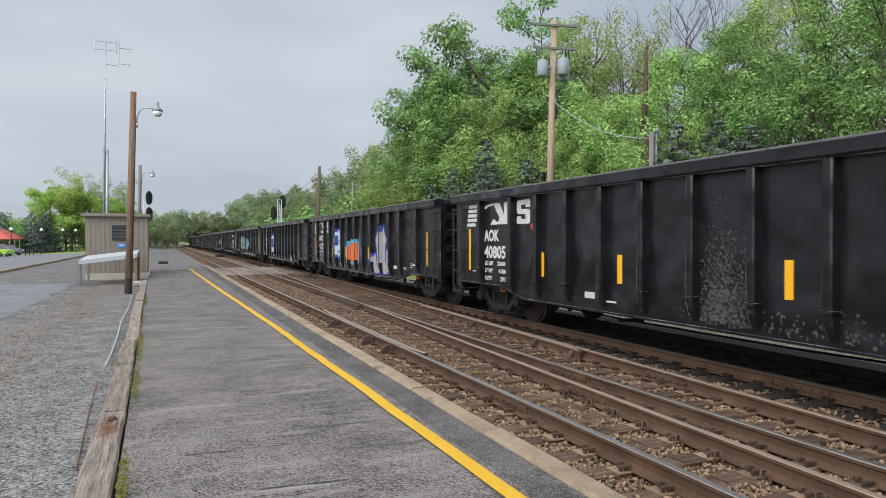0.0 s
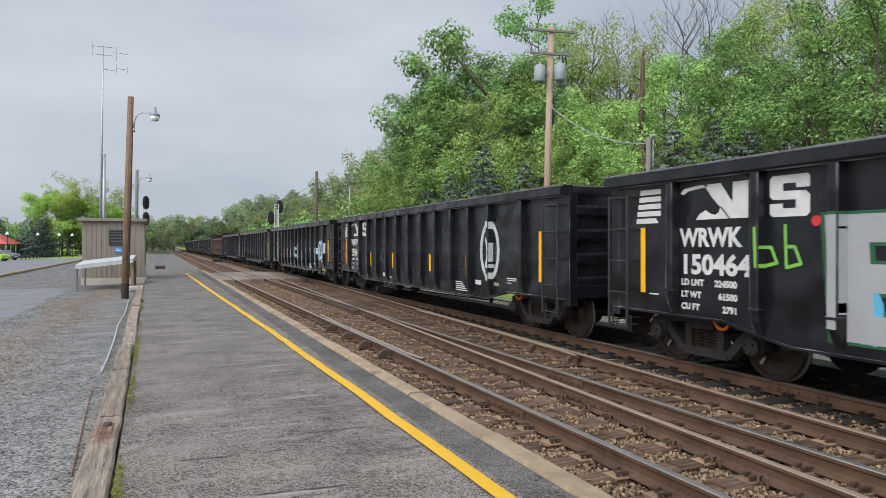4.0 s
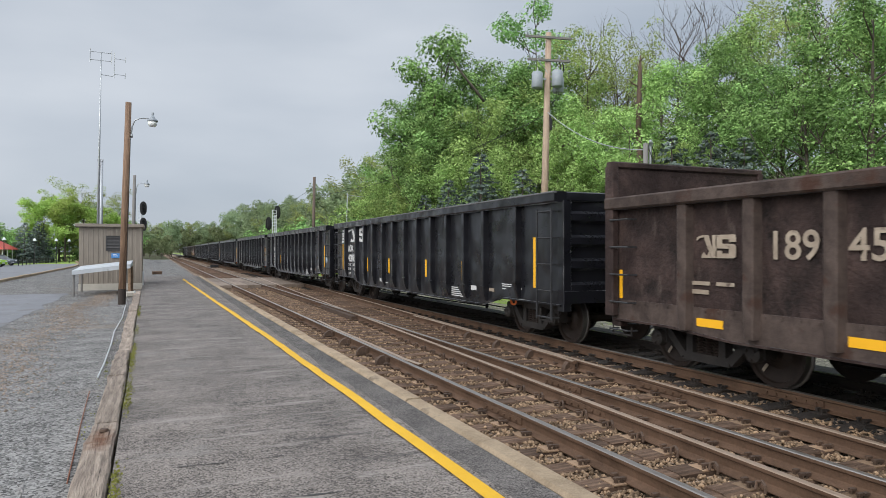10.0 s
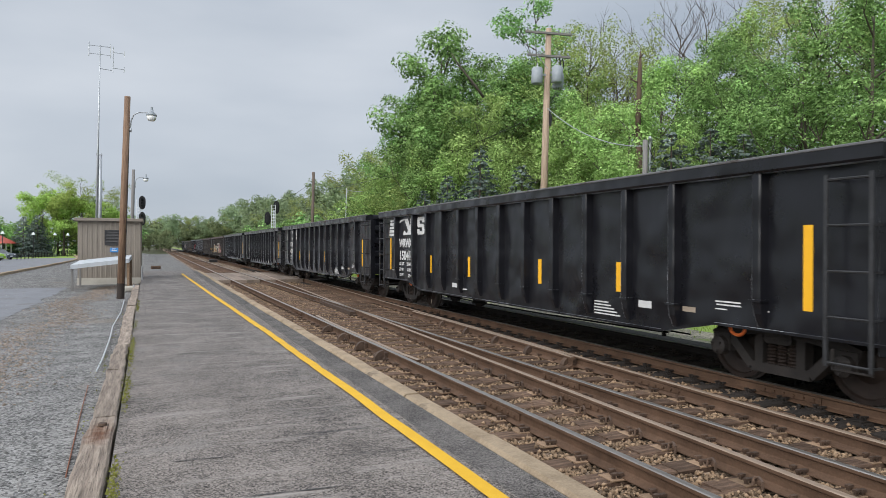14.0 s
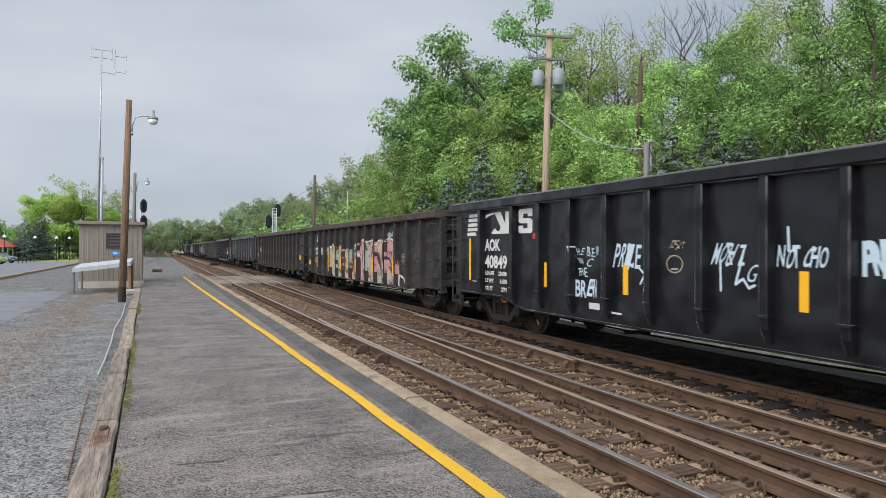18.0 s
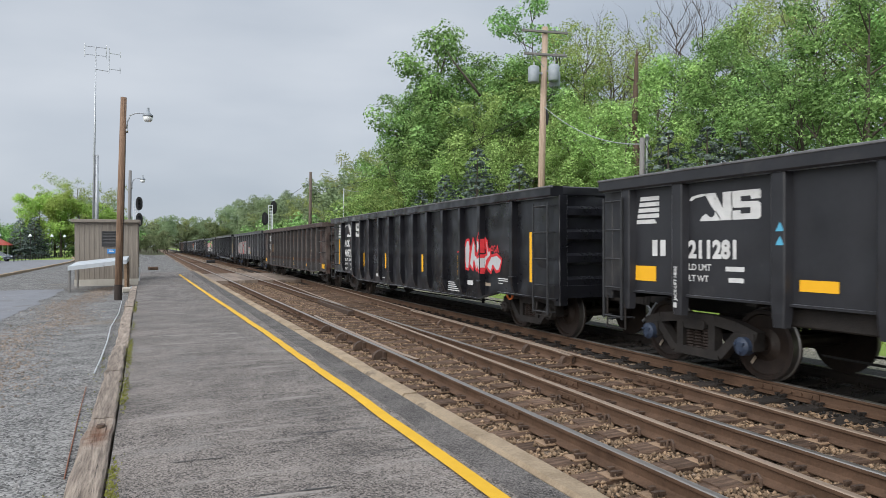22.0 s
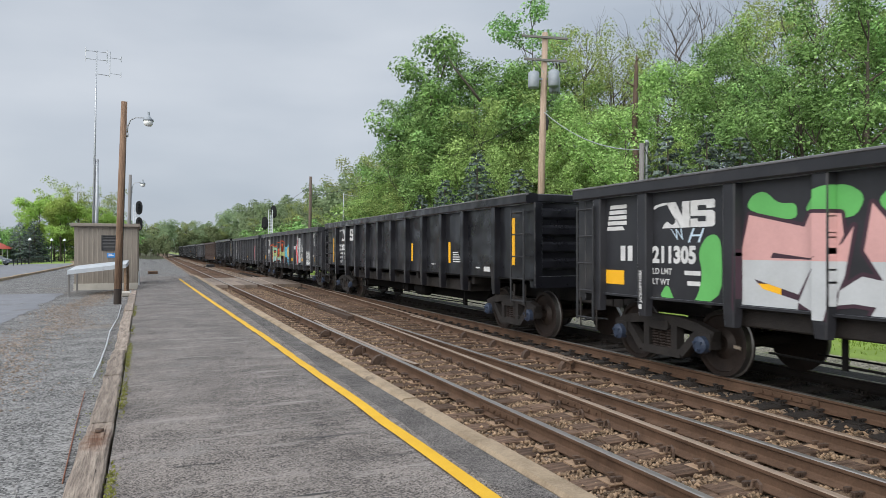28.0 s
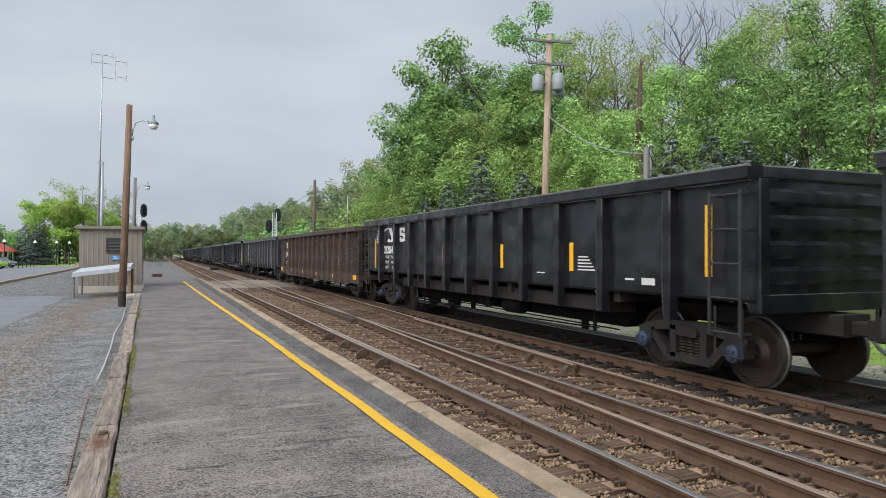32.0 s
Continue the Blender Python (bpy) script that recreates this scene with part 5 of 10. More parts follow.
def build_station_house():
    h = thing("station_house", "cream station building with a red metal awning roof", "building", pose(-22.9, 126.0, -0.75))
    w = Shape()
    w.box(-12, 0, -5, 5, 0, 3.1)
    part("wall", w, CREAM, h)
    r = Shape()
    r.solid([(-12.5, -6.6, 2.75), (1.9, -6.6, 2.75), (1.9, 6.6, 2.75), (-12.5, 6.6, 2.75), (-10, -2.4, 4.35), (-0.6, -2.4, 4.35), (-0.6, 2.4, 4.35), (-10, 2.4, 4.35)],
            [(3, 2, 1, 0), (4, 5, 6, 7), (0, 1, 5, 4), (1, 2, 6, 5), (2, 3, 7, 6), (3, 0, 4, 7)])
    part("awning_roof", r, ROOF_RED, h, "red sheet-metal awning roof")
    u = Shape()
    u.solid([(-10, -2.4, 4.35), (-0.6, -2.4, 4.35), (-0.6, 2.4, 4.35), (-10, 2.4, 4.35), (-8, 0, 6.4), (-2.6, 0, 6.4)], [(0, 1, 5, 4), (1, 2, 5), (2, 3, 4, 5), (3, 0, 4), (3, 2, 1, 0)])
    part("upper_roof", u, SLATE, h, "grey shingle upper roof")
    for y in (-5.6, -2.0, 2.0, 5.6):
        p = Shape()
        p.bar(1.45, 1.6, y - 0.08, y + 0.08, 0, 2.75, 0.02, "z")
        part("awning_post", p, WHITE, h)
    for y in (-3.2, 0.2, 3.2):
        g = Shape()
        g.box(-0.02, 0.03, y - 0.6, y + 0.6, 0.9, 2.3)
        win = part("window", g, CAR_GLASS, h)
        f = Shape()
        f.box(0.0, 0.05, y - 0.68, y - 0.6, 0.82, 2.38)
        f.box(0.0, 0.05, y + 0.6, y + 0.68, 0.82, 2.38)
        f.box(0.0, 0.05, y - 0.6, y + 0.6, 2.3, 2.38)
        f.box(0.0, 0.07, y - 0.6, y + 0.6, 0.82, 0.9)
        part("frame", f, WHITE, win)


build_station_house()


def build_parked_car(at, body, label):
    c = thing("parked_car", label, "car", at, "parked cars")
    b = Shape()
    low = [(-2.15, 0.35), (-2.2, 0.62), (-2.1, 0.85), (-1.25, 0.95), (1.95, 0.98), (2.15, 0.8), (2.18, 0.4)]
    b.prism(low, -0.86, 0.86, lambda p, q, r: (r, p, q))
    part("body", b, body, c)
    g = Shape()
    g.solid([(-0.80, -1.3, 0.95), (0.80, -1.3, 0.95), (0.80, 1.9, 0.97), (-0.80, 1.9, 0.97), (-0.62, -0.45, 1.46), (0.62, -0.45, 1.46), (0.62, 1.35, 1.46), (-0.62, 1.35, 1.46)],
            [(0, 1, 5, 4), (1, 2, 6, 5), (2, 3, 7, 6), (3, 0, 4, 7)])
    part("glasshouse", g, CAR_GLASS, c)
    r = Shape()
    r.bar(-0.63, 0.63, -0.5, 1.4, 1.45, 1.51, 0.02)
    part("roof", r, body, c)
    for x in (-0.8, 0.8):
        for y in (-1.35, 1.35):
            t = Shape()
            t.tube([(x - 0.11, y, 0.32), (x + 0.11, y, 0.32)], 0.32, 18)
            wheel = part("wheel", t, TYRE, c)
            rim = Shape()
            rim.tube([(x - 0.115, y, 0.32), (x + 0.115, y, 0.32)], 0.19, 14)
            part("rim", rim, GALV, wheel)
        l = Shape()
        l.box(x * 0.8 - 0.14, x * 0.8 + 0.14, -2.2, -2.14, 0.62, 0.76)
        part("headlight", l, GLASS, c)
    p = Shape()
    p.box(-0.26, 0.26, -2.225, -2.205, 0.42, 0.53)
    part("plate", p, WHITE, c)


build_parked_car(pose(-20.0, 109.5, -0.24, 0, 0, 62), CAR_SILVER, "dark silver hatchback parked in the car park")
build_parked_car(pose(-19.8, 101.5, -0.24, 0, 0, 66), CAR_LIME, "bright lime-green car parked in the car park")


def build_fence():
    f = thing("rail_fence", "low dark post-and-rail fence along the lawn", "fence")
    for i in range(22):
        y = 106 + i * 2.6
        x = -17.0 + 0.06 * i
        s = Shape()
        s.bar(x - 0.05, x + 0.05, y - 0.05, y + 0.05, -0.6, 0.65, 0.01, "z")
        part("post", s, BLACK, f)
        if i < 21:
            for z in (0.1, 0.5):
                s = Shape()
                s.box(x - 0.02, x + 0.05, y, y + 2.6, z - 0.04, z + 0.04)
                part("rail", s, BLACK, f)


build_fence()


def build_lot_lamps():
    for i, (x, y) in enumerate(((-19.6, 111.4), (-16.9, 118.5), (-14.35, 121.0), (-12.95, 124.5), (-22.5, 108.0))):
        p = thing("lot_lamp", "slim dark lamp post with a white conical shade", "street lamp", pose(x, y, -0.45), "car park lamps")
        s = Shape()
        s.tube([(0, 0, 0), (0, 0, 4.0)], [0.06, 0.045], 8)
        part("post", s, BLACK, p)
        s = Shape()
        s.tube([(0, 0, 3.75), (0, 0, 3.95), (0, 0, 4.15)], [0.26, 0.18, 0.04], 12)
        part("shade", s, WHITE, p, "white conical shade")


build_lot_lamps()

# ---- trees ----
def grow(rng, tall, spread, trunk_r, bare=0.3, limbs=9, fork=3, full=True):
    """Trunk and limbs as tapered tubes; returns the wood and the ends of the twigs."""
    s = Shape()
    ends = []
    bend = [rng.uniform(-0.05, 0.05) * tall for _ in range(4)]
    trunk = [(bend[0] * k * k, bend[1] * k * k, tall * k) for k in (0, 0.2, 0.45, 0.7, 0.92)]
    s.tube([(0, 0, -1.0)] + trunk, [trunk_r * 1.25, trunk_r * 1.1, trunk_r * 0.85, trunk_r * 0.6, trunk_r * 0.35, trunk_r * 0.1], 8)

    def limb(p, d, length, r, depth):
        pts, q, dd = [p], p, d
        for _ in range(3):
            dd = (dd + Vector((rng.uniform(-0.25, 0.25), rng.uniform(-0.25, 0.25), rng.uniform(-0.05, 0.28)))).normalized()
            q = q + dd * length / 3
            pts.append(q)
        if full or depth < 2 or len(ends) % 3 == 0:
            s.tube(pts, [r, r * 0.75, r * 0.5, r * 0.25], (6, 4, 3)[depth], caps=False)
        ends.append((q, length))
        ends.append((pts[2], length))
        if depth < 2:
            for _ in range(fork):
                k = rng.choice(pts[1:])
                limb(k, (dd + Vector((rng.uniform(-0.9, 0.9), rng.uniform(-0.9, 0.9), rng.uniform(-0.3, 0.6)))).normalized(), length * rng.uniform(0.4, 0.65), r * 0.42, depth + 1)

    for i in range(limbs):
        k = bare + (0.95 - bare) * (i + rng.random()) / limbs
        a = i * 2.4 + rng.uniform(-0.5, 0.5)
        reach = spread * (math.sin(math.pi * min(1, (k - bare) / (1 - bare) * 0.85 + 0.18)) ** 0.7)
        p = Vector((bend[0] * k * k, bend[1] * k * k, tall * k))
        limb(p, Vector((math.cos(a), math.sin(a), 0.35 + 0.5 * k)).normalized(), reach, trunk_r * 0.42 * (1.1 - 0.6 * k), 0)
    return s, ends


def crown_points(nrng, ends, per, puff):
    """Leaf places in separate domed tufts at the twig ends, and the way the leaves face: out of each tuft and up."""
    pts, face, kept = [], [], []
    for p, length in ends:
        if any((p - q).length_squared < (0.42 * puff) ** 2 for q in kept):
            continue
        kept.append(p)
        r = puff * nrng.uniform(0.6, 1.15)
        n = max(6, int(per * (r / puff) ** 2))
        d = nrng.normal(size=(n, 3))
        d /= np.linalg.norm(d, axis=1)[:, None] + 1e-6
        d[:, 2] = np.where(d[:, 2] < -0.2, -d[:, 2], d[:, 2])
        rad = r * nrng.uniform(0.15, 1, size=(n, 1)) ** 0.35
        at = np.array(p) + d * rad * np.array([1, 1, 0.66])
        at[:, 2] -= 0.30 * r * (d[:, 0] ** 2 + d[:, 1] ** 2)
        pts.append(at)
        face.append(d * 0.95 + np.array([0, 0, 0.45]))
    return np.concatenate(pts), np.concatenate(face)


TREE_KINDS = {}


def tree_kind(key, seed, tall, spread, trunk_r, leaf_mat, per, puff, size, bare=0.25, limbs=10, fork=3, bark=None):
    rng, nrng = random.Random(seed), np.random.default_rng(seed)
    s, ends = grow(rng, tall, spread, trunk_r, bare, limbs, fork, full=per < 55)
    wood = s.mesh("trunk", bark or BARK, smooth=True)
    crown = None
    if per:
        pts, face = crown_points(nrng, ends, per, puff)
        crown = quads("crown", leaves(nrng, pts, size, 0, face), leaf_mat)
    TREE_KINDS[key] = (wood, crown)


def plant(key, x, y, turn, scale, label, category="tree", group="", z=None):
    wood, crown = TREE_KINDS[key]
    t = thing("tree", label, category, Matrix.LocRotScale((x, y, (height(x, y) if z is None else z) - 0.1), Euler((0, 0, turn)), (scale, scale, scale)), group)
    part("trunk", wood, None, t)
    if crown:
        part("crown", crown, None, t)
    return t


def spruce_kind(key, seed, tall, spread, size):
    """A dense cone of drooping needle sprays in whorls."""
    rng, nrng = random.Random(seed), np.random.default_rng(seed)
    s = Shape()
    s.tube([(0, 0, -0.5), (0, 0, tall * 0.97)], [0.16, 0.015], 7)
    pts, face = [], []
    z = 0.4
    while z < tall * 0.985:
        k = 1 - z / tall
        n = max(4, int(13 * k) + 4)
        for i in range(n):
            reach = spread * (k ** 0.7) * rng.uniform(0.72, 1.15) + 0.06
            a = 2 * math.pi * (i + rng.random()) / n
            tip = np.array((math.cos(a) * reach, math.sin(a) * reach, z - reach * rng.uniform(0.05, 0.28)))
            if i % 2:
                s.tube([(0, 0, z), tuple(tip)], [0.02 * k + 0.006, 0.004], 3, caps=False)
            m = int(46 * k) + 9
            f = nrng.uniform(0.25, 1, size=(m, 1)) ** 0.7
            side = np.array((-math.sin(a), math.cos(a), 0.0)) * nrng.normal(0, 0.16, size=(m, 1)) * reach * (1.2 - f)
            pts.append(np.array([[0, 0, z]]) * (1 - f) + tip * f + side + nrng.normal(size=(m, 3)) * 0.035)
            face.append(np.tile(np.array((math.cos(a) * 0.5, math.sin(a) * 0.5, 0.8)), (m, 1)))
        z += 0.20 + 0.14 * k
    TREE_KINDS[key] = (s.mesh("trunk", BARK), quads("crown", leaves(nrng, np.concatenate(pts), size, 0, np.concatenate(face)), NEEDLE))


def snag_kind(key, seed, tall):
    """A dead trunk, broken off, with a few stubs."""
    rng = random.Random(seed)
    s = Shape()
    s.tube([(0, 0, -1), (0.2, 0, tall * 0.4), (-0.12, 0.1, tall * 0.7), (0.0, 0.1, tall * 0.90), (0.06, 0.1, tall)], [0.20, 0.17, 0.15, 0.12, 0.03], 9)
    for i in range(7):
        z, a = tall * rng.uniform(0.55, 0.97), rng.uniform(0, 6.28)
        n = rng.uniform(0.3, 1.5)
        s.tube([(0, 0.08, z), (n * 0.6 * math.cos(a), n * 0.6 * math.sin(a), z + n * 0.35), (n * math.cos(a), n * math.sin(a), z + n * 0.8)], [0.06, 0.035, 0.012], 5)
    TREE_KINDS[key] = (s.mesh("trunk", SNAG, smooth=True), None)


def build_woods():
    # near kinds, dense
    tree_kind("maple_a", 1, 13.5, 5.0, 0.26, LEAF, 122, 0.98, 0.096, bare=0.12, limbs=11)
    tree_kind("maple_b", 2, 12.5, 4.7, 0.24, LEAF, 122, 0.98, 0.096, bare=0.12, limbs=11)
    tree_kind("maple_c", 3, 15.0, 4.8, 0.26, LEAF, 122, 0.95, 0.096, bare=0.14, limbs=11)
    tree_kind("maple_d", 41, 14.5, 2.9, 0.24, LEAF, 122, 0.92, 0.096, bare=0.2, limbs=13)
    tree_kind("fresh_a", 4, 10.0, 4.3, 0.18, LEAF_LIGHT, 114, 0.90, 0.087, bare=0.1, limbs=10)
    tree_kind("fresh_b", 5, 12.0, 4.1, 0.18, LEAF_LIGHT, 112, 0.88, 0.087, bare=0.12, limbs=10)
    tree_kind("lot_a", 44, 10.5, 4.4, 0.2, LEAF_YOUNG, 95, 1.05, 0.15, bare=0.14, limbs=10)
    tree_kind("bud", 6, 14.0, 4.4, 0.17, LEAF_OLIVE, 40, 0.75, 0.078, limbs=11)
    tree_kind("thin", 7, 17.0, 3.3, 0.18, LEAF, 60, 0.70, 0.095, bare=0.60, limbs=7)
    tree_kind("bare", 8, 15.0, 4.2, 0.17, None, 0, 1, 0.1, bare=0.35, limbs=12, fork=4)
    tree_kind("bush", 9, 3.4, 2.6, 0.05, LEAF, 70, 0.85, 0.068, bare=0.03, limbs=6, fork=2)
    tree_kind("bush_light", 19, 3.0, 2.4, 0.05, LEAF_LIGHT, 70, 0.8, 0.066, bare=0.03, limbs=6, fork=2)
    tree_kind("brush", 29, 3.4, 2.6, 0.05, LEAF, 60, 1.0, 0.17, bare=0.03, limbs=5, fork=1)
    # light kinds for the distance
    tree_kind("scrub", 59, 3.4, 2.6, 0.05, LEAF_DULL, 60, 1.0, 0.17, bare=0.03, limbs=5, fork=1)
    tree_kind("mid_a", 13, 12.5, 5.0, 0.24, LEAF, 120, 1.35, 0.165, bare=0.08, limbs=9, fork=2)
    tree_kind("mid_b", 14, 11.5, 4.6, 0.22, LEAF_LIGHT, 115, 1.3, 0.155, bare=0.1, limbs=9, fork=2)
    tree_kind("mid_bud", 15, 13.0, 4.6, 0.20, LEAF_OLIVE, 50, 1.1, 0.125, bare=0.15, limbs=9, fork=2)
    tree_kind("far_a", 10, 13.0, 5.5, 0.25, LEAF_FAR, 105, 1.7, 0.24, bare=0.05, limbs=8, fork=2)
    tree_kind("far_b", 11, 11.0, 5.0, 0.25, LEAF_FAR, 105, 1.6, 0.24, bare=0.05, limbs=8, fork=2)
    snag_kind("snag", 31, 12.0)
    spruce_kind("spruce", 12, 7.0, 2.6, 0.09)
    spruce_kind("lot_spruce", 12, 7.0, 2.9, 0.10)
    names = {"maple": "leafy green maple in full spring leaf", "fresh": "fresh yellow-green tree in young leaf", "bud": "sparse tree just coming into bud", "bare": "bare grey-brown tree not yet in leaf",
             "snag": "dead brown trunk broken off at its top", "thin": "slender tall tree with a small leafy top", "lot": "young yellow-green tree beyond the car park", "mid": "green tree farther along the hill", "far": "hazy green tree closing the view down the line"}

    def put(key, x, y, turn, sc, group, z=None, extra=""):
        plant(key, x, y, turn, sc, names[key.split("_")[0]] + extra, group=group, z=z)

    hero = [
        ("maple_a", 19.8, 48.0, 0.8, 0.88), ("maple_b", 22.0, 55.0, 2.2, 0.90), ("maple_b", 20.3, 47.5, 2.3, 0.98), ("maple_c", 22.2, 46.0, 1.2, 1.06), ("maple_a", 23.2, 43.0, 2.0, 0.95), ("maple_b", 18.5, 44.0, 1.9, 0.72),
        ("thin", 28.1, 46.8, 5.4, 1.16), ("fresh_a", 21.0, 39.0, 2.0, 0.81), ("fresh_a", 19.8, 42.0, 3.1, 0.93), ("maple_b", 26.3, 42.0, 0.2, 0.90), ("fresh_b", 24.2, 37.0, 3.2, 0.78), ("fresh_a", 25.6, 36.0, 2.8, 0.92),
        ("bare", 31.8, 46.0, 2.5, 1.10), ("bud", 31.0, 42.0, 4.7, 0.93), ("bare", 36.8, 47.0, 5.5, 0.96), ("snag", 23.7, 29.5, 4.7, 1.02), ("fresh_b", 28.3, 33.0, 2.5, 0.88), ("maple_b", 30.4, 32.0, 2.2, 0.83),
        ("fresh_a", 24.3, 31.0, 6.2, 0.89), ("bare", 37.3, 42.0, 4.4, 1.13), ("bare", 39.3, 41.0, 4.8, 1.08), ("bare", 41.0, 40.0, 3.7, 1.02), ("bare", 42.4, 46.0, 1.1, 1.04), ("fresh_b", 37.4, 35.0, 2.3, 1.13),
        ("bud", 41.8, 36.0, 5.6, 1.04), ("maple_a", 29.5, 28.0, 4.8, 0.69), ("maple_b", 29.2, 25.0, 1.2, 0.65), ("maple_c", 27.0, 19.0, 1.3, 0.76), ("bud", 34.4, 27.0, 0.1, 0.90), ("bare", 32.6, 25.0, 1.2, 0.78),
        ("bare", 29.0, 24.0, 4.2, 0.75), ("maple_a", 26.0, 21.0, 5.3, 0.62)]
    hero += [("maple_c", 20.8, 50.0, 4.4, 0.92), ("maple_a", 17.6, 44.5, 5.5, 0.72), ("fresh_b", 22.0, 41.0, 0.7, 0.95)]
    hero += [("bud", 28.9, 41.0, 2.2, 1.0), ("bud", 31.7, 41.4, 1.0, 1.08), ("fresh_b", 26.7, 42.4, 4.0, 1.12), ("bud", 33.0, 43.5, 0.6, 1.0)]
    hero += [("fresh_a", 18.0, 41.0, 1.0, 0.68), ("fresh_b", 19.2, 38.6, 2.0, 0.58), ("fresh_a", 16.6, 46.0, 3.0, 0.62), ("fresh_b", 16.8, 50.5, 4.0, 0.60), ("fresh_a", 17.6, 55.0, 5.0, 0.72), ("fresh_a", 20.9, 36.2, 0.4, 0.70), ("fresh_b", 22.3, 34.2, 1.4, 0.60), ("fresh_a", 23.9, 31.8, 2.4, 0.66), ("fresh_b", 25.2, 28.8, 3.4, 0.55), ("maple_b", 26.6, 26.4, 4.4, 0.52), ("maple_b", 19.5, 58.0, 4.4, 0.66)]
    for key, x, y, turn, sc in hero:
        put(key, x, y, turn, sc, "trees on the hillside")
    leaning = plant("maple_d", 18.9, 45.2, 0.0, 1.18, "tall narrow maple with one bare dark limb", group="trees on the hillside")
    limb = Shape()
    limb.tube([(0.0, -5.8, 9.7), (-0.46, -5.85, 10.2), (-1.0, -5.85, 10.75), (-1.5, -5.75, 11.35), (-1.8, -5.6, 11.9)], [0.075, 0.07, 0.056, 0.04, 0.02], 7)
    part("limb", limb, BARK, leaning, "bare dark limb", smooth=True)
    rng = random.Random(21)
    for row, (x0, keys, lo, hi, far) in enumerate(((29, ("fresh_a", "maple_b", "fresh_b"), 0.72, 0.9, 17), (34, ("fresh_b", "maple_b", "fresh_a", "bud"), 0.75, 0.95, 24), (40, ("mid_b", "bud", "mid_b", "bud", "bare"), 0.75, 0.95, 29), (48, ("bud", "mid_bud", "bare", "mid_b"), 0.75, 0.95, 34))):
        y = -3 + row * 1.5
        while y < far:
            put(rng.choice(keys), x0 + rng.uniform(-1.8, 2), y, rng.uniform(0, 6.28), rng.uniform(lo, hi), "trees on the hillside")
            y += rng.uniform(3.8, 5.2) + row * 0.4
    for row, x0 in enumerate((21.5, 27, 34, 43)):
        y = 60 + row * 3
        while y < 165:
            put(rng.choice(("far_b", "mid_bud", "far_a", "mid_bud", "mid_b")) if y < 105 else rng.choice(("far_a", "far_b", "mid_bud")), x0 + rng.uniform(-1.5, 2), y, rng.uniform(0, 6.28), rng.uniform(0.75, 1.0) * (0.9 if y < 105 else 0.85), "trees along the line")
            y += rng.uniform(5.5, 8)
    for x, y, sc in ((16.65, 34.2, 1.10), (18.8, 33.3, 0.97), (15.8, 36.8, 0.92), (15.4, 39.5, 0.82), (17.6, 36.4, 0.9), (20.5, 23.3, 1.03), (22.2, 22.8, 1.05), (23.6, 22.3, 1.00), (20.6, 28.4, 0.6)):
        plant("spruce", x, y, x * 7, sc, "dark blue-green spruce before the leafy wood", group="spruces")
    for i in range(34):
        y = 1 + i * 1.35 + rng.uniform(-0.5, 0.5)
        plant(rng.choice(("bush", "bush_light")), 26.0 + rng.uniform(-1.5, 9) * rng.random(), y, rng.uniform(0, 6.28), rng.uniform(0.7, 1.35), "bushy green undergrowth on the hillside", "bush", "undergrowth")
    for i in range(30):
        plant("brush", 18.5 + rng.uniform(-1.0, 3), 56 + i * 2.8, rng.uniform(0, 6.28), rng.uniform(0.8, 1.3), "bushy green undergrowth along the line", "bush", "undergrowth")
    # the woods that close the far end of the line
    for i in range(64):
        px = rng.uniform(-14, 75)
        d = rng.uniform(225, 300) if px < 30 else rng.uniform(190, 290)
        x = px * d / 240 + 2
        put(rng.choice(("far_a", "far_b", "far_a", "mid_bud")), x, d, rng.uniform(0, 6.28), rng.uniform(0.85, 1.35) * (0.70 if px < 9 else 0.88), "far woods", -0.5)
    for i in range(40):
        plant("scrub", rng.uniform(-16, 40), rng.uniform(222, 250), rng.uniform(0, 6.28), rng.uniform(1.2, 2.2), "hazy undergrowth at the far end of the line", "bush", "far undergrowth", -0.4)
    for x, y, key, sc in ((-18.7, 141, "lot_a", 0.98), (-15.4, 142, "lot_a", 1.02), (-17.2, 149, "lot_a", 1.05), (-12.4, 144, "lot_a", 0.92), (-13.0, 150, "mid_bud", 1.16), (-10.0, 150, "mid_bud", 1.04), (-7.5, 146, "lot_a", 0.8), (-27, 150, "mid_b", 0.52), (-31, 152, "mid_b", 0.55), (-9, 175, "far_b", 0.85), (-13, 185, "far_a", 0.9), (-14, 172, "far_a", 0.85), (-4, 195, "far_b", 0.62), (-36, 158, "far_a", 0.6)):
        put(key, x, y, x + y, sc, "car park trees", -0.6, "")
    for i in range(26):
        plant("brush", -31 + i * 1.0, 148 + rng.uniform(-5, 8), rng.uniform(0, 6.28), rng.uniform(1.0, 1.5), "bushy green hedge beyond the car park", "bush", "hedge", -0.5)
    for x, y, sc in ((-20.1, 131, 1.05), (-18.4, 133.5, 1.10), (-24.5, 132, 1.05), (-19.2, 136, 1.0), (-26.6, 133, 1.1)):
        plant("lot_spruce", x, y, x, sc, "dark spruce beyond the car park", group="car park trees", z=-0.6)
    for i in range(16):
        plant("scrub", -7.5 + 0.72 * i, 188 + rng.uniform(-12, 22), rng.uniform(0, 6.28), rng.uniform(0.8, 1.3), "dull green brush where the gravel ends", "bush", "far undergrowth", -0.4)


build_woods()

# ---- the train ----
SPEED = 14.7
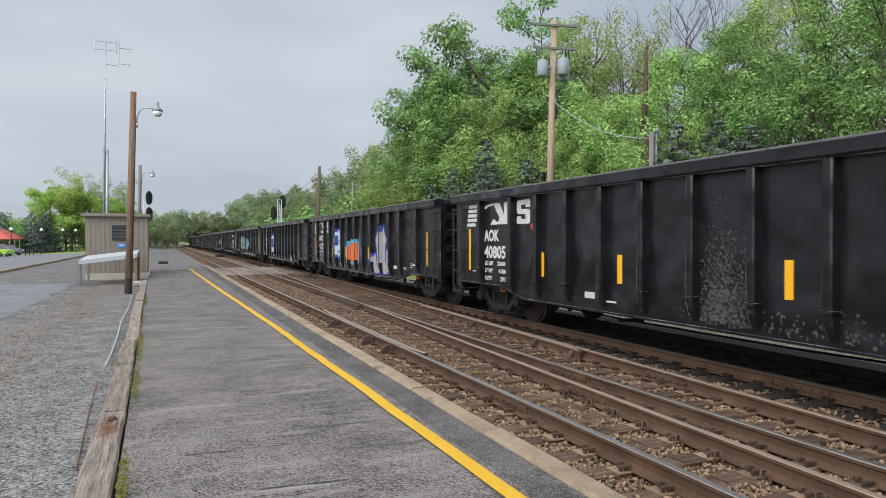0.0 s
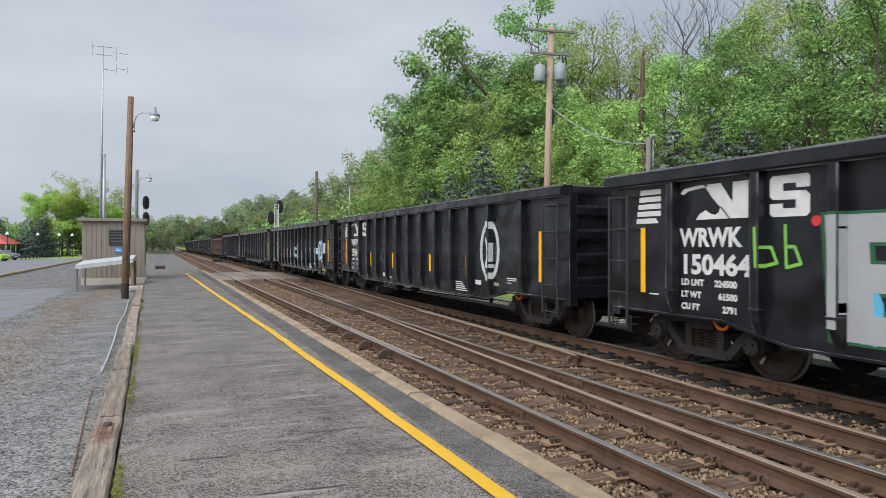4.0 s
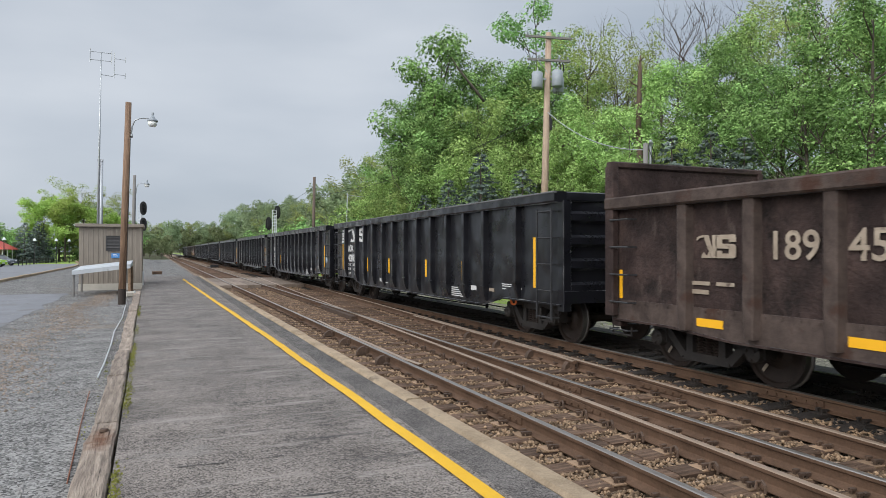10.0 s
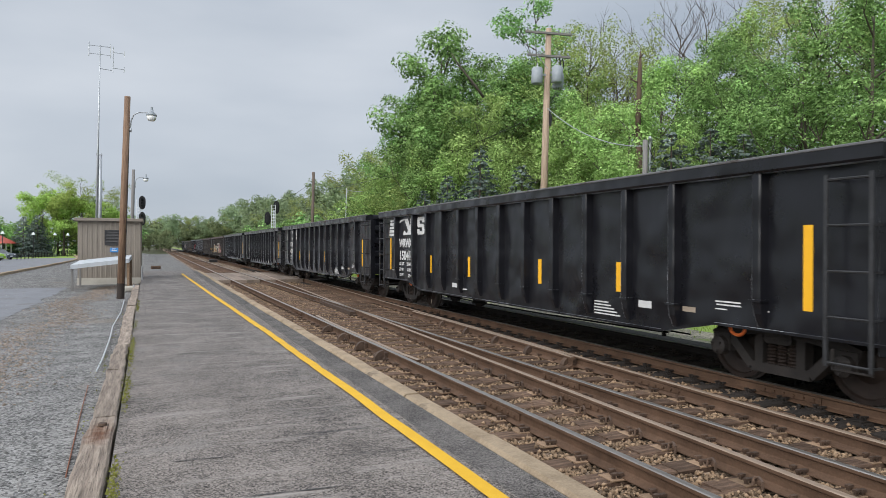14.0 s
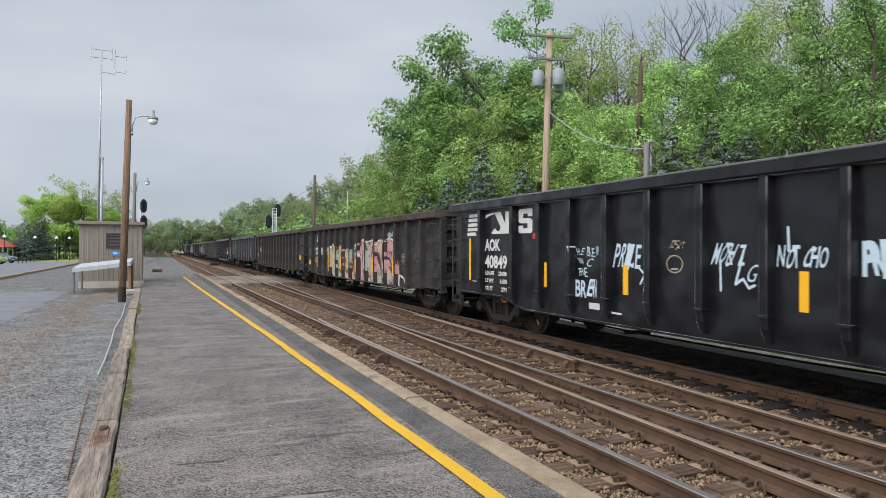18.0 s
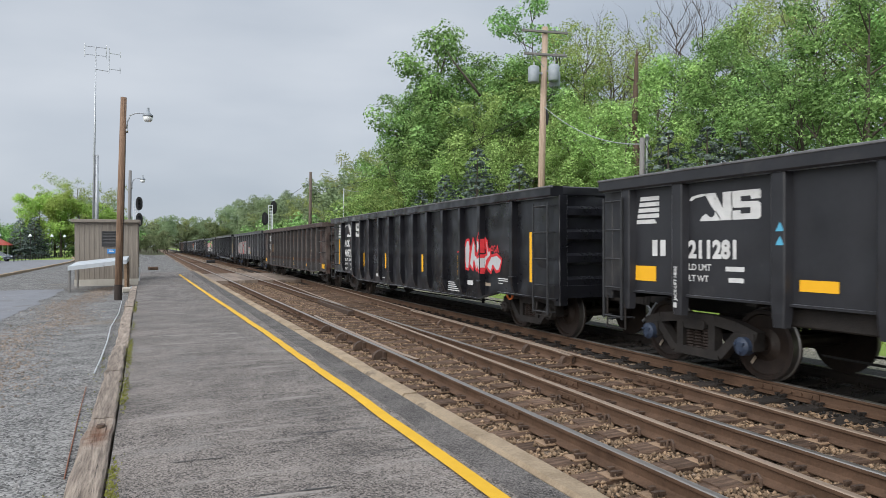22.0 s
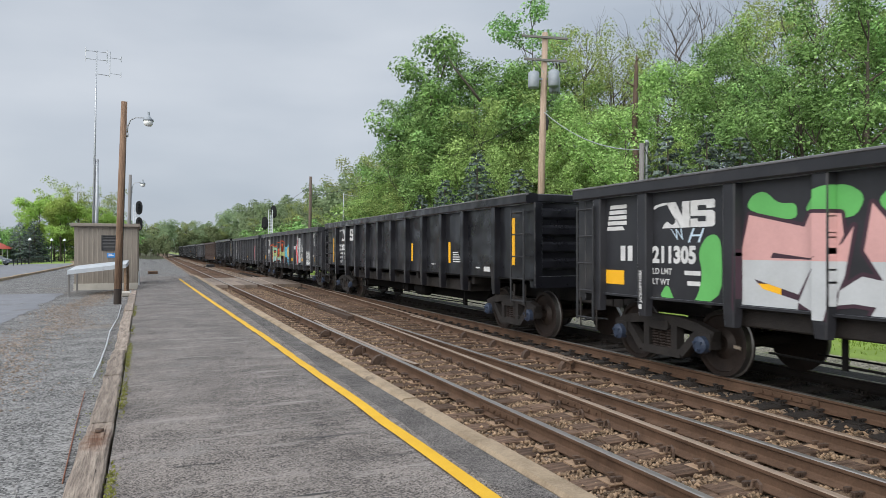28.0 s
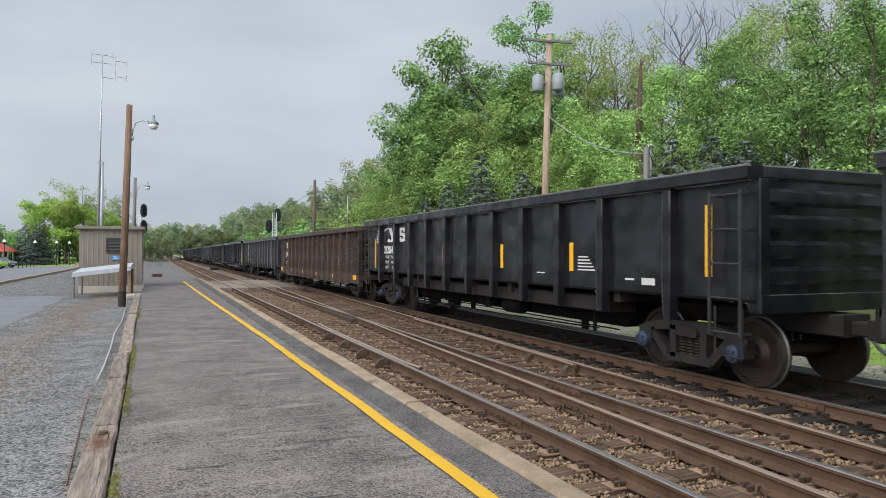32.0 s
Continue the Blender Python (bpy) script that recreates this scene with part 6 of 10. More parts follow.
# when the far end of each car passes y = 14
PASS = [0.087, 1.269, 2.462, 3.658, 4.85, 6.047, 7.247, 8.444, 9.653, 10.858, 12.063, 13.251, 14.453, 15.656, 16.859, 18.068, 19.264, 20.460, 21.661, 22.859, 24.086, 25.270, 26.49, 27.710, 28.931, 30.141, 31.356, 32.580]
while len(PASS) < 39:
    PASS.append(PASS[-1] + 1.205)
WHEEL_R, AXLE = 0.457, 0.89
KINDS = {
    # length, panel plane, rib face, ribs from the far end, bottom of side at the ends and in the middle, foot of the ribs, top
    "deep": dict(L=16.2, panel=1.44, face=1.57, ribs=[1.4] + [2.87 + 1.033 * i for i in range(11)] + [14.65], z_end=0.79, z_mid=0.59, foot=0.66, top=2.82, rib_w=0.13, belly=(2.3, 3.3)),
    "ribbed": dict(L=16.4, panel=1.42, face=1.53, ribs=[0.58, 1.68, 3.32] + [4.58 + 1.205 * i for i in range(8)] + [14.62, 15.76], z_end=1.08, z_mid=1.08, foot=0.80, top=2.78, rib_w=0.20, belly=(2.6, 3.9)),
    "smooth": dict(L=16.38, panel=1.42, face=1.55, ribs=[1.55] + [3.03 + 1.29 * i for i in range(9)] + [14.92], z_end=1.20, z_mid=1.20, foot=0.84, top=2.85, rib_w=0.17, belly=(2.6, 3.9)),
    "old": dict(L=16.5, panel=1.44, face=1.57, ribs=[1.30] + [2.73 + 1.042 * i for i in range(12)] + [15.3], z_end=0.76, z_mid=0.65, foot=0.66, top=2.76, rib_w=0.16, belly=(1.2, 2.4), band=True),
    "tan": dict(L=16.5, panel=1.44, face=1.57, ribs=[1.62] + [3.02 + 1.020 * i for i in range(12)] + [15.3], z_end=0.70, z_mid=0.63, foot=0.66, top=2.75, rib_w=0.155, belly=(1.2, 2.4), band=True),
    "mill": dict(L=16.5, panel=1.44, face=1.57, ribs=[1.62] + [2.75 + 1.09 * i for i in range(11)] + [15.0], z_end=0.70, z_mid=0.62, foot=0.66, top=2.58, rib_w=0.17, belly=(1.2, 2.4), band=True),
}
SHARED = {}


def shared(key, make):
    if key not in SHARED:
        SHARED[key] = make()
    return SHARED[key]


def side_mesh(k, mat):
    """One long side, a steel plate with its cut-away bottom line, on the -x side."""
    s = Shape()
    h = k["L"] / 2
    b0, b1 = k["belly"]
    outline = [(-h, k["top"] - 0.1), (-h, k["z_end"]), (-h + b0, k["z_end"]), (-h + b1, k["z_mid"]), (h - b1, k["z_mid"]), (h - b0, k["z_end"]), (h, k["z_end"]), (h, k["top"] - 0.1)]
    s.prism(outline, -k["panel"], -k["panel"] + 0.05, lambda p, q, r: (r, p, q))
    return s.mesh("side_plate", mat)


def floor_mesh(k, mat):
    s = Shape()
    h = k["L"] / 2
    s.box(-k["panel"] + 0.05, k["panel"] - 0.05, -h + 0.08, h - 0.08, max(k["z_end"], 0.98) + 0.02, max(k["z_end"], 0.98) + 0.10)
    return s.mesh("floor", mat)


def sill_mesh(k, mat):
    s = Shape()
    h = k["L"] / 2
    s.bar(-0.25, 0.25, -h - 0.25, h + 0.25, 0.72, 1.0, 0.02)
    for y in [-h + 2.8 + i * (2 * h - 5.6) / 6 for i in range(7)]:
        s.box(-k["panel"] + 0.06, k["panel"] - 0.06, y - 0.08, y + 0.08, max(0.78, k["z_mid"] + 0.03), 1.0)
    if k["z_mid"] > 1.0:
        s.bar(-k["panel"] + 0.14, k["panel"] - 0.14, -h + 3.1, h - 3.1, 0.80, 1.06, 0.02)
    return s.mesh("underframe", mat)


def tub_mesh(k, mat):
    """The deep belly hung between the trucks."""
    s = Shape()
    h = k["L"] / 2
    s.prism([(-h + 2.75, 1.19), (-h + 3.35, 0.52), (h - 3.35, 0.52), (h - 2.75, 1.19)], -k["panel"] + 0.66, k["panel"] - 0.66, lambda p, q, r: (r, p, q))
    for y in (-h + 4.6, -h + 9.5, h - 4.6):
        for d in (-0.06, 0.06):
            s.box(-k["panel"] + 0.67, -k["panel"] + 0.73, y + d - 0.02, y + d + 0.02, 0.36, 0.54)
    return s.mesh("belly_tub", mat)


def bottom_flange_mesh(k, mat):
    s = Shape()
    h = k["L"] / 2
    b0, b1 = k["belly"]
    line = [(-h, k["z_end"]), (-h + b0, k["z_end"]), (-h + b1, k["z_mid"]), (h - b1, k["z_mid"]), (h - b0, k["z_end"]), (h, k["z_end"])]
    for sx in (-1, 1):
        x0, x1 = sx * (k["panel"] - 0.09), sx * (k["panel"] + 0.045)
        for (ya, za), (yb, zb) in zip(line, line[1:]):
            s.solid([(x0, ya, za - 0.03), (x1, ya, za - 0.03), (x1, yb, zb - 0.03), (x0, yb, zb - 0.03), (x0, ya, za), (x1, ya, za), (x1, yb, zb), (x0, yb, zb)],
                    [(0, 3, 2, 1), (4, 5, 6, 7), (0, 1, 5, 4), (2, 3, 7, 6), (0, 4, 7, 3), (1, 2, 6, 5)])
    return s.mesh("side_sill", mat)


def chord_mesh(k, mat):
    """The top chord along the -x side."""
    s = Shape()
    h, t = k["L"] / 2, k["top"]
    s.bar(-k["face"] - 0.045, -k["panel"] + 0.09, -h - 0.02, h + 0.02, t - 0.19, t, 0.025)
    return s.mesh("top_chord", mat)


def chord_edge_mesh(k):
    s = Shape()
    h, t, o = k["L"] / 2, k["top"], -k["face"] - 0.045
    s.bar(o - 0.012, o + 0.05, -h - 0.03, h + 0.03, t - 0.032, t + 0.002, 0.008)
    return s.mesh("chord_edge", CHORD_EDGE)


def end_chord_mesh(k, mat):
    s = Shape()
    h, t = k["L"] / 2, k["top"]
    s.bar(-k["panel"] + 0.09, k["panel"] - 0.09, h - 0.16, h + 0.02, t - 0.17, t - 0.003, 0.02, "x")
    return s.mesh("end_chord", mat)


def rib_mesh(k, mat, z_low, deep):
    """A pressed-steel side post, tapered at its foot."""
    s = Shape()
    w, p, f, t = k["rib_w"] / 2, k["panel"] - 0.003, k["face"], k["top"] - 0.19
    rings = []
    for z, out, ww in ((z_low, 0.35 if deep else 0.9, 0.75), (z_low + 0.16, 0.82 if deep else 1.0, 0.9), (z_low + 0.34, 1.0, 1.0), (t, 1.0, 1.0)):
        x = p + (f - p) * out
        rings.append([(-p, -w * 1.25 * ww, z), (-x + 0.012, -w * ww, z), (-x, -w * ww + 0.02, z), (-x, w * ww - 0.02, z), (-x + 0.012, w * ww, z), (-p, w * 1.25 * ww, z)])
    n = 6
    vs = [q for r in rings for q in r]
    fs = [(i * n + j, i * n + j + 1, (i + 1) * n + j + 1, (i + 1) * n + j) for i in range(3) for j in range(5)]
    fs.append(tuple(range(n)))
    s.solid(vs, fs)
    if deep:
        s.box(-f - 0.012, -p, -w * 1.3, w * 1.3, z_low + 0.30, z_low + 0.33)
    return s.mesh("side_post", mat)


def band_mesh(k, mat):
    """The riveted plate along the foot of an old car's side."""
    s = Shape()
    h = k["L"] / 2
    b0, b1 = k["belly"]
    outline = [(-h, 1.0), (-h, k["z_end"]), (-h + b0, k["z_end"]), (-h + b1, k["z_mid"]), (h - b1, k["z_mid"]), (h - b0, k["z_end"]), (h, k["z_end"]), (h, 1.0)]
    s.prism(outline, -k["panel"] - 0.014, -k["panel"] + 0.002, lambda p, q, r: (r, p, q))
    y = -h + 0.15
    while y < h:
        s.box(-k["panel"] - 0.024, -k["panel"] - 0.012, y - 0.016, y + 0.016, 0.945, 0.975)
        y += 0.24
    return s.mesh("lower_side_band", mat)


def end_mesh(k, mat):
    """The sheet of one end wall, at the +y end."""
    s = Shape()
    h, p = k["L"] / 2, k["panel"]
    s.box(-p + 0.05, p - 0.05, h - 0.10, h - 0.04, max(k["z_end"], 0.97) - 0.05, k["top"] - 0.15)
    return s.mesh("end_wall", mat)


def end_rib_mesh(k, mat):
    s = Shape()
    h, p = k["L"] / 2, k["panel"]
    s.prism([(h - 0.04, 0), (h + 0.05, 0.05), (h + 0.05, 0.17), (h - 0.04, 0.22)], -p + 0.16, p - 0.16, lambda a, b, r: (r, a, b))
    return s.mesh("end_rib", mat)


def corner_post_mesh(k, mat, side):
    s = Shape()
    h, p = k["L"] / 2, k["panel"]
    a, b = sorted((side * (p - 0.16), side * (p + 0.01)))
    s.bar(a, b, h - 0.14, h + 0.06, k["z_end"] - 0.12, k["top"] - 0.17, 0.012, "z")
    return s.mesh("corner_post", mat)


def end_sill_mesh(k, mat):
    s = Shape()
    h, p = k["L"] / 2, k["panel"]
    s.box(-p, p, h - 0.12, h + 0.08, max(k["z_end"], 0.97) - 0.16, max(k["z_end"], 0.97) + 0.06)
    return s.mesh("end_sill", mat)


def ladder_mesh(k, mat, width=0.44, rungs=5):
    """A ladder of grab irons hung outside the side sheet at the +y end of the -x side."""
    s = Shape()
    x, h = -k["face"] - 0.03, k["L"] / 2
    y0, y1 = h - 0.10 - width, h - 0.10
    z0, z1 = max(k["z_end"], 0.97) - 0.42, k["top"] - 0.35
    for i in range(rungs):
        z = z0 + (z1 - z0) * i / (rungs - 1)
        s.tube([(x, y0, z), (x, y1, z)], 0.015, 6)
        for y in (y0, y1):
            s.box(x, -k["panel"] + 0.01, y - 0.012, y + 0.012, z - 0.012, z + 0.012)
    for y in (y0, y1) if not k.get("band") else ():
        s.box(x - 0.014, x + 0.008, y - 0.022, y + 0.022, z0 - 0.04, z1 + 0.05)
    return s.mesh("ladder", LADDER_IRON)


def end_ladder_mesh(k, mat):
    s = Shape()
    h, p = k["L"] / 2, k["panel"]
    for i in range(5):
        z = 0.57 + i * (k["top"] - 0.87) / 4
        s.tube([(-p + 0.10, h + 0.11, z), (-p + 0.55, h + 0.11, z)], 0.016, 6)
        for x in (-p + 0.10, -p + 0.55):
            s.box(x - 0.012, x + 0.012, h, h + 0.11, z - 0.012, z + 0.012)
    return s.mesh("end_ladder", LADDER_IRON)


def step_mesh(k):
    s = Shape()
    x, h = -k["face"] + 0.02, k["L"] / 2
    s.tube([(x, h - 0.56, k["z_end"] - 0.1), (x, h - 0.56, 0.48), (x, h - 0.12, 0.48), (x, h - 0.12, k["z_end"] - 0.1)], 0.016, 6)
    return s.mesh("stirrup_step", TRUCK_IRON)


def coupler_mesh():
    s = Shape()
    s.bar(-0.10, 0.10, 0.0, 0.42, 0.74, 0.92, 0.02)
    s.bar(-0.16, 0.14, 0.40, 0.66, 0.70, 0.98, 0.04, "z")
    s.bar(0.10, 0.20, 0.36, 0.62, 0.72, 0.96, 0.03, "z")
    return s.mesh("coupler", TRUCK_IRON)


def hose_mesh():
    s = Shape()
    s.tube([(-0.35, 0.1, 0.78), (-0.36, 0.25, 0.60), (-0.30, 0.45, 0.48), (-0.2, 0.62, 0.42)], 0.026, 6)
    return s.mesh("brake_hose", HOSE)


def side_frame_mesh():
    """A cast truck side frame with its window openings and spring nest."""
    s = Shape()
    x0, x1 = -1.12, -0.98
    def bar(pts, w):
        for (ya, za), (yb, zb) in zip(pts, pts[1:]):
            d = math.hypot(yb - ya, zb - za)
            ny, nz = -(zb - za) / d * w / 2, (yb - ya) / d * w / 2
            s.prism([(ya + ny, za + nz), (yb + ny, zb + nz), (yb - ny, zb - nz), (ya - ny, za - nz)], x0, x1, lambda p, q, r: (r, p, q))
    bar([(-1.05, 0.58), (-0.72, 0.68), (-0.35, 0.73), (0.35, 0.73), (0.72, 0.68), (1.05, 0.58)], 0.14)
    bar([(-0.78, 0.62), (-0.42, 0.26), (0.42, 0.26), (0.78, 0.62)], 0.12)
    bar([(-0.30, 0.72), (-0.30, 0.26)], 0.12)
    bar([(0.30, 0.72), (0.30, 0.26)], 0.12)
    for y in (-AXLE, AXLE):
        s.box(x0 - 0.02, x1 + 0.03, y - 0.14, y + 0.14, 0.40, 0.62)
    return s.mesh("side_frame", TRUCK_IRON)


def spring_mesh():
    """One coil spring, its turns as ridges."""
    s = Shape()
    pts, radii = [], []
    for i in range(7):
        z = 0.325 + 0.042 * i
        pts += [(-1.05, 0, z), (-1.05, 0, z + 0.021)]
        radii += [0.072, 0.050]
    s.tube(pts, radii, 7)
    return s.mesh("spring", WHEEL_IRON)


def bolster_mesh():
    s = Shape()
    s.bar(-1.15, 1.15, -0.20, 0.20, 0.58, 0.72, 0.03, "x")
    s.tube([(0, 0, 0.70), (0, 0, 0.84)], [0.24, 0.20], 12)
    s.box(-0.7, 0.7, -0.62, -0.52, 0.40, 0.52)
    s.box(-0.7, 0.7, 0.52, 0.62, 0.40, 0.52)
    return s.mesh("bolster", TRUCK_IRON)


def cap_mesh(mat):
    s = Shape()
    s.tube([(-1.10, 0, 0), (-1.21, 0, 0), (-1.24, 0, 0)], [0.125, 0.12, 0.06], 14)
    for i in range(3):
        a = 2 * math.pi * i / 3 + 0.5
        s.tube([(-1.22, 0.07 * math.cos(a), 0.07 * math.sin(a)), (-1.26, 0.07 * math.cos(a), 0.07 * math.sin(a))], 0.02, 6)
    return s.mesh("bearing_cap", mat)


def wheelset_mesh():
    s = Shape()
    for sx in (-1, 1):
        prof = [(0.685, 0.485), (0.715, 0.485), (0.725, 0.460), (0.815, 0.455), (0.82, 0.40), (0.785, 0.385), (0.765, 0.22), (0.80, 0.16), (0.82, 0.13)]
        pts = [(sx * a, 0, 0) for a, _ in prof]
        rings = []
        n = 28
        for (a, r) in prof:
            rings.append([(sx * a, r * math.cos(2 * math.pi * k / n), r * math.sin(2 * math.pi * k / n)) for k in range(n)])
        inner = [(0.685, 0.40), (0.73, 0.38), (0.735, 0.2)]
        base = len(s.v)
        for r in rings:
            s.v.extend(r)
        for i in range(len(rings) - 1):
            for k in range(n):
                s.f.append((base + i * n + k, base + i * n + (k + 1) % n, base + (i + 1) * n + (k + 1) % n, base + (i + 1) * n + k))
                s.m.append(1 if i in (1, 2) else 0)
        s.f.append(tuple(base + k for k in range(n)))
        s.m.append(0)
        s.f.append(tuple(base + (len(rings) - 1) * n + k for k in range(n)))
        s.m.append(0)
    s.tube([(-1.0, 0, 0), (1.0, 0, 0)], 0.085, 10)
    # a chalk mark that shows the turning
    s.box(-0.806, -0.795, -0.02, 0.02, 0.22, 0.34, 2)
    return s.mesh("wheelset", WHEEL_IRON, TREAD, LETTER_DIM)


def brake_gear_mesh():
    s = Shape()
    s.tube([(-1.0, -1.75, 0.68), (-1.0, -1.69, 0.68), (-1.0, -1.11, 0.68), (-1.0, -1.05, 0.68)], [0.12, 0.19, 0.19, 0.12], 14)
    s.tube([(-1.0, 0.15, 0.68), (-1.0, -0.1, 0.68)], 0.13, 10)
    s.tube([(-1.15, 4.6, 0.50), (-1.15, 1.6, 0.45), (-1.15, -1.2, 0.45), (-1.15, -4.6, 0.50)], 0.016, 5)
    s.tube([(-0.55, 4.4, 0.47), (-0.55, -4.4, 0.42)], 0.014, 5)
    for y in (-4.5, 3.6):
        s.box(-1.17, -1.13, y - 0.03, y + 0.03, 0.44, 0.95)
    s.box(-1.12, -0.85, -0.42, -0.18, 0.56, 0.85)
    s.solid([(-1.18, 1.5, 0.47), (-1.14, 1.5, 0.47), (-1.14, 2.1, 0.40), (-1.18, 2.1, 0.40), (-1.18, 1.5, 0.53), (-1.14, 1.5, 0.53), (-1.14, 2.1, 0.46), (-1.18, 2.1, 0.46)], [(0, 3, 2, 1), (4, 5, 6, 7), (0, 1, 5, 4), (2, 3, 7, 6), (0, 4, 7, 3), (1, 2, 6, 5)])
    # the gear's near-black colour holds the shade under the floor
    return s.mesh("brake_gear", UNDER_SHADE)


def ring_mesh():
    """A bent handhold ring by the truck."""
    s = Shape()
    s.tube([(-1.28, 0.12 * math.cos(a), 0.74 + 0.10 * math.sin(a)) for a in [math.pi * (1.0 + i / 9) for i in range(10)]], 0.022, 6)
    return s.mesh("pull_ring", P_ORANGE)


def on_side(u, z, k, lift=0.004, plane=None):
    """The pose of flat lettering on the -x side, u metres from the +y end."""
    x = -(plane if plane is not None else k["panel"]) - lift
    m = Matrix(((0, 0, -1, x), (-1, 0, 0, k["L"] / 2 - u), (0, 1, 0, z), (0, 0, 0, 1)))
    return m


def flat(name, polys, mat):
    """Flat shapes in the plane of lettering; each a list of (u, v)."""
    s = Shape()
    for p in polys:
        s.face([(a, b, 0) for a, b in p])
    return s.mesh(name, mat)


def slab(name, u0, u1, v0, v1, mat):
    s = Shape()
    s.box(u0, u1, v0, v1, -0.001, 0.002)
    return s.mesh(name, mat)


def stripes_polys():
    out = []
    for i in range(5):
        z = 0.42 - i * 0.105
        a = i * 0.022
        out.append([(0.09 - a, z), (0.55 if i < 4 else 0.50, z), (0.55 if i < 4 else 0.44, z + 0.075), (0.10 - a, z + 0.075)])
    return out


def n_polys(w, h):
    """The railway's block letter with a horse's head cut into its left stroke, as plain shapes."""
    shapes = [[(0.0, 0.80), (0.05, 0.93), (0.28, 1.0), (0.42, 1.0), (0.41, 0.93), (0.14, 0.86), (0.05, 0.77)],
              [(0.37, 1.0), (0.62, 1.0), (0.79, 0.44), (0.79, 1.0), (1.0, 1.0), (1.0, 0.0), (0.74, 0.0), (0.60, 0.36), (0.50, 0.60), (0.43, 0.82)],
              [(0.25, 0.0), (0.76, 0.0), (0.62, 0.38), (0.60, 0.20), (0.54, 0.12), (0.48, 0.15), (0.40, 0.27), (0.31, 0.17)]]
    return [[(a * w, b * h) for a, b in p] for p in shapes]


def s_polys(w, h):
    c = 0.30
    return [[(0.08 * w, h), (w * 0.95, h), (w, h * 0.93), (w, h * 0.68), (w * 0.68, h * 0.68), (w * 0.66, h * 0.80), (0.34 * w, h * 0.80)], [(0, h * 0.92), (0.08 * w, h), (0.34 * w, h * 0.80), (0.34 * w, h * 0.62), (0, h * 0.5)],
            [(0, h * 0.5), (0.34 * w, h * 0.62), (0.9 * w, h * 0.60), (w, h * 0.50), (w * 0.66, h * 0.40), (0.08 * w, h * 0.42)], [(w, h * 0.50), (w, h * 0.08), (0.92 * w, 0), (0.66 * w, 0.20 * h), (0.66 * w, h * 0.40)], [(0.92 * w, 0), (0.08 * w, 0), (0, 0.07 * h), (0, h * 0.32), (0.33 * w, h * 0.32), (0.34 * w, h * 0.20), (0.66 * w, h * 0.20)]]


def bars_polys(rows):
    """Illegible small print: rows of (u, v, length, height)."""
    return [[(u, v), (u + n, v), (u + n, v + t), (u, v + t)] for u, v, n, t in rows]


def words_on(car, words, size, u, z, k, mat, fat=0.0, label="", plane=None, squeeze=1.0):
    me = shared(("text", words, size, mat.name, fat), lambda: text_mesh(words, size, fat, mat))
    return part("lettering", me, None, car, label, at=on_side(u, z, k, 0.026 if k.get("band") else 0.005, plane) @ Matrix.Diagonal((squeeze, 1, 1, 1)))


def build_truck(car, y, caps, turn):
    tk = part("truck", shared("bolster", bolster_mesh), None, car, at=pose(0, y, 0, 0, 0, turn))
    for sx in (0, 180):
        part("side_frame", shared("side_frame", side_frame_mesh), None, tk, at=pose(0, 0, 0, 0, 0, sx))
        for yy in (-0.15, 0.0, 0.15):
            part("spring", shared("spring", spring_mesh), None, tk, at=pose(0, 0, 0, 0, 0, sx) @ pose(0, yy, 0))
    sets = []
    for yy in (-AXLE, AXLE):
        sets.append(part("wheelset", shared("wheelset", wheelset_mesh), None, tk, "rusty wheels with polished treads on their axle", at=pose(0, yy, WHEEL_R)))
        for sx in (0, 180):
            part("bearing_cap", shared(("cap", caps.name), lambda: cap_mesh(caps)), None, tk, at=pose(0, yy, WHEEL_R, 0, 0, sx))
    return sets


CARS = []


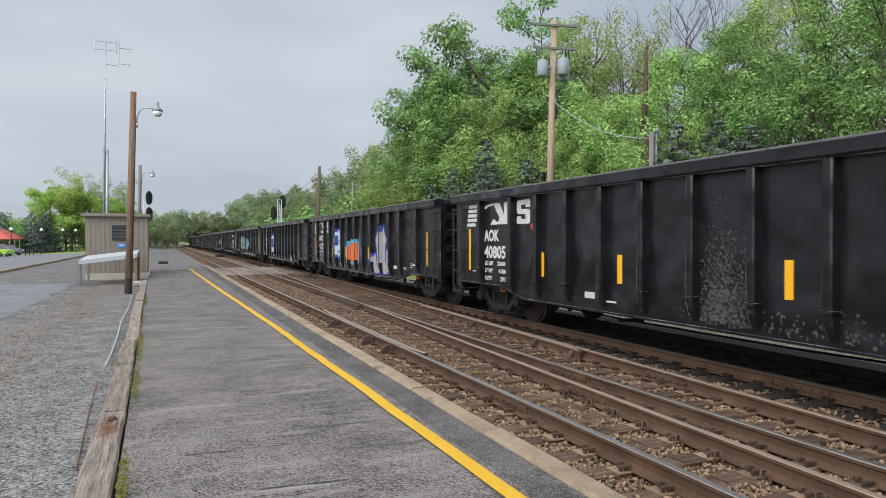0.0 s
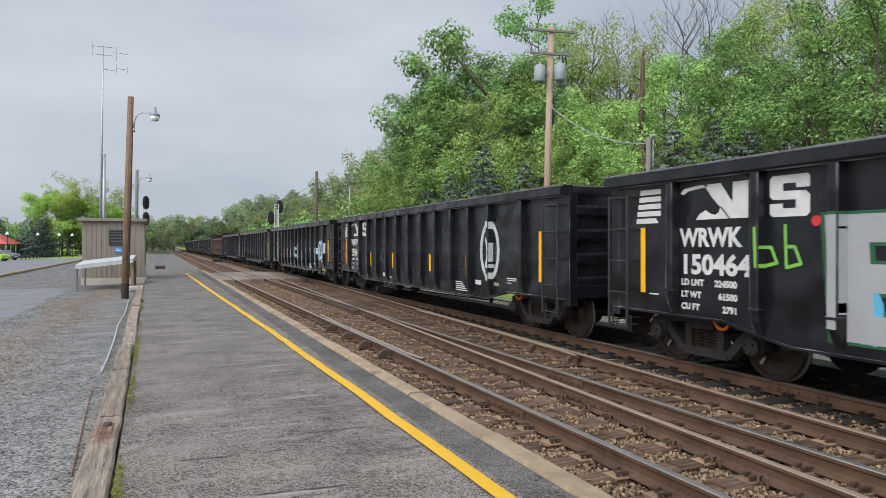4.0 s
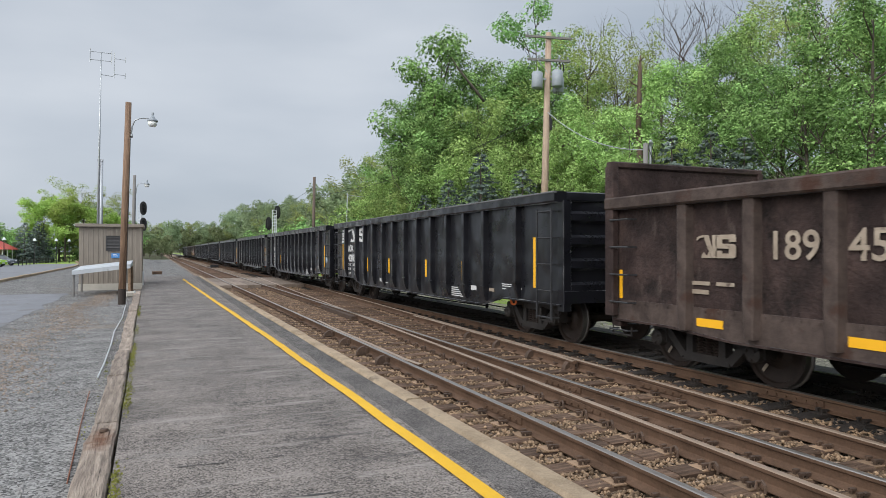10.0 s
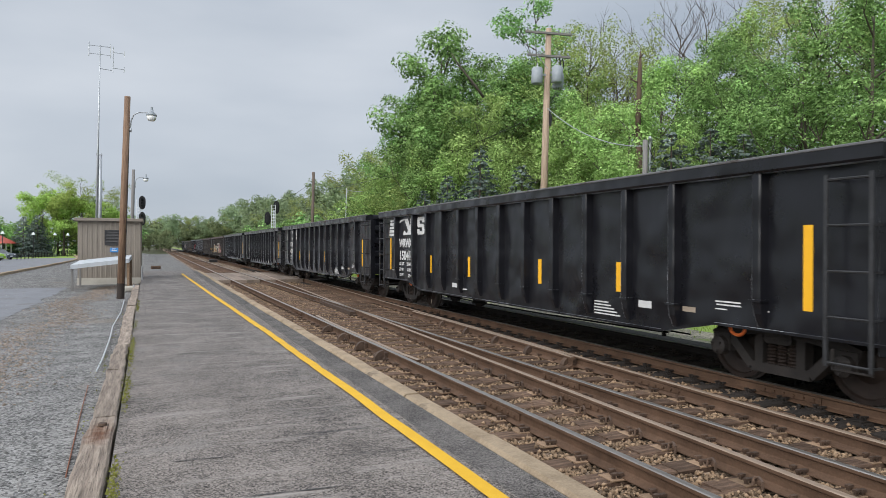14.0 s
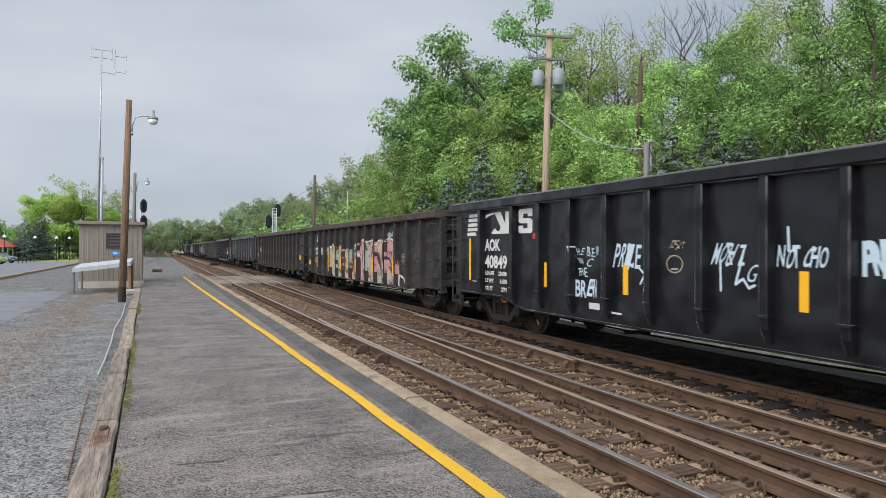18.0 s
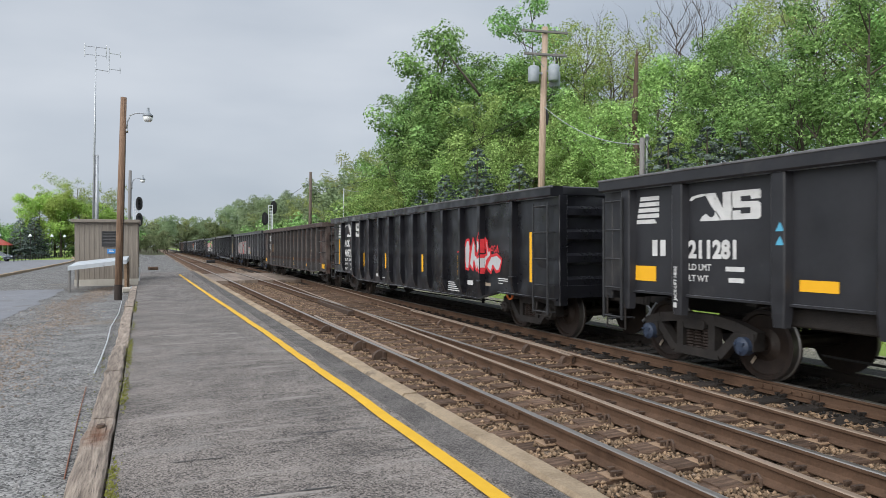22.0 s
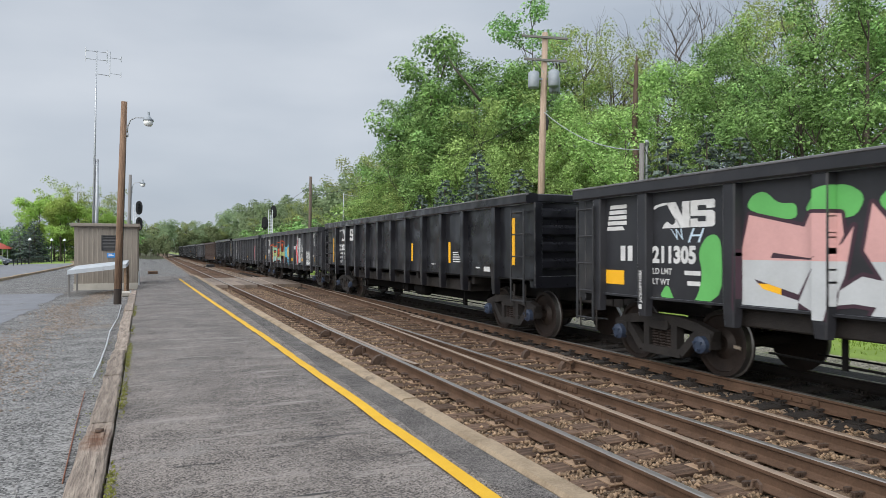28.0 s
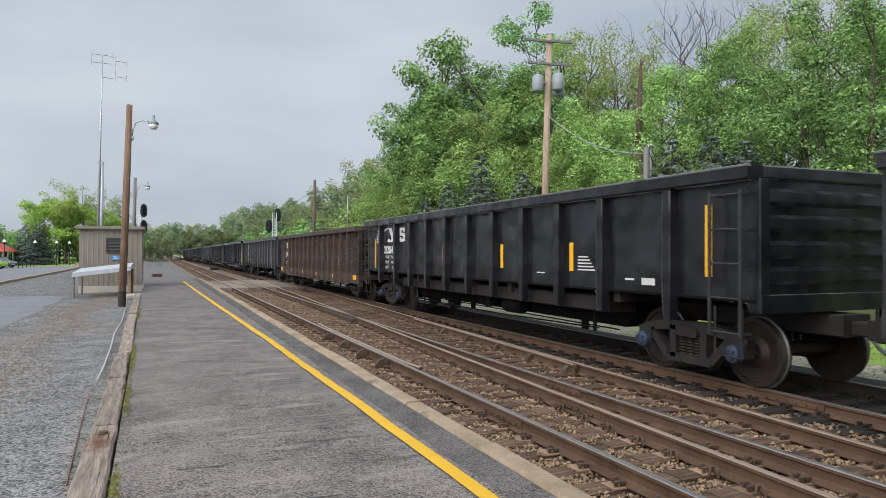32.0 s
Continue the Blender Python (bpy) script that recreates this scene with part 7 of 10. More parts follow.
def build_car(index, kind, mat, label, number="", mark="", caps=TRUCK_IRON, logo=True, extra=None):
    k = KINDS[kind]
    key = (kind, mat.name)
    chord = {"weathered_tan_car_paint": BROWN_POST, "dusty_black_car_paint": BROWN_POST}.get(mat.name)
    post = {"rust_brown_car_paint": BROWN_POST, "weathered_tan_car_paint": CAR_POST, "dusty_black_car_paint": DUSTY_POST}.get(mat.name, mat)
    L = k["L"]
    h = L / 2
    car = thing("gondola_car", label, "railway car", group="cars of the train")
    sets = []
    reach = 1.5 if kind == "smooth" else 1.6
    for y in (h - reach, -h + reach):
        sets += build_truck(car, y, caps, 0 if y > 0 else 180)
    for turn in (0, 180):
        part("side_plate", shared(("side", key), lambda: side_mesh(k, mat)), None, car, at=pose(0, 0, 0, 0, 0, turn))
    part("floor", shared(("floor", key), lambda: floor_mesh(k, mat)), None, car)
    part("underframe", shared(("sill", key), lambda: sill_mesh(k, TRUCK_IRON)), None, car)
    # belly and side sill take the colour with the underside's shade painted in
    if kind == "smooth":
        part("belly_tub", shared(("tub", key), lambda: tub_mesh(k, UNDER_SHADE)), None, car, "black belly hung between the trucks")
    part("side_sill", shared(("flange", key), lambda: bottom_flange_mesh(k, UNDER_SHADE if kind == "smooth" else mat)), None, car)
    for turn in (0, 180):
        side = pose(0, 0, 0, 0, 0, turn)
        top = part("top_chord", shared(("chord", key), lambda: chord_mesh(k, chord or post)), None, car, at=side)
        if kind in ("deep", "ribbed", "smooth"):
            part("chord_edge", shared(("chord_edge", kind), lambda: chord_edge_mesh(k)), None, top, "worn pale edge of the chord")
        part("end_chord", shared(("end_chord", key), lambda: end_chord_mesh(k, chord or post)), None, car, at=side)
    deep = kind == "deep"
    for i, u in enumerate(k["ribs"]):
        near_end = u < k["belly"][0] + 0.1 or u > L - k["belly"][0] - 0.1
        z_low = (k["z_end"] + 0.02 if near_end else k["foot"]) if deep else (k["foot"] if kind in ("ribbed", "smooth") else k["foot"] + 0.02)
        rib = shared(("rib", key, z_low), lambda: rib_mesh(k, post, z_low, deep))
        part("side_post", rib, None, car, at=pose(0, h - u, 0))
        part("side_post", rib, None, car, at=pose(0, h - u, 0, 0, 0, 180))
    for turn in (0, 180):
        wall = part("end_wall", shared(("end", key), lambda: end_mesh(k, mat)), None, car, at=pose(0, 0, 0, 0, 0, turn))
        for i in range(4):
            part("end_rib", shared(("end_rib", key), lambda: end_rib_mesh(k, mat)), None, wall, at=pose(0, 0, k["z_end"] + 0.18 + i * (k["top"] - k["z_end"] - 0.45) / 3.7))
        for side in (-1, 1):
            part("corner_post", shared(("corner_post", side, key), lambda: corner_post_mesh(k, mat, side)), None, wall)
        part("end_sill", shared(("end_sill", key), lambda: end_sill_mesh(k, mat)), None, wall)
        part("ladder", shared(("ladder", key), lambda: ladder_mesh(k, mat)), None, car, at=pose(0, 0, 0, 0, 0, turn))
        part("end_ladder", shared(("end_ladder", key), lambda: end_ladder_mesh(k, mat)), None, car, at=pose(0, 0, 0, 0, 0, turn))
        part("stirrup_step", shared(("step", kind), lambda: step_mesh(k)), None, car, at=pose(0, 0, 0, 0, 0, turn))
        part("coupler", shared("coupler", coupler_mesh), None, car, at=pose(0, 0, 0, 0, 0, turn) @ pose(0, h + 0.15, 0))
        part("brake_hose", shared("hose", hose_mesh), None, car, at=pose(0, 0, 0, 0, 0, turn) @ pose(0, h, 0))
    if kind in ("old", "tan", "mill"):
        part("lower_side_band", shared(("band", key), lambda: band_mesh(k, post)), None, car, "riveted lower band of the side")
    mirror = shared(("ladder_front", key), lambda: ladder_front_mesh(k, mat))
    part("ladder", mirror, None, car)
    part("stirrup_step", shared(("step_front", kind), lambda: step_front_mesh(k)), None, car)
    part("brake_gear", shared("brake_gear", brake_gear_mesh), None, car)
    dress(car, k, kind, number, mark, logo)
    if extra:
        extra(car, k)
    CARS.append((car, index, L, sets))
    return car


def flip_y(me, name):
    out = me.copy()
    n = len(out.vertices)
    co = np.empty(3 * n, dtype=np.float32)
    out.vertices.foreach_get("co", co)
    co[1::3] *= -1
    out.vertices.foreach_set("co", co)
    out.flip_normals()
    out.update()
    return out


def ladder_front_mesh(k, mat):
    return flip_y(ladder_mesh(k, mat, 0.50), "ladder")


def step_front_mesh(k):
    return flip_y(step_mesh(k), "stirrup_step")


def dress(car, k, kind, number, mark, logo):
    """Reflectors, lettering and data panels of a car."""
    L = k["L"]
    def stripe(u, z, w, hgt):
        part("reflector", shared(("stripe", w, hgt), lambda: slab("reflector", 0, w, 0, hgt, STRIPE)), None, car, "yellow reflective strip", at=on_side(u, z, k))
    if kind == "deep":
        stripe(0.66, 1.05, 0.10, 0.96)
        stripe(L - 1.00, 1.05, 0.12, 0.96)
        for u in (3.95, 6.32, 9.47, 11.84):
            stripe(u, 1.06, 0.12, 0.46)
        if logo:
            part("logo", shared("deep_stripes", lambda: flat("logo", stripes_polys(), LETTER)), None, car, "plain white slanted bars", at=on_side(0.55, 2.07, k))
            part("logo", shared("deep_n", lambda: flat("logo", n_polys(1.18, 0.46), LETTER)), None, car, "white block shape", at=on_side(1.50, 2.09, k))
            part("logo", shared("deep_s", lambda: flat("logo", s_polys(0.54, 0.48), LETTER)), None, car, "white block shape", at=on_side(3.0, 2.08, k))
            d = Shape()
            d.tube([(0, 0, 0), (0, 0, 0.003)], 0.06, 14)
            part("red_dot", shared("red_dot", lambda d=d: d.mesh("red_dot", P_RED)), None, car, at=on_side(3.62, 2.02, k))
        words_on(car, mark, 0.335, 1.50, 1.74, k, LETTER, 0.013, squeeze=0.95)
        words_on(car, number, 0.36, 1.50, 1.37, k, LETTER, 0.013, squeeze=1.13)
        for row, words in enumerate((("LD LMT", "224500"), ("LT WT", "61500"), ("CU FT", "2791"))):
            words_on(car, words[0], 0.115, 1.52, 1.21 - 0.165 * row, k, LETTER, 0.006, squeeze=1.08)
            words_on(car, words[1], 0.115, 2.13 + 0.068 * (6 - len(words[1])), 1.21 - 0.165 * row, k, LETTER, 0.006, squeeze=1.08)
        tagged(part("data_panel", shared("deep_data", lambda: flat("data_panel", bars_polys([(11.26, 0.67 + 0.048 * i, 0.68 - 0.075 * i, 0.022) for i in range(5)] + [(13.9, 1.055, 0.42, 0.02), (13.92, 1.015, 0.40, 0.018), (13.9, 0.96, 0.2, 0.016), (14.55, 1.03, 0.17, 0.016), (14.57, 0.99, 0.17, 0.016), (0.85, 0.98 + 0.05, 0.2, 0.02)]), LETTER)), None, car, "rows of illegible small white print", at=on_side(0, 0, k)), kind="stuff")
        for u in (2.09, 14.11):
            part("pull_ring", shared("pull_ring", ring_mesh), None, car, "orange-painted pull ring by the truck", at=pose(0, L / 2 - u, 0))
        placard = shared("placard", lambda: slab("placard", 0, 0.29, 0, 0.105, LETTER))
        part("placard", placard, None, car, "small white placard", at=on_side(12.38, 0.86, k))
        part("placard", placard, None, car, "small white placard", at=on_side(5.42, 0.77, k))
        part("placard", shared("dim_placard", lambda: slab("placard", 0, 0.24, 0, 0.07, LETTER_DIM)), None, car, "small grey placard", at=on_side(13.31, 0.88, k))
        part("corner_mark", shared("corner_mark", lambda: flat("corner_mark", [[(0, 0), (0.34, 0), (0.34, 0.03), (0, 0.03)], [(0, 0.03), (0.03, 0.03), (0.03, 0.16), (0, 0.16)]], LETTER)), None, car, at=on_side(5.95, 0.74, k))
    elif kind in ("ribbed", "smooth"):
        tall = mark == "tall"
        if tall:
            stripe(0.75, 1.30, 0.10, 0.95)
            part("reflector", shared(("stripe", 0.12, 0.95), lambda: slab("reflector", 0, 0.12, 0, 0.95, STRIPE)), None, car, "yellow reflective strip", at=on_side(L - 0.84, 1.46, k))
            for u in (3.98, 6.53, 9.71, 12.32):
                stripe(u, 1.46, 0.12, 0.50)
        else:
            for u in (3.53, 6.29, 9.46, 12.17):
                stripe(u, 1.23, 0.48, 0.13)
            stripe(0.67, 1.23, 0.48, 0.22)
            stripe(15.08, 1.25, 0.42, 0.22)
        if kind == "smooth":
            part("logo", shared("rib_stripes", lambda: flat("logo", [[(a * 0.9, b * 0.8) for a, b in p] for p in stripes_polys()], LETTER)), None, car, "plain white slanted bars", at=on_side(0.95, 2.12, k))
            part("logo", shared("smooth_n", lambda: flat("logo", n_polys(1.15, 0.44), LETTER)), None, car, "white block shape", at=on_side(1.74, 2.12, k))
            part("logo", shared("smooth_s", lambda: flat("logo", s_polys(0.46, 0.42), LETTER)), None, car, "white block shape", at=on_side(3.22, 2.12, k))
        elif logo:
            part("logo", shared("rib_stripes", lambda: flat("logo", [[(a * 0.9, b * 0.8) for a, b in p] for p in stripes_polys()], LETTER)), None, car, "plain white slanted bars", at=on_side(0.72, 2.07, k))
            part("logo", shared("rib_n", lambda: flat("logo", n_polys(0.74, 0.36) , LETTER)), None, car, "white block shape", at=on_side(1.82, 2.07, k))
            part("logo", shared("rib_s", lambda: flat("logo", s_polys(0.46, 0.36), LETTER)), None, car, "white block shape", at=on_side(2.54, 2.07, k))
        part("reporting_mark", shared("rib_mark", lambda: flat("reporting_mark", bars_polys([(1.07, 1.60, 0.11, 0.23), (1.24, 1.60, 0.11, 0.23)]), LETTER)), None, car, "plain white bars", at=on_side(0, 0, k))
        words_on(car, number, 0.315, 1.74 if tall else 1.80, 1.78 if tall else 1.59, k, LETTER, 0.015, squeeze=0.92)
        if tall:
            for row, words in enumerate((("LD LMT", "231500"), ("LT WT", "54500"), ("CU FT", "2796"))):
                words_on(car, words[0], 0.115, 1.86, 1.62 - 0.16 * row, k, LETTER, 0.005)
                words_on(car, words[1], 0.115, 2.38 + 0.066 * (6 - len(words[1])), 1.62 - 0.16 * row, k, LETTER, 0.005)
        else:
            words_on(car, "LD LMT", 0.12, 1.80, 1.42, k, LETTER, 0.002)
            words_on(car, "LT WT", 0.12, 1.80, 1.27, k, LETTER, 0.002)
        if not tall:
            words_on(car, "G12", 0.17, 15.16, 1.50, k, LETTER, 0.004)
            for u in (-12.94, 0):
                part("lift_mark", shared("lift_mark", lambda: flat("lift_mark", bars_polys([(14.57, 0.90, 0.065, 0.07)]) + [[(14.635 - y * 0.078, 1.0 + x * 0.066) for x, y in p] for p in text_polys("JACK-LIFT HERE", 0.03)], LETTER)), None, car, "small white words painted up the post", at=on_side(u, 0, k, 0.006, k["face"]))
        if tall:
            tagged(part("data_panel", shared("smooth_data", lambda: flat("data_panel", bars_polys([(12.58, 1.48 + 0.055 * i, 0.50 - 0.05 * i, 0.024) for i in range(5)] + [(11.2, 1.40, 0.30, 0.02), (13.86, 1.36, 0.22, 0.03)]), LETTER)), None, car, "rows of illegible small white print", at=on_side(0, 0, k)), kind="stuff")
        else:
            tagged(part("data_panel", shared("rib_data", lambda: flat("data_panel", bars_polys([(7.62, 1.42 + 0.05 * i, 0.26 - 0.03 * i, 0.022) for i in range(3)] + [(14.62, 1.52, 0.38, 0.03), (14.62, 1.46, 0.38, 0.03), (10.95, 1.38, 0.32, 0.02), (2.45, 1.42, 0.3, 0.06), (2.5, 1.28, 0.24, 0.06)]), LETTER)), None, car, "rows of illegible small white print", at=on_side(0, 0, k)), kind="stuff")
        part("placard", shared("placard", lambda: slab("placard", 0, 0.34, 0, 0.14, LETTER)), None, car, "small white placard", at=on_side(14.26, 1.30, k))
    else:
        def print_on(words, size, u, z, fade):
            words_on(car, words, size, u, z, k, LETTER_DIM if fade else LETTER, 0.007)
        fade = kind == "mill"
        paint_mat = LETTER_DIM if fade else LETTER
        if kind == "old" and number == "200 962":
            for u in (2.73, 4.814, 6.898, 8.982, 11.066, 13.15):
                part("reflector", shared(("stripe", 0.12, 0.46), lambda: slab("reflector", 0, 0.12, 0, 0.46, STRIPE)), None, car, "yellow reflective strip", at=on_side(u - 0.06, 0.97, k, 0.032, k["face"]))
            stripe(0.32, 1.05, 0.44, 0.21)
        elif kind == "mill":
            stripe(0.05, 1.02, 0.16, 0.44)
            for u in (1.80, 3.97, 6.10, 8.42, 10.67, 12.87):
                part("reflector", shared(("stripe", 0.46, 0.11), lambda: slab("reflector", 0, 0.46, 0, 0.11, STRIPE)), None, car, "yellow reflective strip", at=on_side(u, 0.75, k, 0.02))
            stripe(L - 0.62, 1.32, 0.14, 0.56)
        else:
            for u in (3.06 if kind == "old" else 3.24, 6.36, 8.40 if kind == "old" else 9.46, 12.52):
                part("reflector", shared(("stripe", 0.48, 0.12), lambda: slab("reflector", 0, 0.48, 0, 0.12, STRIPE)), None, car, "yellow reflective strip", at=on_side(u, 0.81, k, 0.02))
            part("reflector", shared(("stripe", 0.48, 0.22), lambda: slab("reflector", 0, 0.48, 0, 0.22, STRIPE)), None, car, "yellow reflective strip", at=on_side(0.12, 1.22 if kind == "old" else 0.80, k, 0.02))
            part("reflector", shared(("stripe", 0.48, 0.22), lambda: slab("reflector", 0, 0.48, 0, 0.22, STRIPE)), None, car, "yellow reflective strip", at=on_side(L - (0.98 if kind == "old" else 0.72), 1.22 if kind == "old" else 0.80, k, 0.02))
        if kind == "mill":
            print_on("189", 0.47, 2.95, 1.66, True)
            print_on("456", 0.47, 3.98, 1.66, True)
            block = [(1.80, 1.66, 0.36), (2.14, 1.66, 0.34)]
        elif number == "200 962":
            print_on("200", 0.44, 1.80, 1.52, False)
            print_on("962", 0.44, 2.88, 1.52, False)
            block = [(1.98, 2.08, 0.26), (2.25, 2.08, 0.24)]
        else:
            words_on(car, number, 0.42, 1.62 if kind == "tan" else 1.22, 1.57, k, LETTER, 0.008, squeeze=0.78)
            block = [(1.84, 2.07, 0.28), (2.15, 2.07, 0.26)]
        for i, (u, z, w) in enumerate(block):
            part("reporting_mark", flat("reporting_mark", n_polys(w, 0.30) if i == 0 else s_polys(w, 0.30), paint_mat), None, car, "white block shape", at=on_side(u, z, k, 0.026))
        tagged(part("data_panel", shared(("old_data", kind), lambda: flat("data_panel", bars_polys([(1.7, 1.30, 0.34, 0.05), (2.15, 1.30, 0.3, 0.05), (1.72, 1.18, 0.3, 0.06), (13.60, 1.60, 0.30, 0.014), (13.60, 1.32, 0.30, 0.014), (13.60, 1.335, 0.014, 0.265), (13.886, 1.335, 0.014, 0.265), (13.64, 1.49, 0.09, 0.07), (13.77, 1.49, 0.08, 0.07), (13.64, 1.38, 0.22, 0.02), (13.64, 1.43, 0.22, 0.02), (13.95, 1.52, 0.12, 0.014), (14.15, 1.52, 0.14, 0.014)]), LETTER_DIM)), None, car, "rows of illegible faded print", at=on_side(0, 0, k, 0.022)), kind="stuff")
        if number == "200879":
            part("chalk_arrow", flat("chalk_arrow", [[(8.37, 1.95), (8.40, 1.95), (8.40, 2.28), (8.37, 2.28)], [(8.385, 1.89), (8.48, 2.02), (8.40, 1.98)], [(8.385, 1.89), (8.37, 1.98), (8.29, 2.02)]], LETTER_DIM), None, car, at=on_side(0, 0, k))
            part("placard", shared("placard", lambda: slab("placard", 0, 0.29, 0, 0.105, LETTER)), None, car, "small white placard", at=on_side(9.45, 0.76, k, 0.02))


# ---- paint on the cars ----
import mathutils.geometry


def cut(poly, axis, at, keep_more):
    """Keeps the part of a polygon beyond, or before, a line."""
    out = []
    for i, p in enumerate(poly):
        q = poly[(i + 1) % len(poly)]
        a, b = (p[axis] >= at) == keep_more, (q[axis] >= at) == keep_more
        if a:
            out.append(p)
        if a != b and p[axis] != q[axis]:
            f = (at - p[axis]) / (q[axis] - p[axis])
            out.append((p[0] + (q[0] - p[0]) * f, p[1] + (q[1] - p[1]) * f))
    return out


def spray(car, k, polys, mat, layer=0, label="", name="graffiti", low=None):
    """Flat paint on panels and side posts; polygons of (u, z), u from the far end."""
    if k.get("du"):
        polys = [[(u + k["du"], z) for u, z in p] for p in polys]
    s = Shape()
    h, w = k["L"] / 2, k["rib_w"] / 2 - 0.012
    lift = (0.020 if k.get("band") else 0.004) + 0.0016 * layer
    low = k["z_mid"] + 0.01 if low is None else low
    spans, edge = [], -1.0
    for r in k["ribs"]:
        spans += [(edge, r - w - 0.03, k["panel"], low), (r - w, r + w, k["face"], k["foot"] + 0.2)]
        edge = r + w + 0.03
    spans.append((edge, 99.0, k["panel"], low))
    for p in polys:
        us = [a for a, _ in p]
        for a, b, plane, zl in spans:
            if b < min(us) or a > max(us):
                continue
            q = cut(cut(cut(cut(p, 0, a, True), 0, b, False), 1, zl, True), 1, k["top"] - 0.2, False)
            if len(q) > 2:
                s.face([(-plane - lift, h - u, z) for u, z in q])
        # the near flank of each side post takes paint too
        for r in k["ribs"]:
            q = cut(cut(cut(cut(p, 0, r + w - 0.02, True), 0, r + w + 0.02, False), 1, k["foot"] + 0.36, True), 1, k["top"] - 0.2, False)
            if len(q) > 2:
                z0, z1 = min(b for _, b in q), max(b for _, b in q)
                area = abs(sum(a[0] * b[1] - b[0] * a[1] for a, b in zip(q, q[1:] + q[:1]))) / 2
                if area < 0.55 * 0.04 * (z1 - z0):
                    continue
                y0, y1, off = h - r - k["rib_w"] * 0.625, h - r - k["rib_w"] * 0.5, 0.003 + 0.0012 * layer
                s.face([(-k["panel"] - 0.012, y0 - off, z0), (-k["panel"] - 0.012, y0 - off, z1), (-k["face"] + 0.010, y1 - off, z1), (-k["face"] + 0.010, y1 - off, z0)])
    if s.f:
        return part(name, s, mat, car, label)


def stroke(pts, w):
    out = []
    for (a, b), (c, d) in zip(pts, pts[1:]):
        n = math.hypot(c - a, d - b) or 1e-6
        x, y = -(d - b) / n * w / 2, (c - a) / n * w / 2
        out.append([(a + x, b + y), (a - x, b - y), (c - x, d - y), (c + x, d + y)])
    for a, b in pts:
        out.append([(a + w / 2 * math.cos(i * math.pi / 4), b + w / 2 * math.sin(i * math.pi / 4)) for i in range(8)])
    return out


def curve(pts, n=4):
    """A smooth line through the points."""
    q = [pts[0]] + list(pts) + [pts[-1]]
    out = []
    for a, b, c, d in zip(q, q[1:], q[2:], q[3:]):
        for i in range(n):
            t = i / n
            out.append(tuple(0.5 * (2 * y + (z - x) * t + (2 * x - 5 * y + 4 * z - w) * t * t + (3 * y - x - 3 * z + w) * t ** 3) for x, y, z, w in zip(a, b, c, d)))
    return out + [pts[-1]]


def rounded(poly):
    """A closed outline with its corners rounded off."""
    out = []
    for (a, b), (c, d) in zip(poly, poly[1:] + poly[:1]):
        out += [(a * 0.78 + c * 0.22, b * 0.78 + d * 0.22), (a * 0.22 + c * 0.78, b * 0.22 + d * 0.78)]
    return out


def ring(u, z, ru, rz, w, a0=0.0, a1=6.2832, n=18):
    return stroke([(u + ru * math.cos(a0 + (a1 - a0) * i / n), z + rz * math.sin(a0 + (a1 - a0) * i / n)) for i in range(n + 1)], w)


def blob(u, z, ru, rz, seed=0, rough=0.12, n=22):
    r = random.Random(seed)
    ph = [r.uniform(0, 6.28) for _ in range(3)]
    return [(u + ru * (1 + rough * (math.sin(3 * a + ph[0]) + 0.6 * math.sin(5 * a + ph[1]) + 0.4 * math.sin(8 * a + ph[2]))) * math.cos(a),
             z + rz * (1 + rough * (math.sin(3 * a + ph[0]) + 0.6 * math.sin(5 * a + ph[1]) + 0.4 * math.sin(8 * a + ph[2]))) * math.sin(a)) for a in [2 * math.pi * i / n for i in range(n)]]


def scribble(seed, u0, u1, z0, z1, letters, w):
    """Illegible scrawl: a few bent strokes a letter."""
    r = random.Random(seed)
    out = []
    step = (u1 - u0) / letters
    for i in range(letters):
        a = u0 + i * step
        top, bot = z1 - r.uniform(0, 0.15) * (z1 - z0), z0 + r.uniform(0, 0.2) * (z1 - z0)
        mid = (top + bot) / 2
        kind = r.randrange(4)
        if kind == 0:
            out += stroke([(a, bot), (a + step * 0.15, top), (a + step * 0.5, mid), (a + step * 0.8, top), (a + step * 0.9, bot)], w)
        elif kind == 1:
            out += ring(a + step * 0.45, mid, step * 0.36, (top - bot) * 0.42, w, r.uniform(0, 2), 6.0, 10)
        elif kind == 2:
            out += stroke([(a + step * 0.1, top), (a + step * 0.15, bot), (a + step * 0.75, bot + 0.1 * (top - bot)), (a + step * 0.5, mid), (a + step * 0.2, mid)], w)
        else:
            out += stroke([(a + step * 0.1, bot), (a + step * 0.45, top), (a + step * 0.8, bot), (a + step * 0.65, mid), (a + step * 0.25, mid)], w)
    return out


def text_polys(words, fat):
    def make():
        me = text_mesh(words, 1.0, fat)
        polys = [[(me.vertices[i].co.x, me.vertices[i].co.y) for i in p.vertices] for p in me.polygons]
        bpy.data.meshes.remove(me)
        return polys
    return shared(("glyph", words, fat), make)


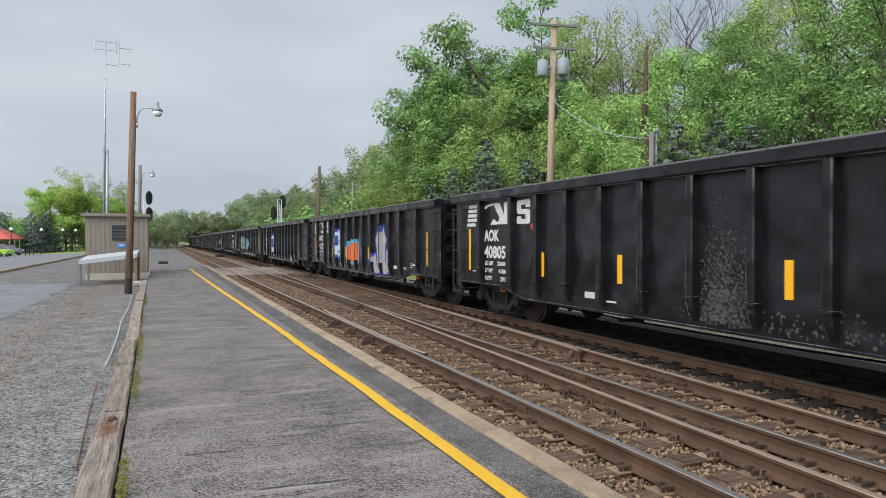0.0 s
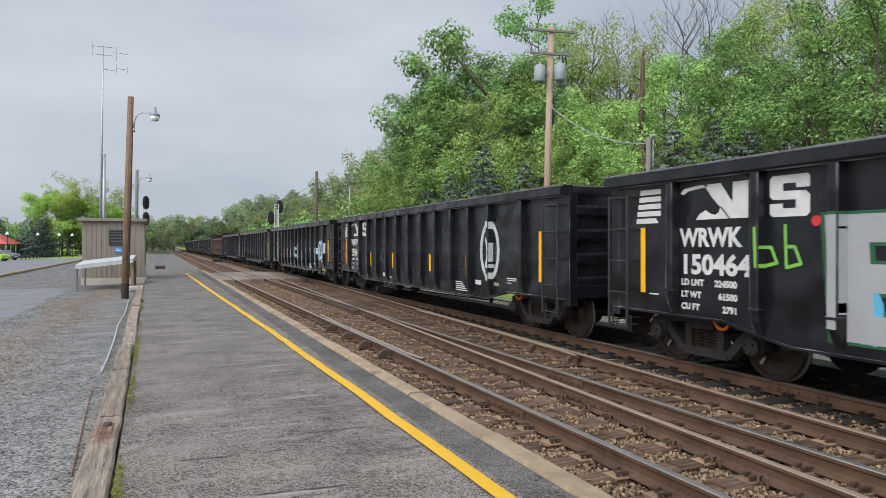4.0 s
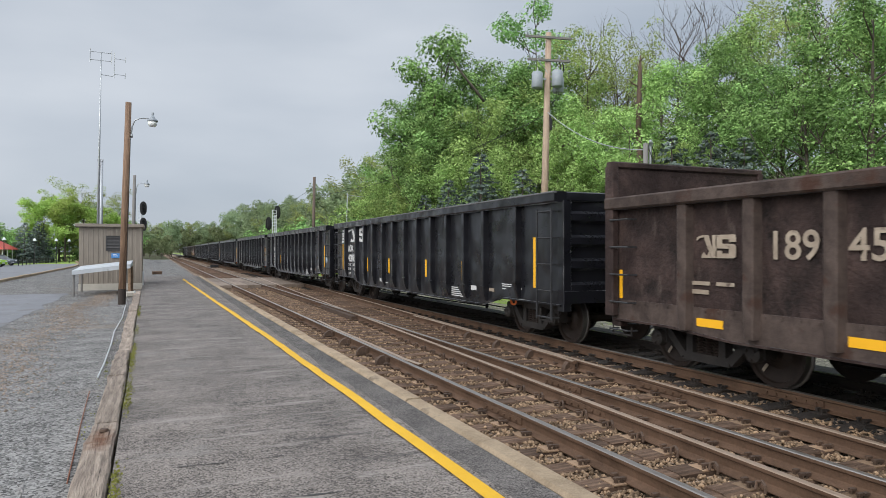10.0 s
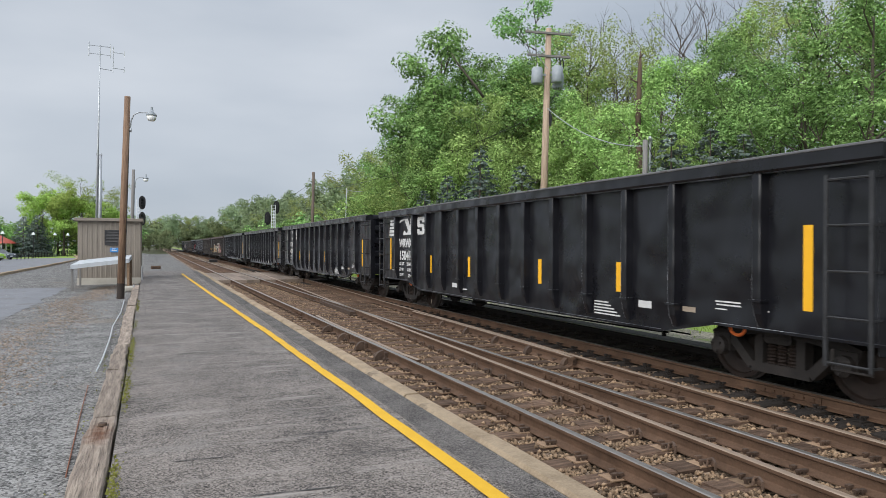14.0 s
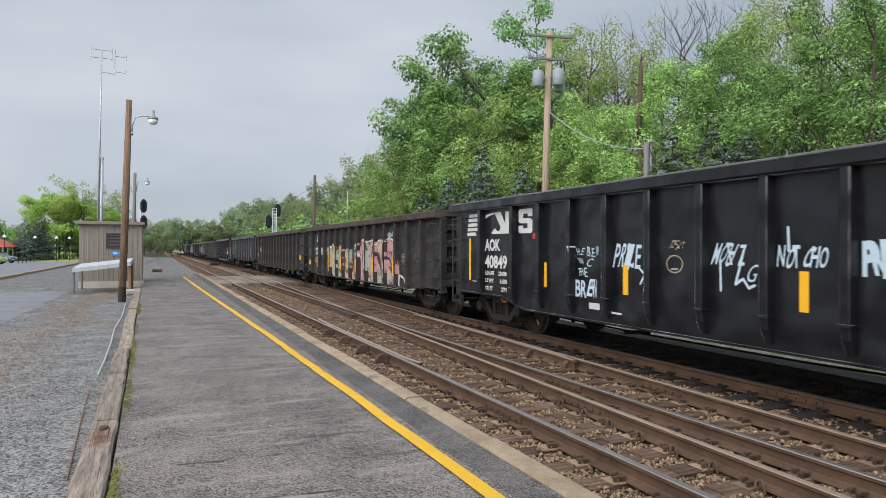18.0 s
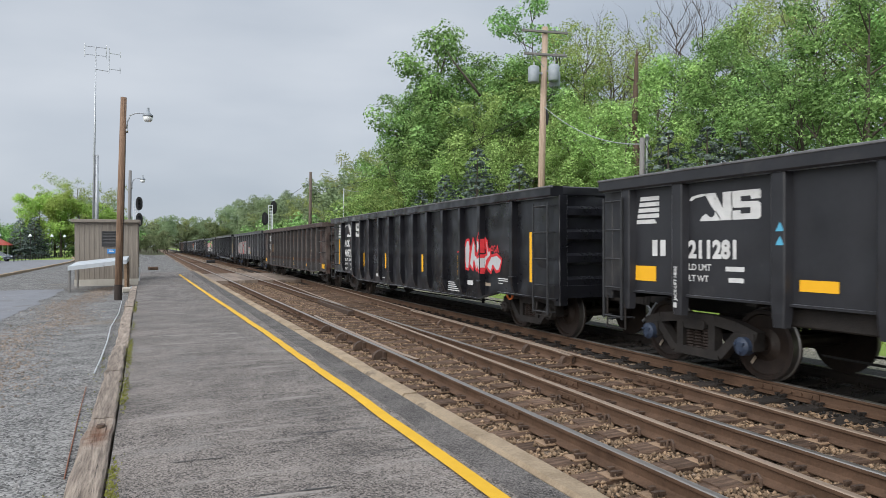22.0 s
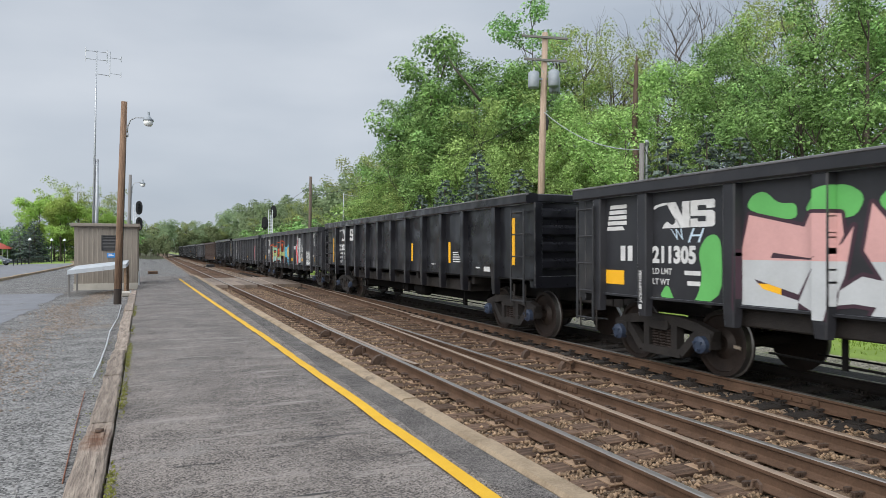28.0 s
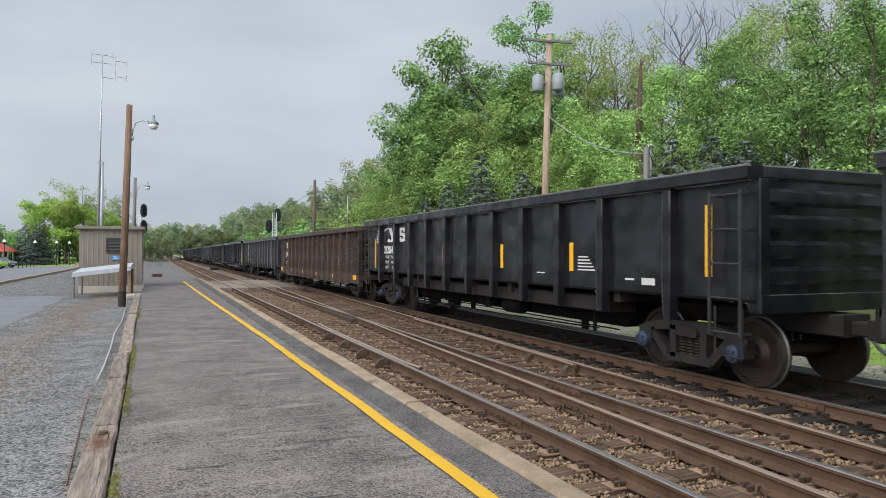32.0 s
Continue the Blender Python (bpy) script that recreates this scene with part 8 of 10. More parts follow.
def fat_letters(words, u0, u1, z0, z1, fat, seed=0, lap=0.12, jitter=0.06):
    """Swollen letters stretched to fill a box."""
    r = random.Random(seed)
    out = []
    step = (u1 - u0) / len(words)
    for i, ch in enumerate(words):
        if ch == " ":
            continue
        polys = text_polys(ch, fat)
        base = text_polys(ch, 0.0)
        xs, ys = [a for p in base for a, _ in p], [b for p in base for _, b in p]
        x0, x1, y0, y1 = min(xs), max(xs), min(ys), max(ys)
        a, b = u0 + step * (i - lap), u0 + step * (i + 1 + lap)
        c, d = z0 + r.uniform(-jitter, jitter), z1 + r.uniform(-jitter, jitter)
        lean = r.uniform(-0.10, 0.16)
        out += [[(a + (x - x0) / (x1 - x0) * (b - a) + lean * (y - y0) / (y1 - y0), c + (y - y0) / (y1 - y0) * (d - c)) for x, y in p] for p in polys]
    return out


def below(polys, z):
    return [q for q in (cut(p, 1, z, False) for p in polys) if len(q) > 2]


def ears(shape):
    """A painted outline cut into triangles."""
    return [[shape[i] for i in tri] for tri in mathutils.geometry.tessellate_polygon([[Vector((u, z, 0)) for u, z in shape]])]


def above(polys, z):
    return [q for q in (cut(p, 1, z, True) for p in polys) if len(q) > 2]


def words_spray(car, k, words, u0, u1, z0, z1, mat, fat=0.02, layer=2, label=""):
    spray(car, k, fat_letters(words, u0, u1, z0, z1, fat, len(words), -0.06, 0.02), mat, layer, label)


def g_car_0(car, k):
    r = random.Random(2)
    specks = [blob(8.50 + r.gauss(0, 0.24), 0.68 + abs(r.gauss(0, 0.55)), r.uniform(0.004, 0.015), r.uniform(0.006, 0.026), i, 0.3, 6) for i in range(1100)]
    specks += [blob(r.uniform(8.2, 12.5), 0.64 + abs(r.gauss(0, 0.16)), r.uniform(0.004, 0.018), r.uniform(0.006, 0.03), i, 0.3, 6) for i in range(260)]
    spray(car, k, specks, GREY_SCUFF, 0, "pale speckled scuff marks", "scuff")


def face(car, k, u, z, ru, rz):
    spray(car, k, [blob(u, z, ru * 1.18, rz * 1.12, 3, 0.02)], P_BLUE, 0, "blue graffiti outline")
    spray(car, k, [blob(u, z, ru * 0.95, rz * 0.95, 4, 0.02)], P_PALE, 1, "pale graffiti oval")
    spray(car, k, ring(u, z - rz * 0.72, ru * 0.5, rz * 0.2, 0.06, 0.2, 2.9, 8) + stroke([(u - ru * 0.5, z + rz * 0.55), (u - ru * 0.55, z - rz * 0.1), (u, z + rz * 0.2)], 0.07) + stroke([(u + ru * 0.1, z + rz * 0.7), (u + ru * 0.15, z)], 0.07) + stroke([(u + ru * 0.55, z + rz * 0.3), (u + ru * 0.3, z - rz * 0.1)], 0.06), P_BLUE, 2, "blue graffiti strokes")


def g_car_1(car, k):
    face(car, k, 5.2, 1.63, 0.36, 0.58)
    spray(car, k, [[(6.88, 0.94), (6.99, 1.67), (7.2, 1.81), (7.45, 1.76), (7.74, 1.86), (8.06, 1.81), (8.28, 1.6), (8.31, 1.05), (8.06, 0.8), (7.59, 0.84), (7.2, 0.83)]], P_SKY, 0, "sky-blue graffiti outline")
    spray(car, k, [[(6.99, 0.97), (7.09, 1.62), (7.35, 1.69), (7.5, 1.62), (7.8, 1.78), (8.06, 1.68), (8.22, 1.5), (8.22, 1.09), (8.01, 0.91), (7.59, 0.92), (7.2, 0.92)]], P_ORANGE, 1, "orange graffiti letters")
    spray(car, k, stroke([(7.14, 1.03), (7.25, 1.43), (7.5, 1.57), (7.8, 1.44), (7.8, 1.12)], 0.035) + stroke([(7.25, 1.21), (7.69, 1.28)], 0.035) + stroke([(7.74, 1.86), (7.86, 1.49), (7.8, 1.07)], 0.035), P_SKY, 2, "sky-blue strokes")
    spray(car, k, stroke([(8.32, 1.68), (8.37, 1.83), (8.53, 1.8), (8.49, 1.68), (8.32, 1.68)], 0.03) + stroke([(8.58, 1.8), (8.66, 1.68), (8.76, 1.85)], 0.03) + stroke([(8.41, 1.55), (8.7, 1.51), (8.41, 1.4), (8.74, 1.34), (8.49, 1.21), (8.78, 1.17), (8.54, 1.03), (8.74, 0.92), (8.76, 0.73)], 0.03), P_SKY, 1, "sky-blue scrawl")
    spray(car, k, ears([(9.77, 1.24), (10.46, 1.36), (10.54, 1.38), (10.37, 1.69), (10.37, 1.82), (10.85, 2.33), (10.93, 2.05), (11.09, 2.08), (11.22, 2.25), (11.34, 2.32), (11.45, 2.17), (11.53, 1.98), (11.74, 1.77), (11.65, 1.68), (11.53, 1.53), (11.91, 1.41), (11.95, 0.66), (11.32, 0.6), (10.91, 0.63), (10.16, 0.59), (9.97, 0.66), (9.8, 0.95)]), P_BLUE, 3, "dark blue graffiti outline")
    spray(car, k, ears([(10.14, 1.19), (10.49, 1.3), (10.52, 1.05), (10.6, 0.87), (10.66, 0.89), (10.63, 1.22), (10.57, 1.5), (10.42, 1.77), (10.85, 2.19), (10.89, 1.99), (10.93, 1.23), (10.91, 0.95), (10.88, 0.69), (10.58, 0.64), (10.31, 0.67), (10.17, 0.81)]), P_SILVER, 5, "silver graffiti letter")
    spray(car, k, ears([(10.91, 1.95), (11.17, 2.02), (11.36, 2.19), (11.45, 1.98), (11.67, 1.75), (11.56, 1.64), (11.5, 1.38), (11.52, 1.11), (11.57, 0.99), (11.61, 1.08), (11.63, 1.27), (11.6, 1.45), (11.91, 1.39), (11.93, 0.78), (11.7, 0.68), (11.42, 0.66), (11.25, 0.73), (11.2, 0.84), (11.09, 0.89), (10.97, 1)]), P_SILVER, 5, "silver graffiti letter")
    spray(car, k, [blob(10.91, 1.87 - 0.128 * i, 0.025, 0.04, i) for i in range(6)], P_BLUE, 6, "row of blue dots")


def g_car_2(car, k):
    face(car, k, 5.25, 1.42, 0.52, 0.75)


def g_car_3(car, k):
    """Silver letters, sky-blue patches and lime-green scrawls."""
    k = dict(k, du=0.46)
    spray(car, k, [blob(4.5, 1.9, 0.25, 0.2, 2), blob(3.75, 1.0, 0.2, 0.3, 5)] + [[(5.27, 2.07), (5.63, 2.06), (5.69, 1.41), (5.14, 1.33), (5.08, 1.76)], [(8.34, 1.74), (8.86, 1.67), (8.83, 1.3), (8.38, 1.28)], [(8.61, 0.56), (8.83, 0.93), (8.91, 0.57)], [(5.92, 0.66), (6.15, 0.82), (6.42, 0.69), (6.31, 0.6), (5.98, 0.59)], [(6.73, 2.04), (6.9, 2.01), (6.83, 1.9)]], P_SKY, 1, "sky-blue graffiti patches")
    spray(car, k, fat_letters("ER", 3.5, 5.5, 0.75, 1.95, 0.060, 2, 0.04, 0.06), P_DEEP_GREEN, 0, "dark green graffiti outline")
    spray(car, k, fat_letters("ER", 3.5, 5.5, 0.75, 1.95, 0.040, 2, 0.04, 0.06), P_SILVER, 2, "silver graffiti letters")
    one = [(4.55, 1.51), (5.08, 2.04), (5.14, 1.39), (5.63, 1.29), (5.57, 0.66), (4.68, 0.56), (4.27, 0.66)]
    two = [(5.69, 1.73), (6.58, 1.98), (6.53, 1.48), (6.26, 1.31), (6.53, 1.09), (6.58, 0.71), (5.81, 0.88), (5.69, 1.29)]
    three = [(6.58, 1.1), (6.63, 1.54), (6.93, 1.92), (7.31, 1.97), (7.47, 1.5), (7.45, 0.62), (6.83, 0.51), (6.58, 0.65)]
    four = [(7.34, 1.94), (7.8, 1.86), (8.26, 1.66), (8.22, 1.22), (8.57, 0.76), (8.86, 1.21), (8.72, 0.68), (8.38, 0.59), (7.8, 0.7), (7.72, 0.56), (7.34, 0.61)]
    for shape in (one, two, three, four):
        spray(car, k, ears(shape), P_SILVER, 2, "silver graffiti letter")
        spray(car, k, stroke(shape + shape[:1], 0.045), P_DEEP_GREEN, 3, "dark green graffiti outline")
    spray(car, k, [blob(7.05, 1.28, 0.10, 0.27, 1, 0.02)], P_SKY, 3, "sky-blue hole of the letter")
    spray(car, k, [blob(9.07, 1.26, 0.16, 0.24, 8)], P_ORANGE, 2, "orange painted shape")
    spray(car, k, [[(8.87, 1.62), (9.37, 1.66), (9.22, 1.74), (9.19, 1.93), (8.97, 1.92), (8.95, 1.72)]], P_DEEP_GREEN, 3, "green painted shape")
    spray(car, k, [blob(9.14, 0.90, 0.14, 0.2, 9)], P_SILVER, 3, "grey painted shape")
    spray(car, k, stroke([(9.78, 1.95), (9.87, 1.86), (9.81, 1.67), (10.05, 1.88), (10.1, 1.68), (10.21, 1.94), (10.38, 1.8), (10.41, 1.48)], 0.042) + stroke([(9.9, 1.55), (10.05, 1.59), (9.93, 1.3), (10.19, 1.27), (10.1, 1.43)], 0.042) + stroke([(9.75, 1.14), (10.05, 1.2), (10.33, 1.1)], 0.042) + stroke([(9.88, 0.98), (10.1, 1.08), (10.24, 0.95)], 0.042) + stroke([(9.87, 0.83), (10.1, 0.88), (10.16, 0.78)], 0.042), P_LIME, 2, "lime-green scrawl")
    spray(car, k, stroke([(10.81, 1.83), (10.74, 1.6), (10.77, 1.03)], 0.042) + stroke([(10.89, 1.76), (10.89, 0.93)], 0.042) + stroke([(11.03, 1.79), (11.01, 0.94)], 0.042) + stroke([(11.21, 1.83), (11.17, 1.43), (11.26, 0.96), (11.26, 0.78)], 0.042) + stroke([(11.39, 1.86), (11.32, 1.43), (11.3, 0.96)], 0.042) + stroke([(10.71, 1.85), (10.84, 1.83), (11.21, 1.79), (11.41, 1.85)], 0.042), P_LIME, 2, "lime-green scrawl")
    spray(car, k, stroke([(12.02, 2.06), (11.93, 1.86), (11.87, 1.69)], 0.042) + stroke([(12.24, 2.11), (12.17, 1.89), (12.1, 1.63), (11.99, 1.06)], 0.042) + stroke([(12.43, 2.1), (12.38, 1.85), (12.24, 1.72)], 0.042) + stroke([(11.8, 1.55), (11.86, 1.35), (11.91, 1.05)], 0.042) + stroke([(12.2, 1.59), (12.19, 1.04)], 0.042) + stroke([(12.48, 1.85), (12.38, 1.6), (12.31, 0.89)], 0.042) + stroke([(12.39, 1.57), (12.53, 1.51), (12.41, 1.35)], 0.042) + stroke([(11.99, 1.57), (12.24, 1.6), (12.21, 1.46)], 0.042), P_LIME, 2, "lime-green scrawl")
    spray(car, k, ring(11.12, 1.93, 0.14, 0.05, 0.035), P_LIME, 2, "lime-green ring")
    spray(car, k, scribble(15, 12.95, 14.2, 1.5, 1.9, 5, 0.04) + scribble(16, 13.3, 14.15, 1.15, 1.5, 4, 0.04) + scribble(17, 2.4, 3.05, 1.4, 2.0, 2, 0.04), P_LIME, 2, "lime-green scrawl")


def g_car_4(car, k):
    spray(car, k, ring(13.1, 1.63, 0.42, 0.6, 0.12) + ring(13.1, 1.6, 0.15, 0.3, 0.08) + stroke([(12.9, 1.3), (13.3, 1.3)], 0.08), P_WHITE, 1, "white graffiti oval")


def g_car_5(car, k):
    for u, z, ru, rz in ((5.32, 1.34, 0.28, 0.25), (6.32, 1.32, 0.24, 0.19), (7.41, 1.41, 0.28, 0.25), (8.37, 1.41, 0.35, 0.35), (9.49, 1.21, 0.28, 0.27)):
        spray(car, k, ring(u, z, ru, rz, 0.06) + stroke([(u - ru * 0.2, z + rz * 0.6), (u - ru * 0.15, z - rz * 0.5)], 0.04) + stroke([(u - ru * 0.5, z - rz * 0.1), (u + ru * 0.25, z)], 0.04) + stroke([(u + ru * 0.35, z + rz * 0.6), (u + ru * 0.4, z - rz * 0.8)], 0.04) + ring(u + ru * 0.5, z, ru * 0.4, rz * 0.6, 0.035, -1.5, 1.5, 6), P_PALE, 1, "pale sprayed oval with strokes")
    words_spray(car, k, "ANDU", 10.34, 10.89, 1.39, 1.71, P_PALE, 0.01, 1, "pale sprayed letters")
    words_spray(car, k, "ANDU", 10.34, 10.89, 0.92, 1.29, P_PALE, 0.01, 1, "pale sprayed letters")
    words_spray(car, k, "ANDU", 11.33, 12.04, 1.46, 1.77, P_PALE, 0.01, 1, "pale sprayed letters")
    words_spray(car, k, "ANDU", 12.37, 12.96, 1.34, 1.65, P_PALE, 0.01, 1, "pale sprayed letters")
    words_spray(car, k, "ANDU", 12.43, 12.96, 0.98, 1.31, P_PALE, 0.01, 1, "pale sprayed letters")
    spray(car, k, ring(13.57, 1.49, 0.29, 0.39, 0.10) + stroke([(13.78, 1.9), (13.96, 1.91), (14.1, 1.8), (14.1, 1.57)], 0.06) + stroke([(13.89, 1.93), (14.14, 1.92), (14.25, 1.76), (14.24, 1.42), (14.1, 1.28), (13.96, 1.37), (13.89, 1.5)], 0.07) + stroke([(14.1, 1.95), (14.42, 1.98), (14.68, 1.79), (14.69, 1.44), (14.46, 1.27)], 0.09) + stroke([(13.74, 1.21), (14.1, 1.2), (14.65, 1.26)], 0.1) + stroke([(13.55, 1.73), (13.53, 1.13)], 0.07) + stroke([(13.35, 1.47), (13.67, 1.43)], 0.06), P_PALE, 1, "thick pale sprayed ovals")


def g_car_8(car, k):
    h = k["L"] / 2
    for y in (-h, h):
        q = math.copysign(1, y)
        s = Shape()
        a, b = sorted((y, y - 0.10 * q))
        s.box(-1.5, 1.5, a, b, 0.75, 3.06)
        wall = part("tall_end_wall", s, CAR_BROWN, car, "tall ribbed end wall, higher than the sides")
        for i in range(7):
            z = 1.0 + 0.28 * i
            s = Shape()
            s.prism([(y, z), (y + 0.09 * q, z + 0.05), (y + 0.09 * q, z + 0.15), (y, z + 0.2)], -1.42, 1.42, lambda p, zz, r: (r, p, zz))
            part("end_rib", s, CAR_BROWN, wall)
        s = Shape()
        s.bar(-1.56, 1.56, a - 0.04, b + 0.04, 3.05, 3.15, 0.02, "x")
        part("end_cap", s, CAR_BROWN, wall)
        for x in (-1.53, 1.53):
            s = Shape()
            s.bar(x - 0.06, x + 0.06, a - 0.05, b + 0.05, 0.75, 3.07, 0.015, "z")
            part("corner_post", s, CAR_BROWN, wall)
        s = Shape()
        for x in (-1.32, -0.90):
            s.tube([(x, y + 0.02 * q, 2.98), (x, y + 0.13 * q, 2.95), (x, y + 0.13 * q, 0.85)], 0.016, 6)
        for i in range(6):
            s.tube([(-1.32, y + 0.13 * q, 1.0 + 0.36 * i), (-0.90, y + 0.13 * q, 1.0 + 0.36 * i)], 0.013, 6)
        part("end_ladder", s, IRON, wall, "thin rusty ladder on the end wall")
    spray(car, k, stroke([(7.35, 1.96), (7.46, 1.08)], 0.03) + stroke([(7.33, 1.02), (7.48, 0.72), (7.66, 1.05)], 0.05) + stroke([(7.48, 1.05), (7.48, 0.72)], 0.05), LETTER_DIM, 1, "faded chalk mark")


def g_car_10(car, k):
    spray(car, k, scribble(3, 15.35, 15.8, 1.25, 1.5, 3, 0.04), P_PALE, 1, "pale blue scrawl")


def g_car_14(car, k):
    words_spray(car, k, "MOUFZ", 4.05, 4.72, 1.60, 1.90, P_PALE, 0.012, 1, "pale sprayed letters")
    spray(car, k, stroke([(4.6, 1.7), (4.68, 1.5), (4.78, 1.36)], 0.03) + [blob(4.76, 1.68, 0.02, 0.025)], P_PALE, 1, "pale sprayed tail")
    u, z = 5.38, 1.72
    heart = [(u + 0.30 * math.sin(a) ** 3, z + 0.06 + 0.026 * (13 * math.cos(a) - 5 * math.cos(2 * a) - 2 * math.cos(3 * a) - math.cos(4 * a))) for a in [2 * math.pi * i / 40 for i in range(41)]]
    spray(car, k, stroke(heart, 0.05), P_PALE, 1, "pale sprayed heart")
    words_spray(car, k, "CKY", u - 0.24, u + 0.24, z - 0.08, z + 0.18, P_PALE, 0.012, 1, "pale sprayed letters")
    spray(car, k, ring(u + 0.16, z - 0.30, 0.10, 0.10, 0.04), P_PALE, 1, "pale sprayed ring")


def g_car_15(car, k):
    words_spray(car, k, "THE CREW", 4.98, 5.69, 1.65, 1.80, P_PALE, 0, 1, "pale sprayed words")
    words_spray(car, k, "WC", 5.14, 5.48, 1.49, 1.60, P_PALE, 0, 1, "pale sprayed words")
    words_spray(car, k, "THE", 5.10, 5.39, 1.32, 1.44, P_PALE, 0.005, 1, "pale sprayed words")
    words_spray(car, k, "BREW", 5.01, 5.67, 0.97, 1.25, P_PALE, 0.02, 1, "pale sprayed words")
    words_spray(car, k, "PRICE", 6.05, 6.73, 1.48, 1.84, P_PALE, 0.01, 1, "pale sprayed words")
    words_spray(car, k, "MOUFZ", 8.13, 8.69, 1.57, 1.83, P_PALE, 0.012, 1, "pale sprayed words")
    words_spray(car, k, "G", 8.69, 8.85, 1.38, 1.57, P_PALE, 0, 1, "pale sprayed words")
    words_spray(car, k, "NOTCHO", 9.16, 9.81, 1.56, 1.80, P_PALE, 0.015, 1, "pale sprayed words")
    words_spray(car, k, "PRI", 10.22, 10.61, 1.52, 1.83, P_PALE, 0.05, 1, "pale sprayed words")
    words_spray(car, k, "TEAST", 7.31, 7.64, 1.77, 1.88, LETTER_DIM, 0, 1, "small chalk letters")
    spray(car, k, ring(7.46, 1.56, 0.16, 0.12, 0.02) + stroke([(7.40, 1.49), (7.52, 1.49)], 0.03), LETTER_DIM, 1, "chalk drawing")
    spray(car, k, stroke([(8.3, 1.6), (8.31, 1.24)], 0.035) + stroke([(8.68, 1.75), (8.55, 1.33), (8.67, 1.4), (8.76, 1.29), (8.85, 1.33)], 0.035) + stroke([(6.72, 1.47), (6.83, 1.39), (6.73, 1.25)], 0.035) + stroke([(9.32, 2.02), (9.33, 1.75)], 0.035), P_PALE, 1, "pale sprayed tails")


def g_car_16(car, k):
    """Peeling old letters, rust breaking through the paint."""
    spray(car, k, [[(8.95, 1.45), (9.2, 1.98), (10.3, 1.9), (11.3, 1.9), (12.2, 1.95), (13.0, 1.75), (13.35, 1.2), (13.4, 0.62), (8.9, 0.62)]], PEEL_ROSE, 0, "peeling rose-pink graffiti ground")
    spray(car, k, [[(11.3, 1.2), (12.1, 1.3), (12.2, 0.62), (11.2, 0.62)], [(9.85, 1.3), (10.2, 1.3), (10.45, 0.95), (10.4, 0.62), (9.85, 0.62)]], PEEL_AQUA, 1, "peeling grey-green graffiti ground")
    spray(car, k, stroke([(13.25, 0.66), (13.4, 0.98), (13.75, 0.92), (13.95, 0.7)], 0.07), PEEL_PALE, 2, "pale graffiti edge")
    spray(car, k, [[(4.59, 1.64), (5.04, 2.01), (5.55, 1.76), (6.4, 1.95), (6.76, 1.73), (7.55, 1.83), (7.85, 1.66), (8.14, 1.27), (8.42, 1.03), (8.47, 0.62), (6.48, 0.69), (5.21, 0.64), (4.68, 0.89)]], PEEL_PEACH, 0, "peeling peach graffiti")
    spray(car, k, [[(5.68, 1.76), (6.11, 1.8), (6.48, 1.43), (6.55, 0.7), (5.71, 0.65)], [(7.73, 1.83), (8.05, 1.73), (8.05, 0.64), (7.73, 0.65)], [(4.68, 0.89), (6.48, 0.91), (6.48, 0.69), (5.21, 0.64)]], PEEL_AQUA, 1, "peeling grey-green graffiti bands")
    spray(car, k, stroke([(5.95, 1.92), (6.48, 1.93), (6.83, 1.58), (6.69, 1), (6.11, 0.93), (5.87, 1.34)], 0.06), P_PLUM, 2, "dark graffiti strokes")
    spray(car, k, stroke([(6.9, 1.44), (7.04, 1.73), (7.36, 1.83), (7.67, 1.66), (7.67, 1.46)], 0.06), P_PLUM, 2, "dark graffiti strokes")
    spray(car, k, stroke([(6.97, 1.08), (7.3, 0.88), (7.67, 0.98)], 0.09), P_PLUM, 2, "dark graffiti strokes")
    spray(car, k, stroke([(5.04, 1.98), (4.64, 1.64), (4.77, 1.39)], 0.04), P_PALE, 2, "pale graffiti edge")
    spray(car, k, [[(9.18, 2), (9.72, 2.1), (9.85, 1.9), (9.85, 0.66), (9.23, 0.69), (9.18, 1.31), (9.23, 1.67)], [(10.3, 1.95), (10.6, 2.02), (10.95, 1.96), (11.02, 1.69), (11.31, 1.01), (11.31, 0.69), (10.95, 0.67), (10.6, 0.69), (10.37, 0.93), (10.41, 1.41), (10.3, 1.68)]], PEEL_ROSE, 1, "peeling rose-pink graffiti letters")
    spray(car, k, [[(12.12, 2.01), (12.35, 2.11), (12.86, 2.01), (12.89, 1.86), (12.73, 1.74), (12.95, 1.62), (13.01, 1.46), (13.01, 0.7), (12.5, 0.68), (12.57, 0.94), (12.4, 1.11), (12.12, 1.16), (12.07, 1.43), (12.12, 1.69)]], PEEL_ROSE, 1, "peeling rose-pink graffiti letter")
    spray(car, k, [[(9.85, 1.99), (10.14, 1.98), (10.3, 1.68), (10.22, 1.52), (10.37, 0.93), (10.22, 0.66), (9.88, 0.67)], [(11.31, 1.01), (11.59, 1.08), (11.71, 0.69), (11.31, 0.69)], [(11.87, 1.69), (12, 1.69), (12.05, 1.07), (12.2, 0.72), (11.93, 0.71)]], PEEL_AQUA, 2, "peeling grey-green graffiti bands")
    spray(car, k, [[(11.25, 1.93), (11.47, 2), (12.04, 2.01), (12.07, 1.81), (11.9, 1.69), (11.93, 1.1), (11.64, 1.03), (11.47, 1.55), (11.28, 1.74)]], PEEL_PEACH, 1, "peeling peach graffiti letter")
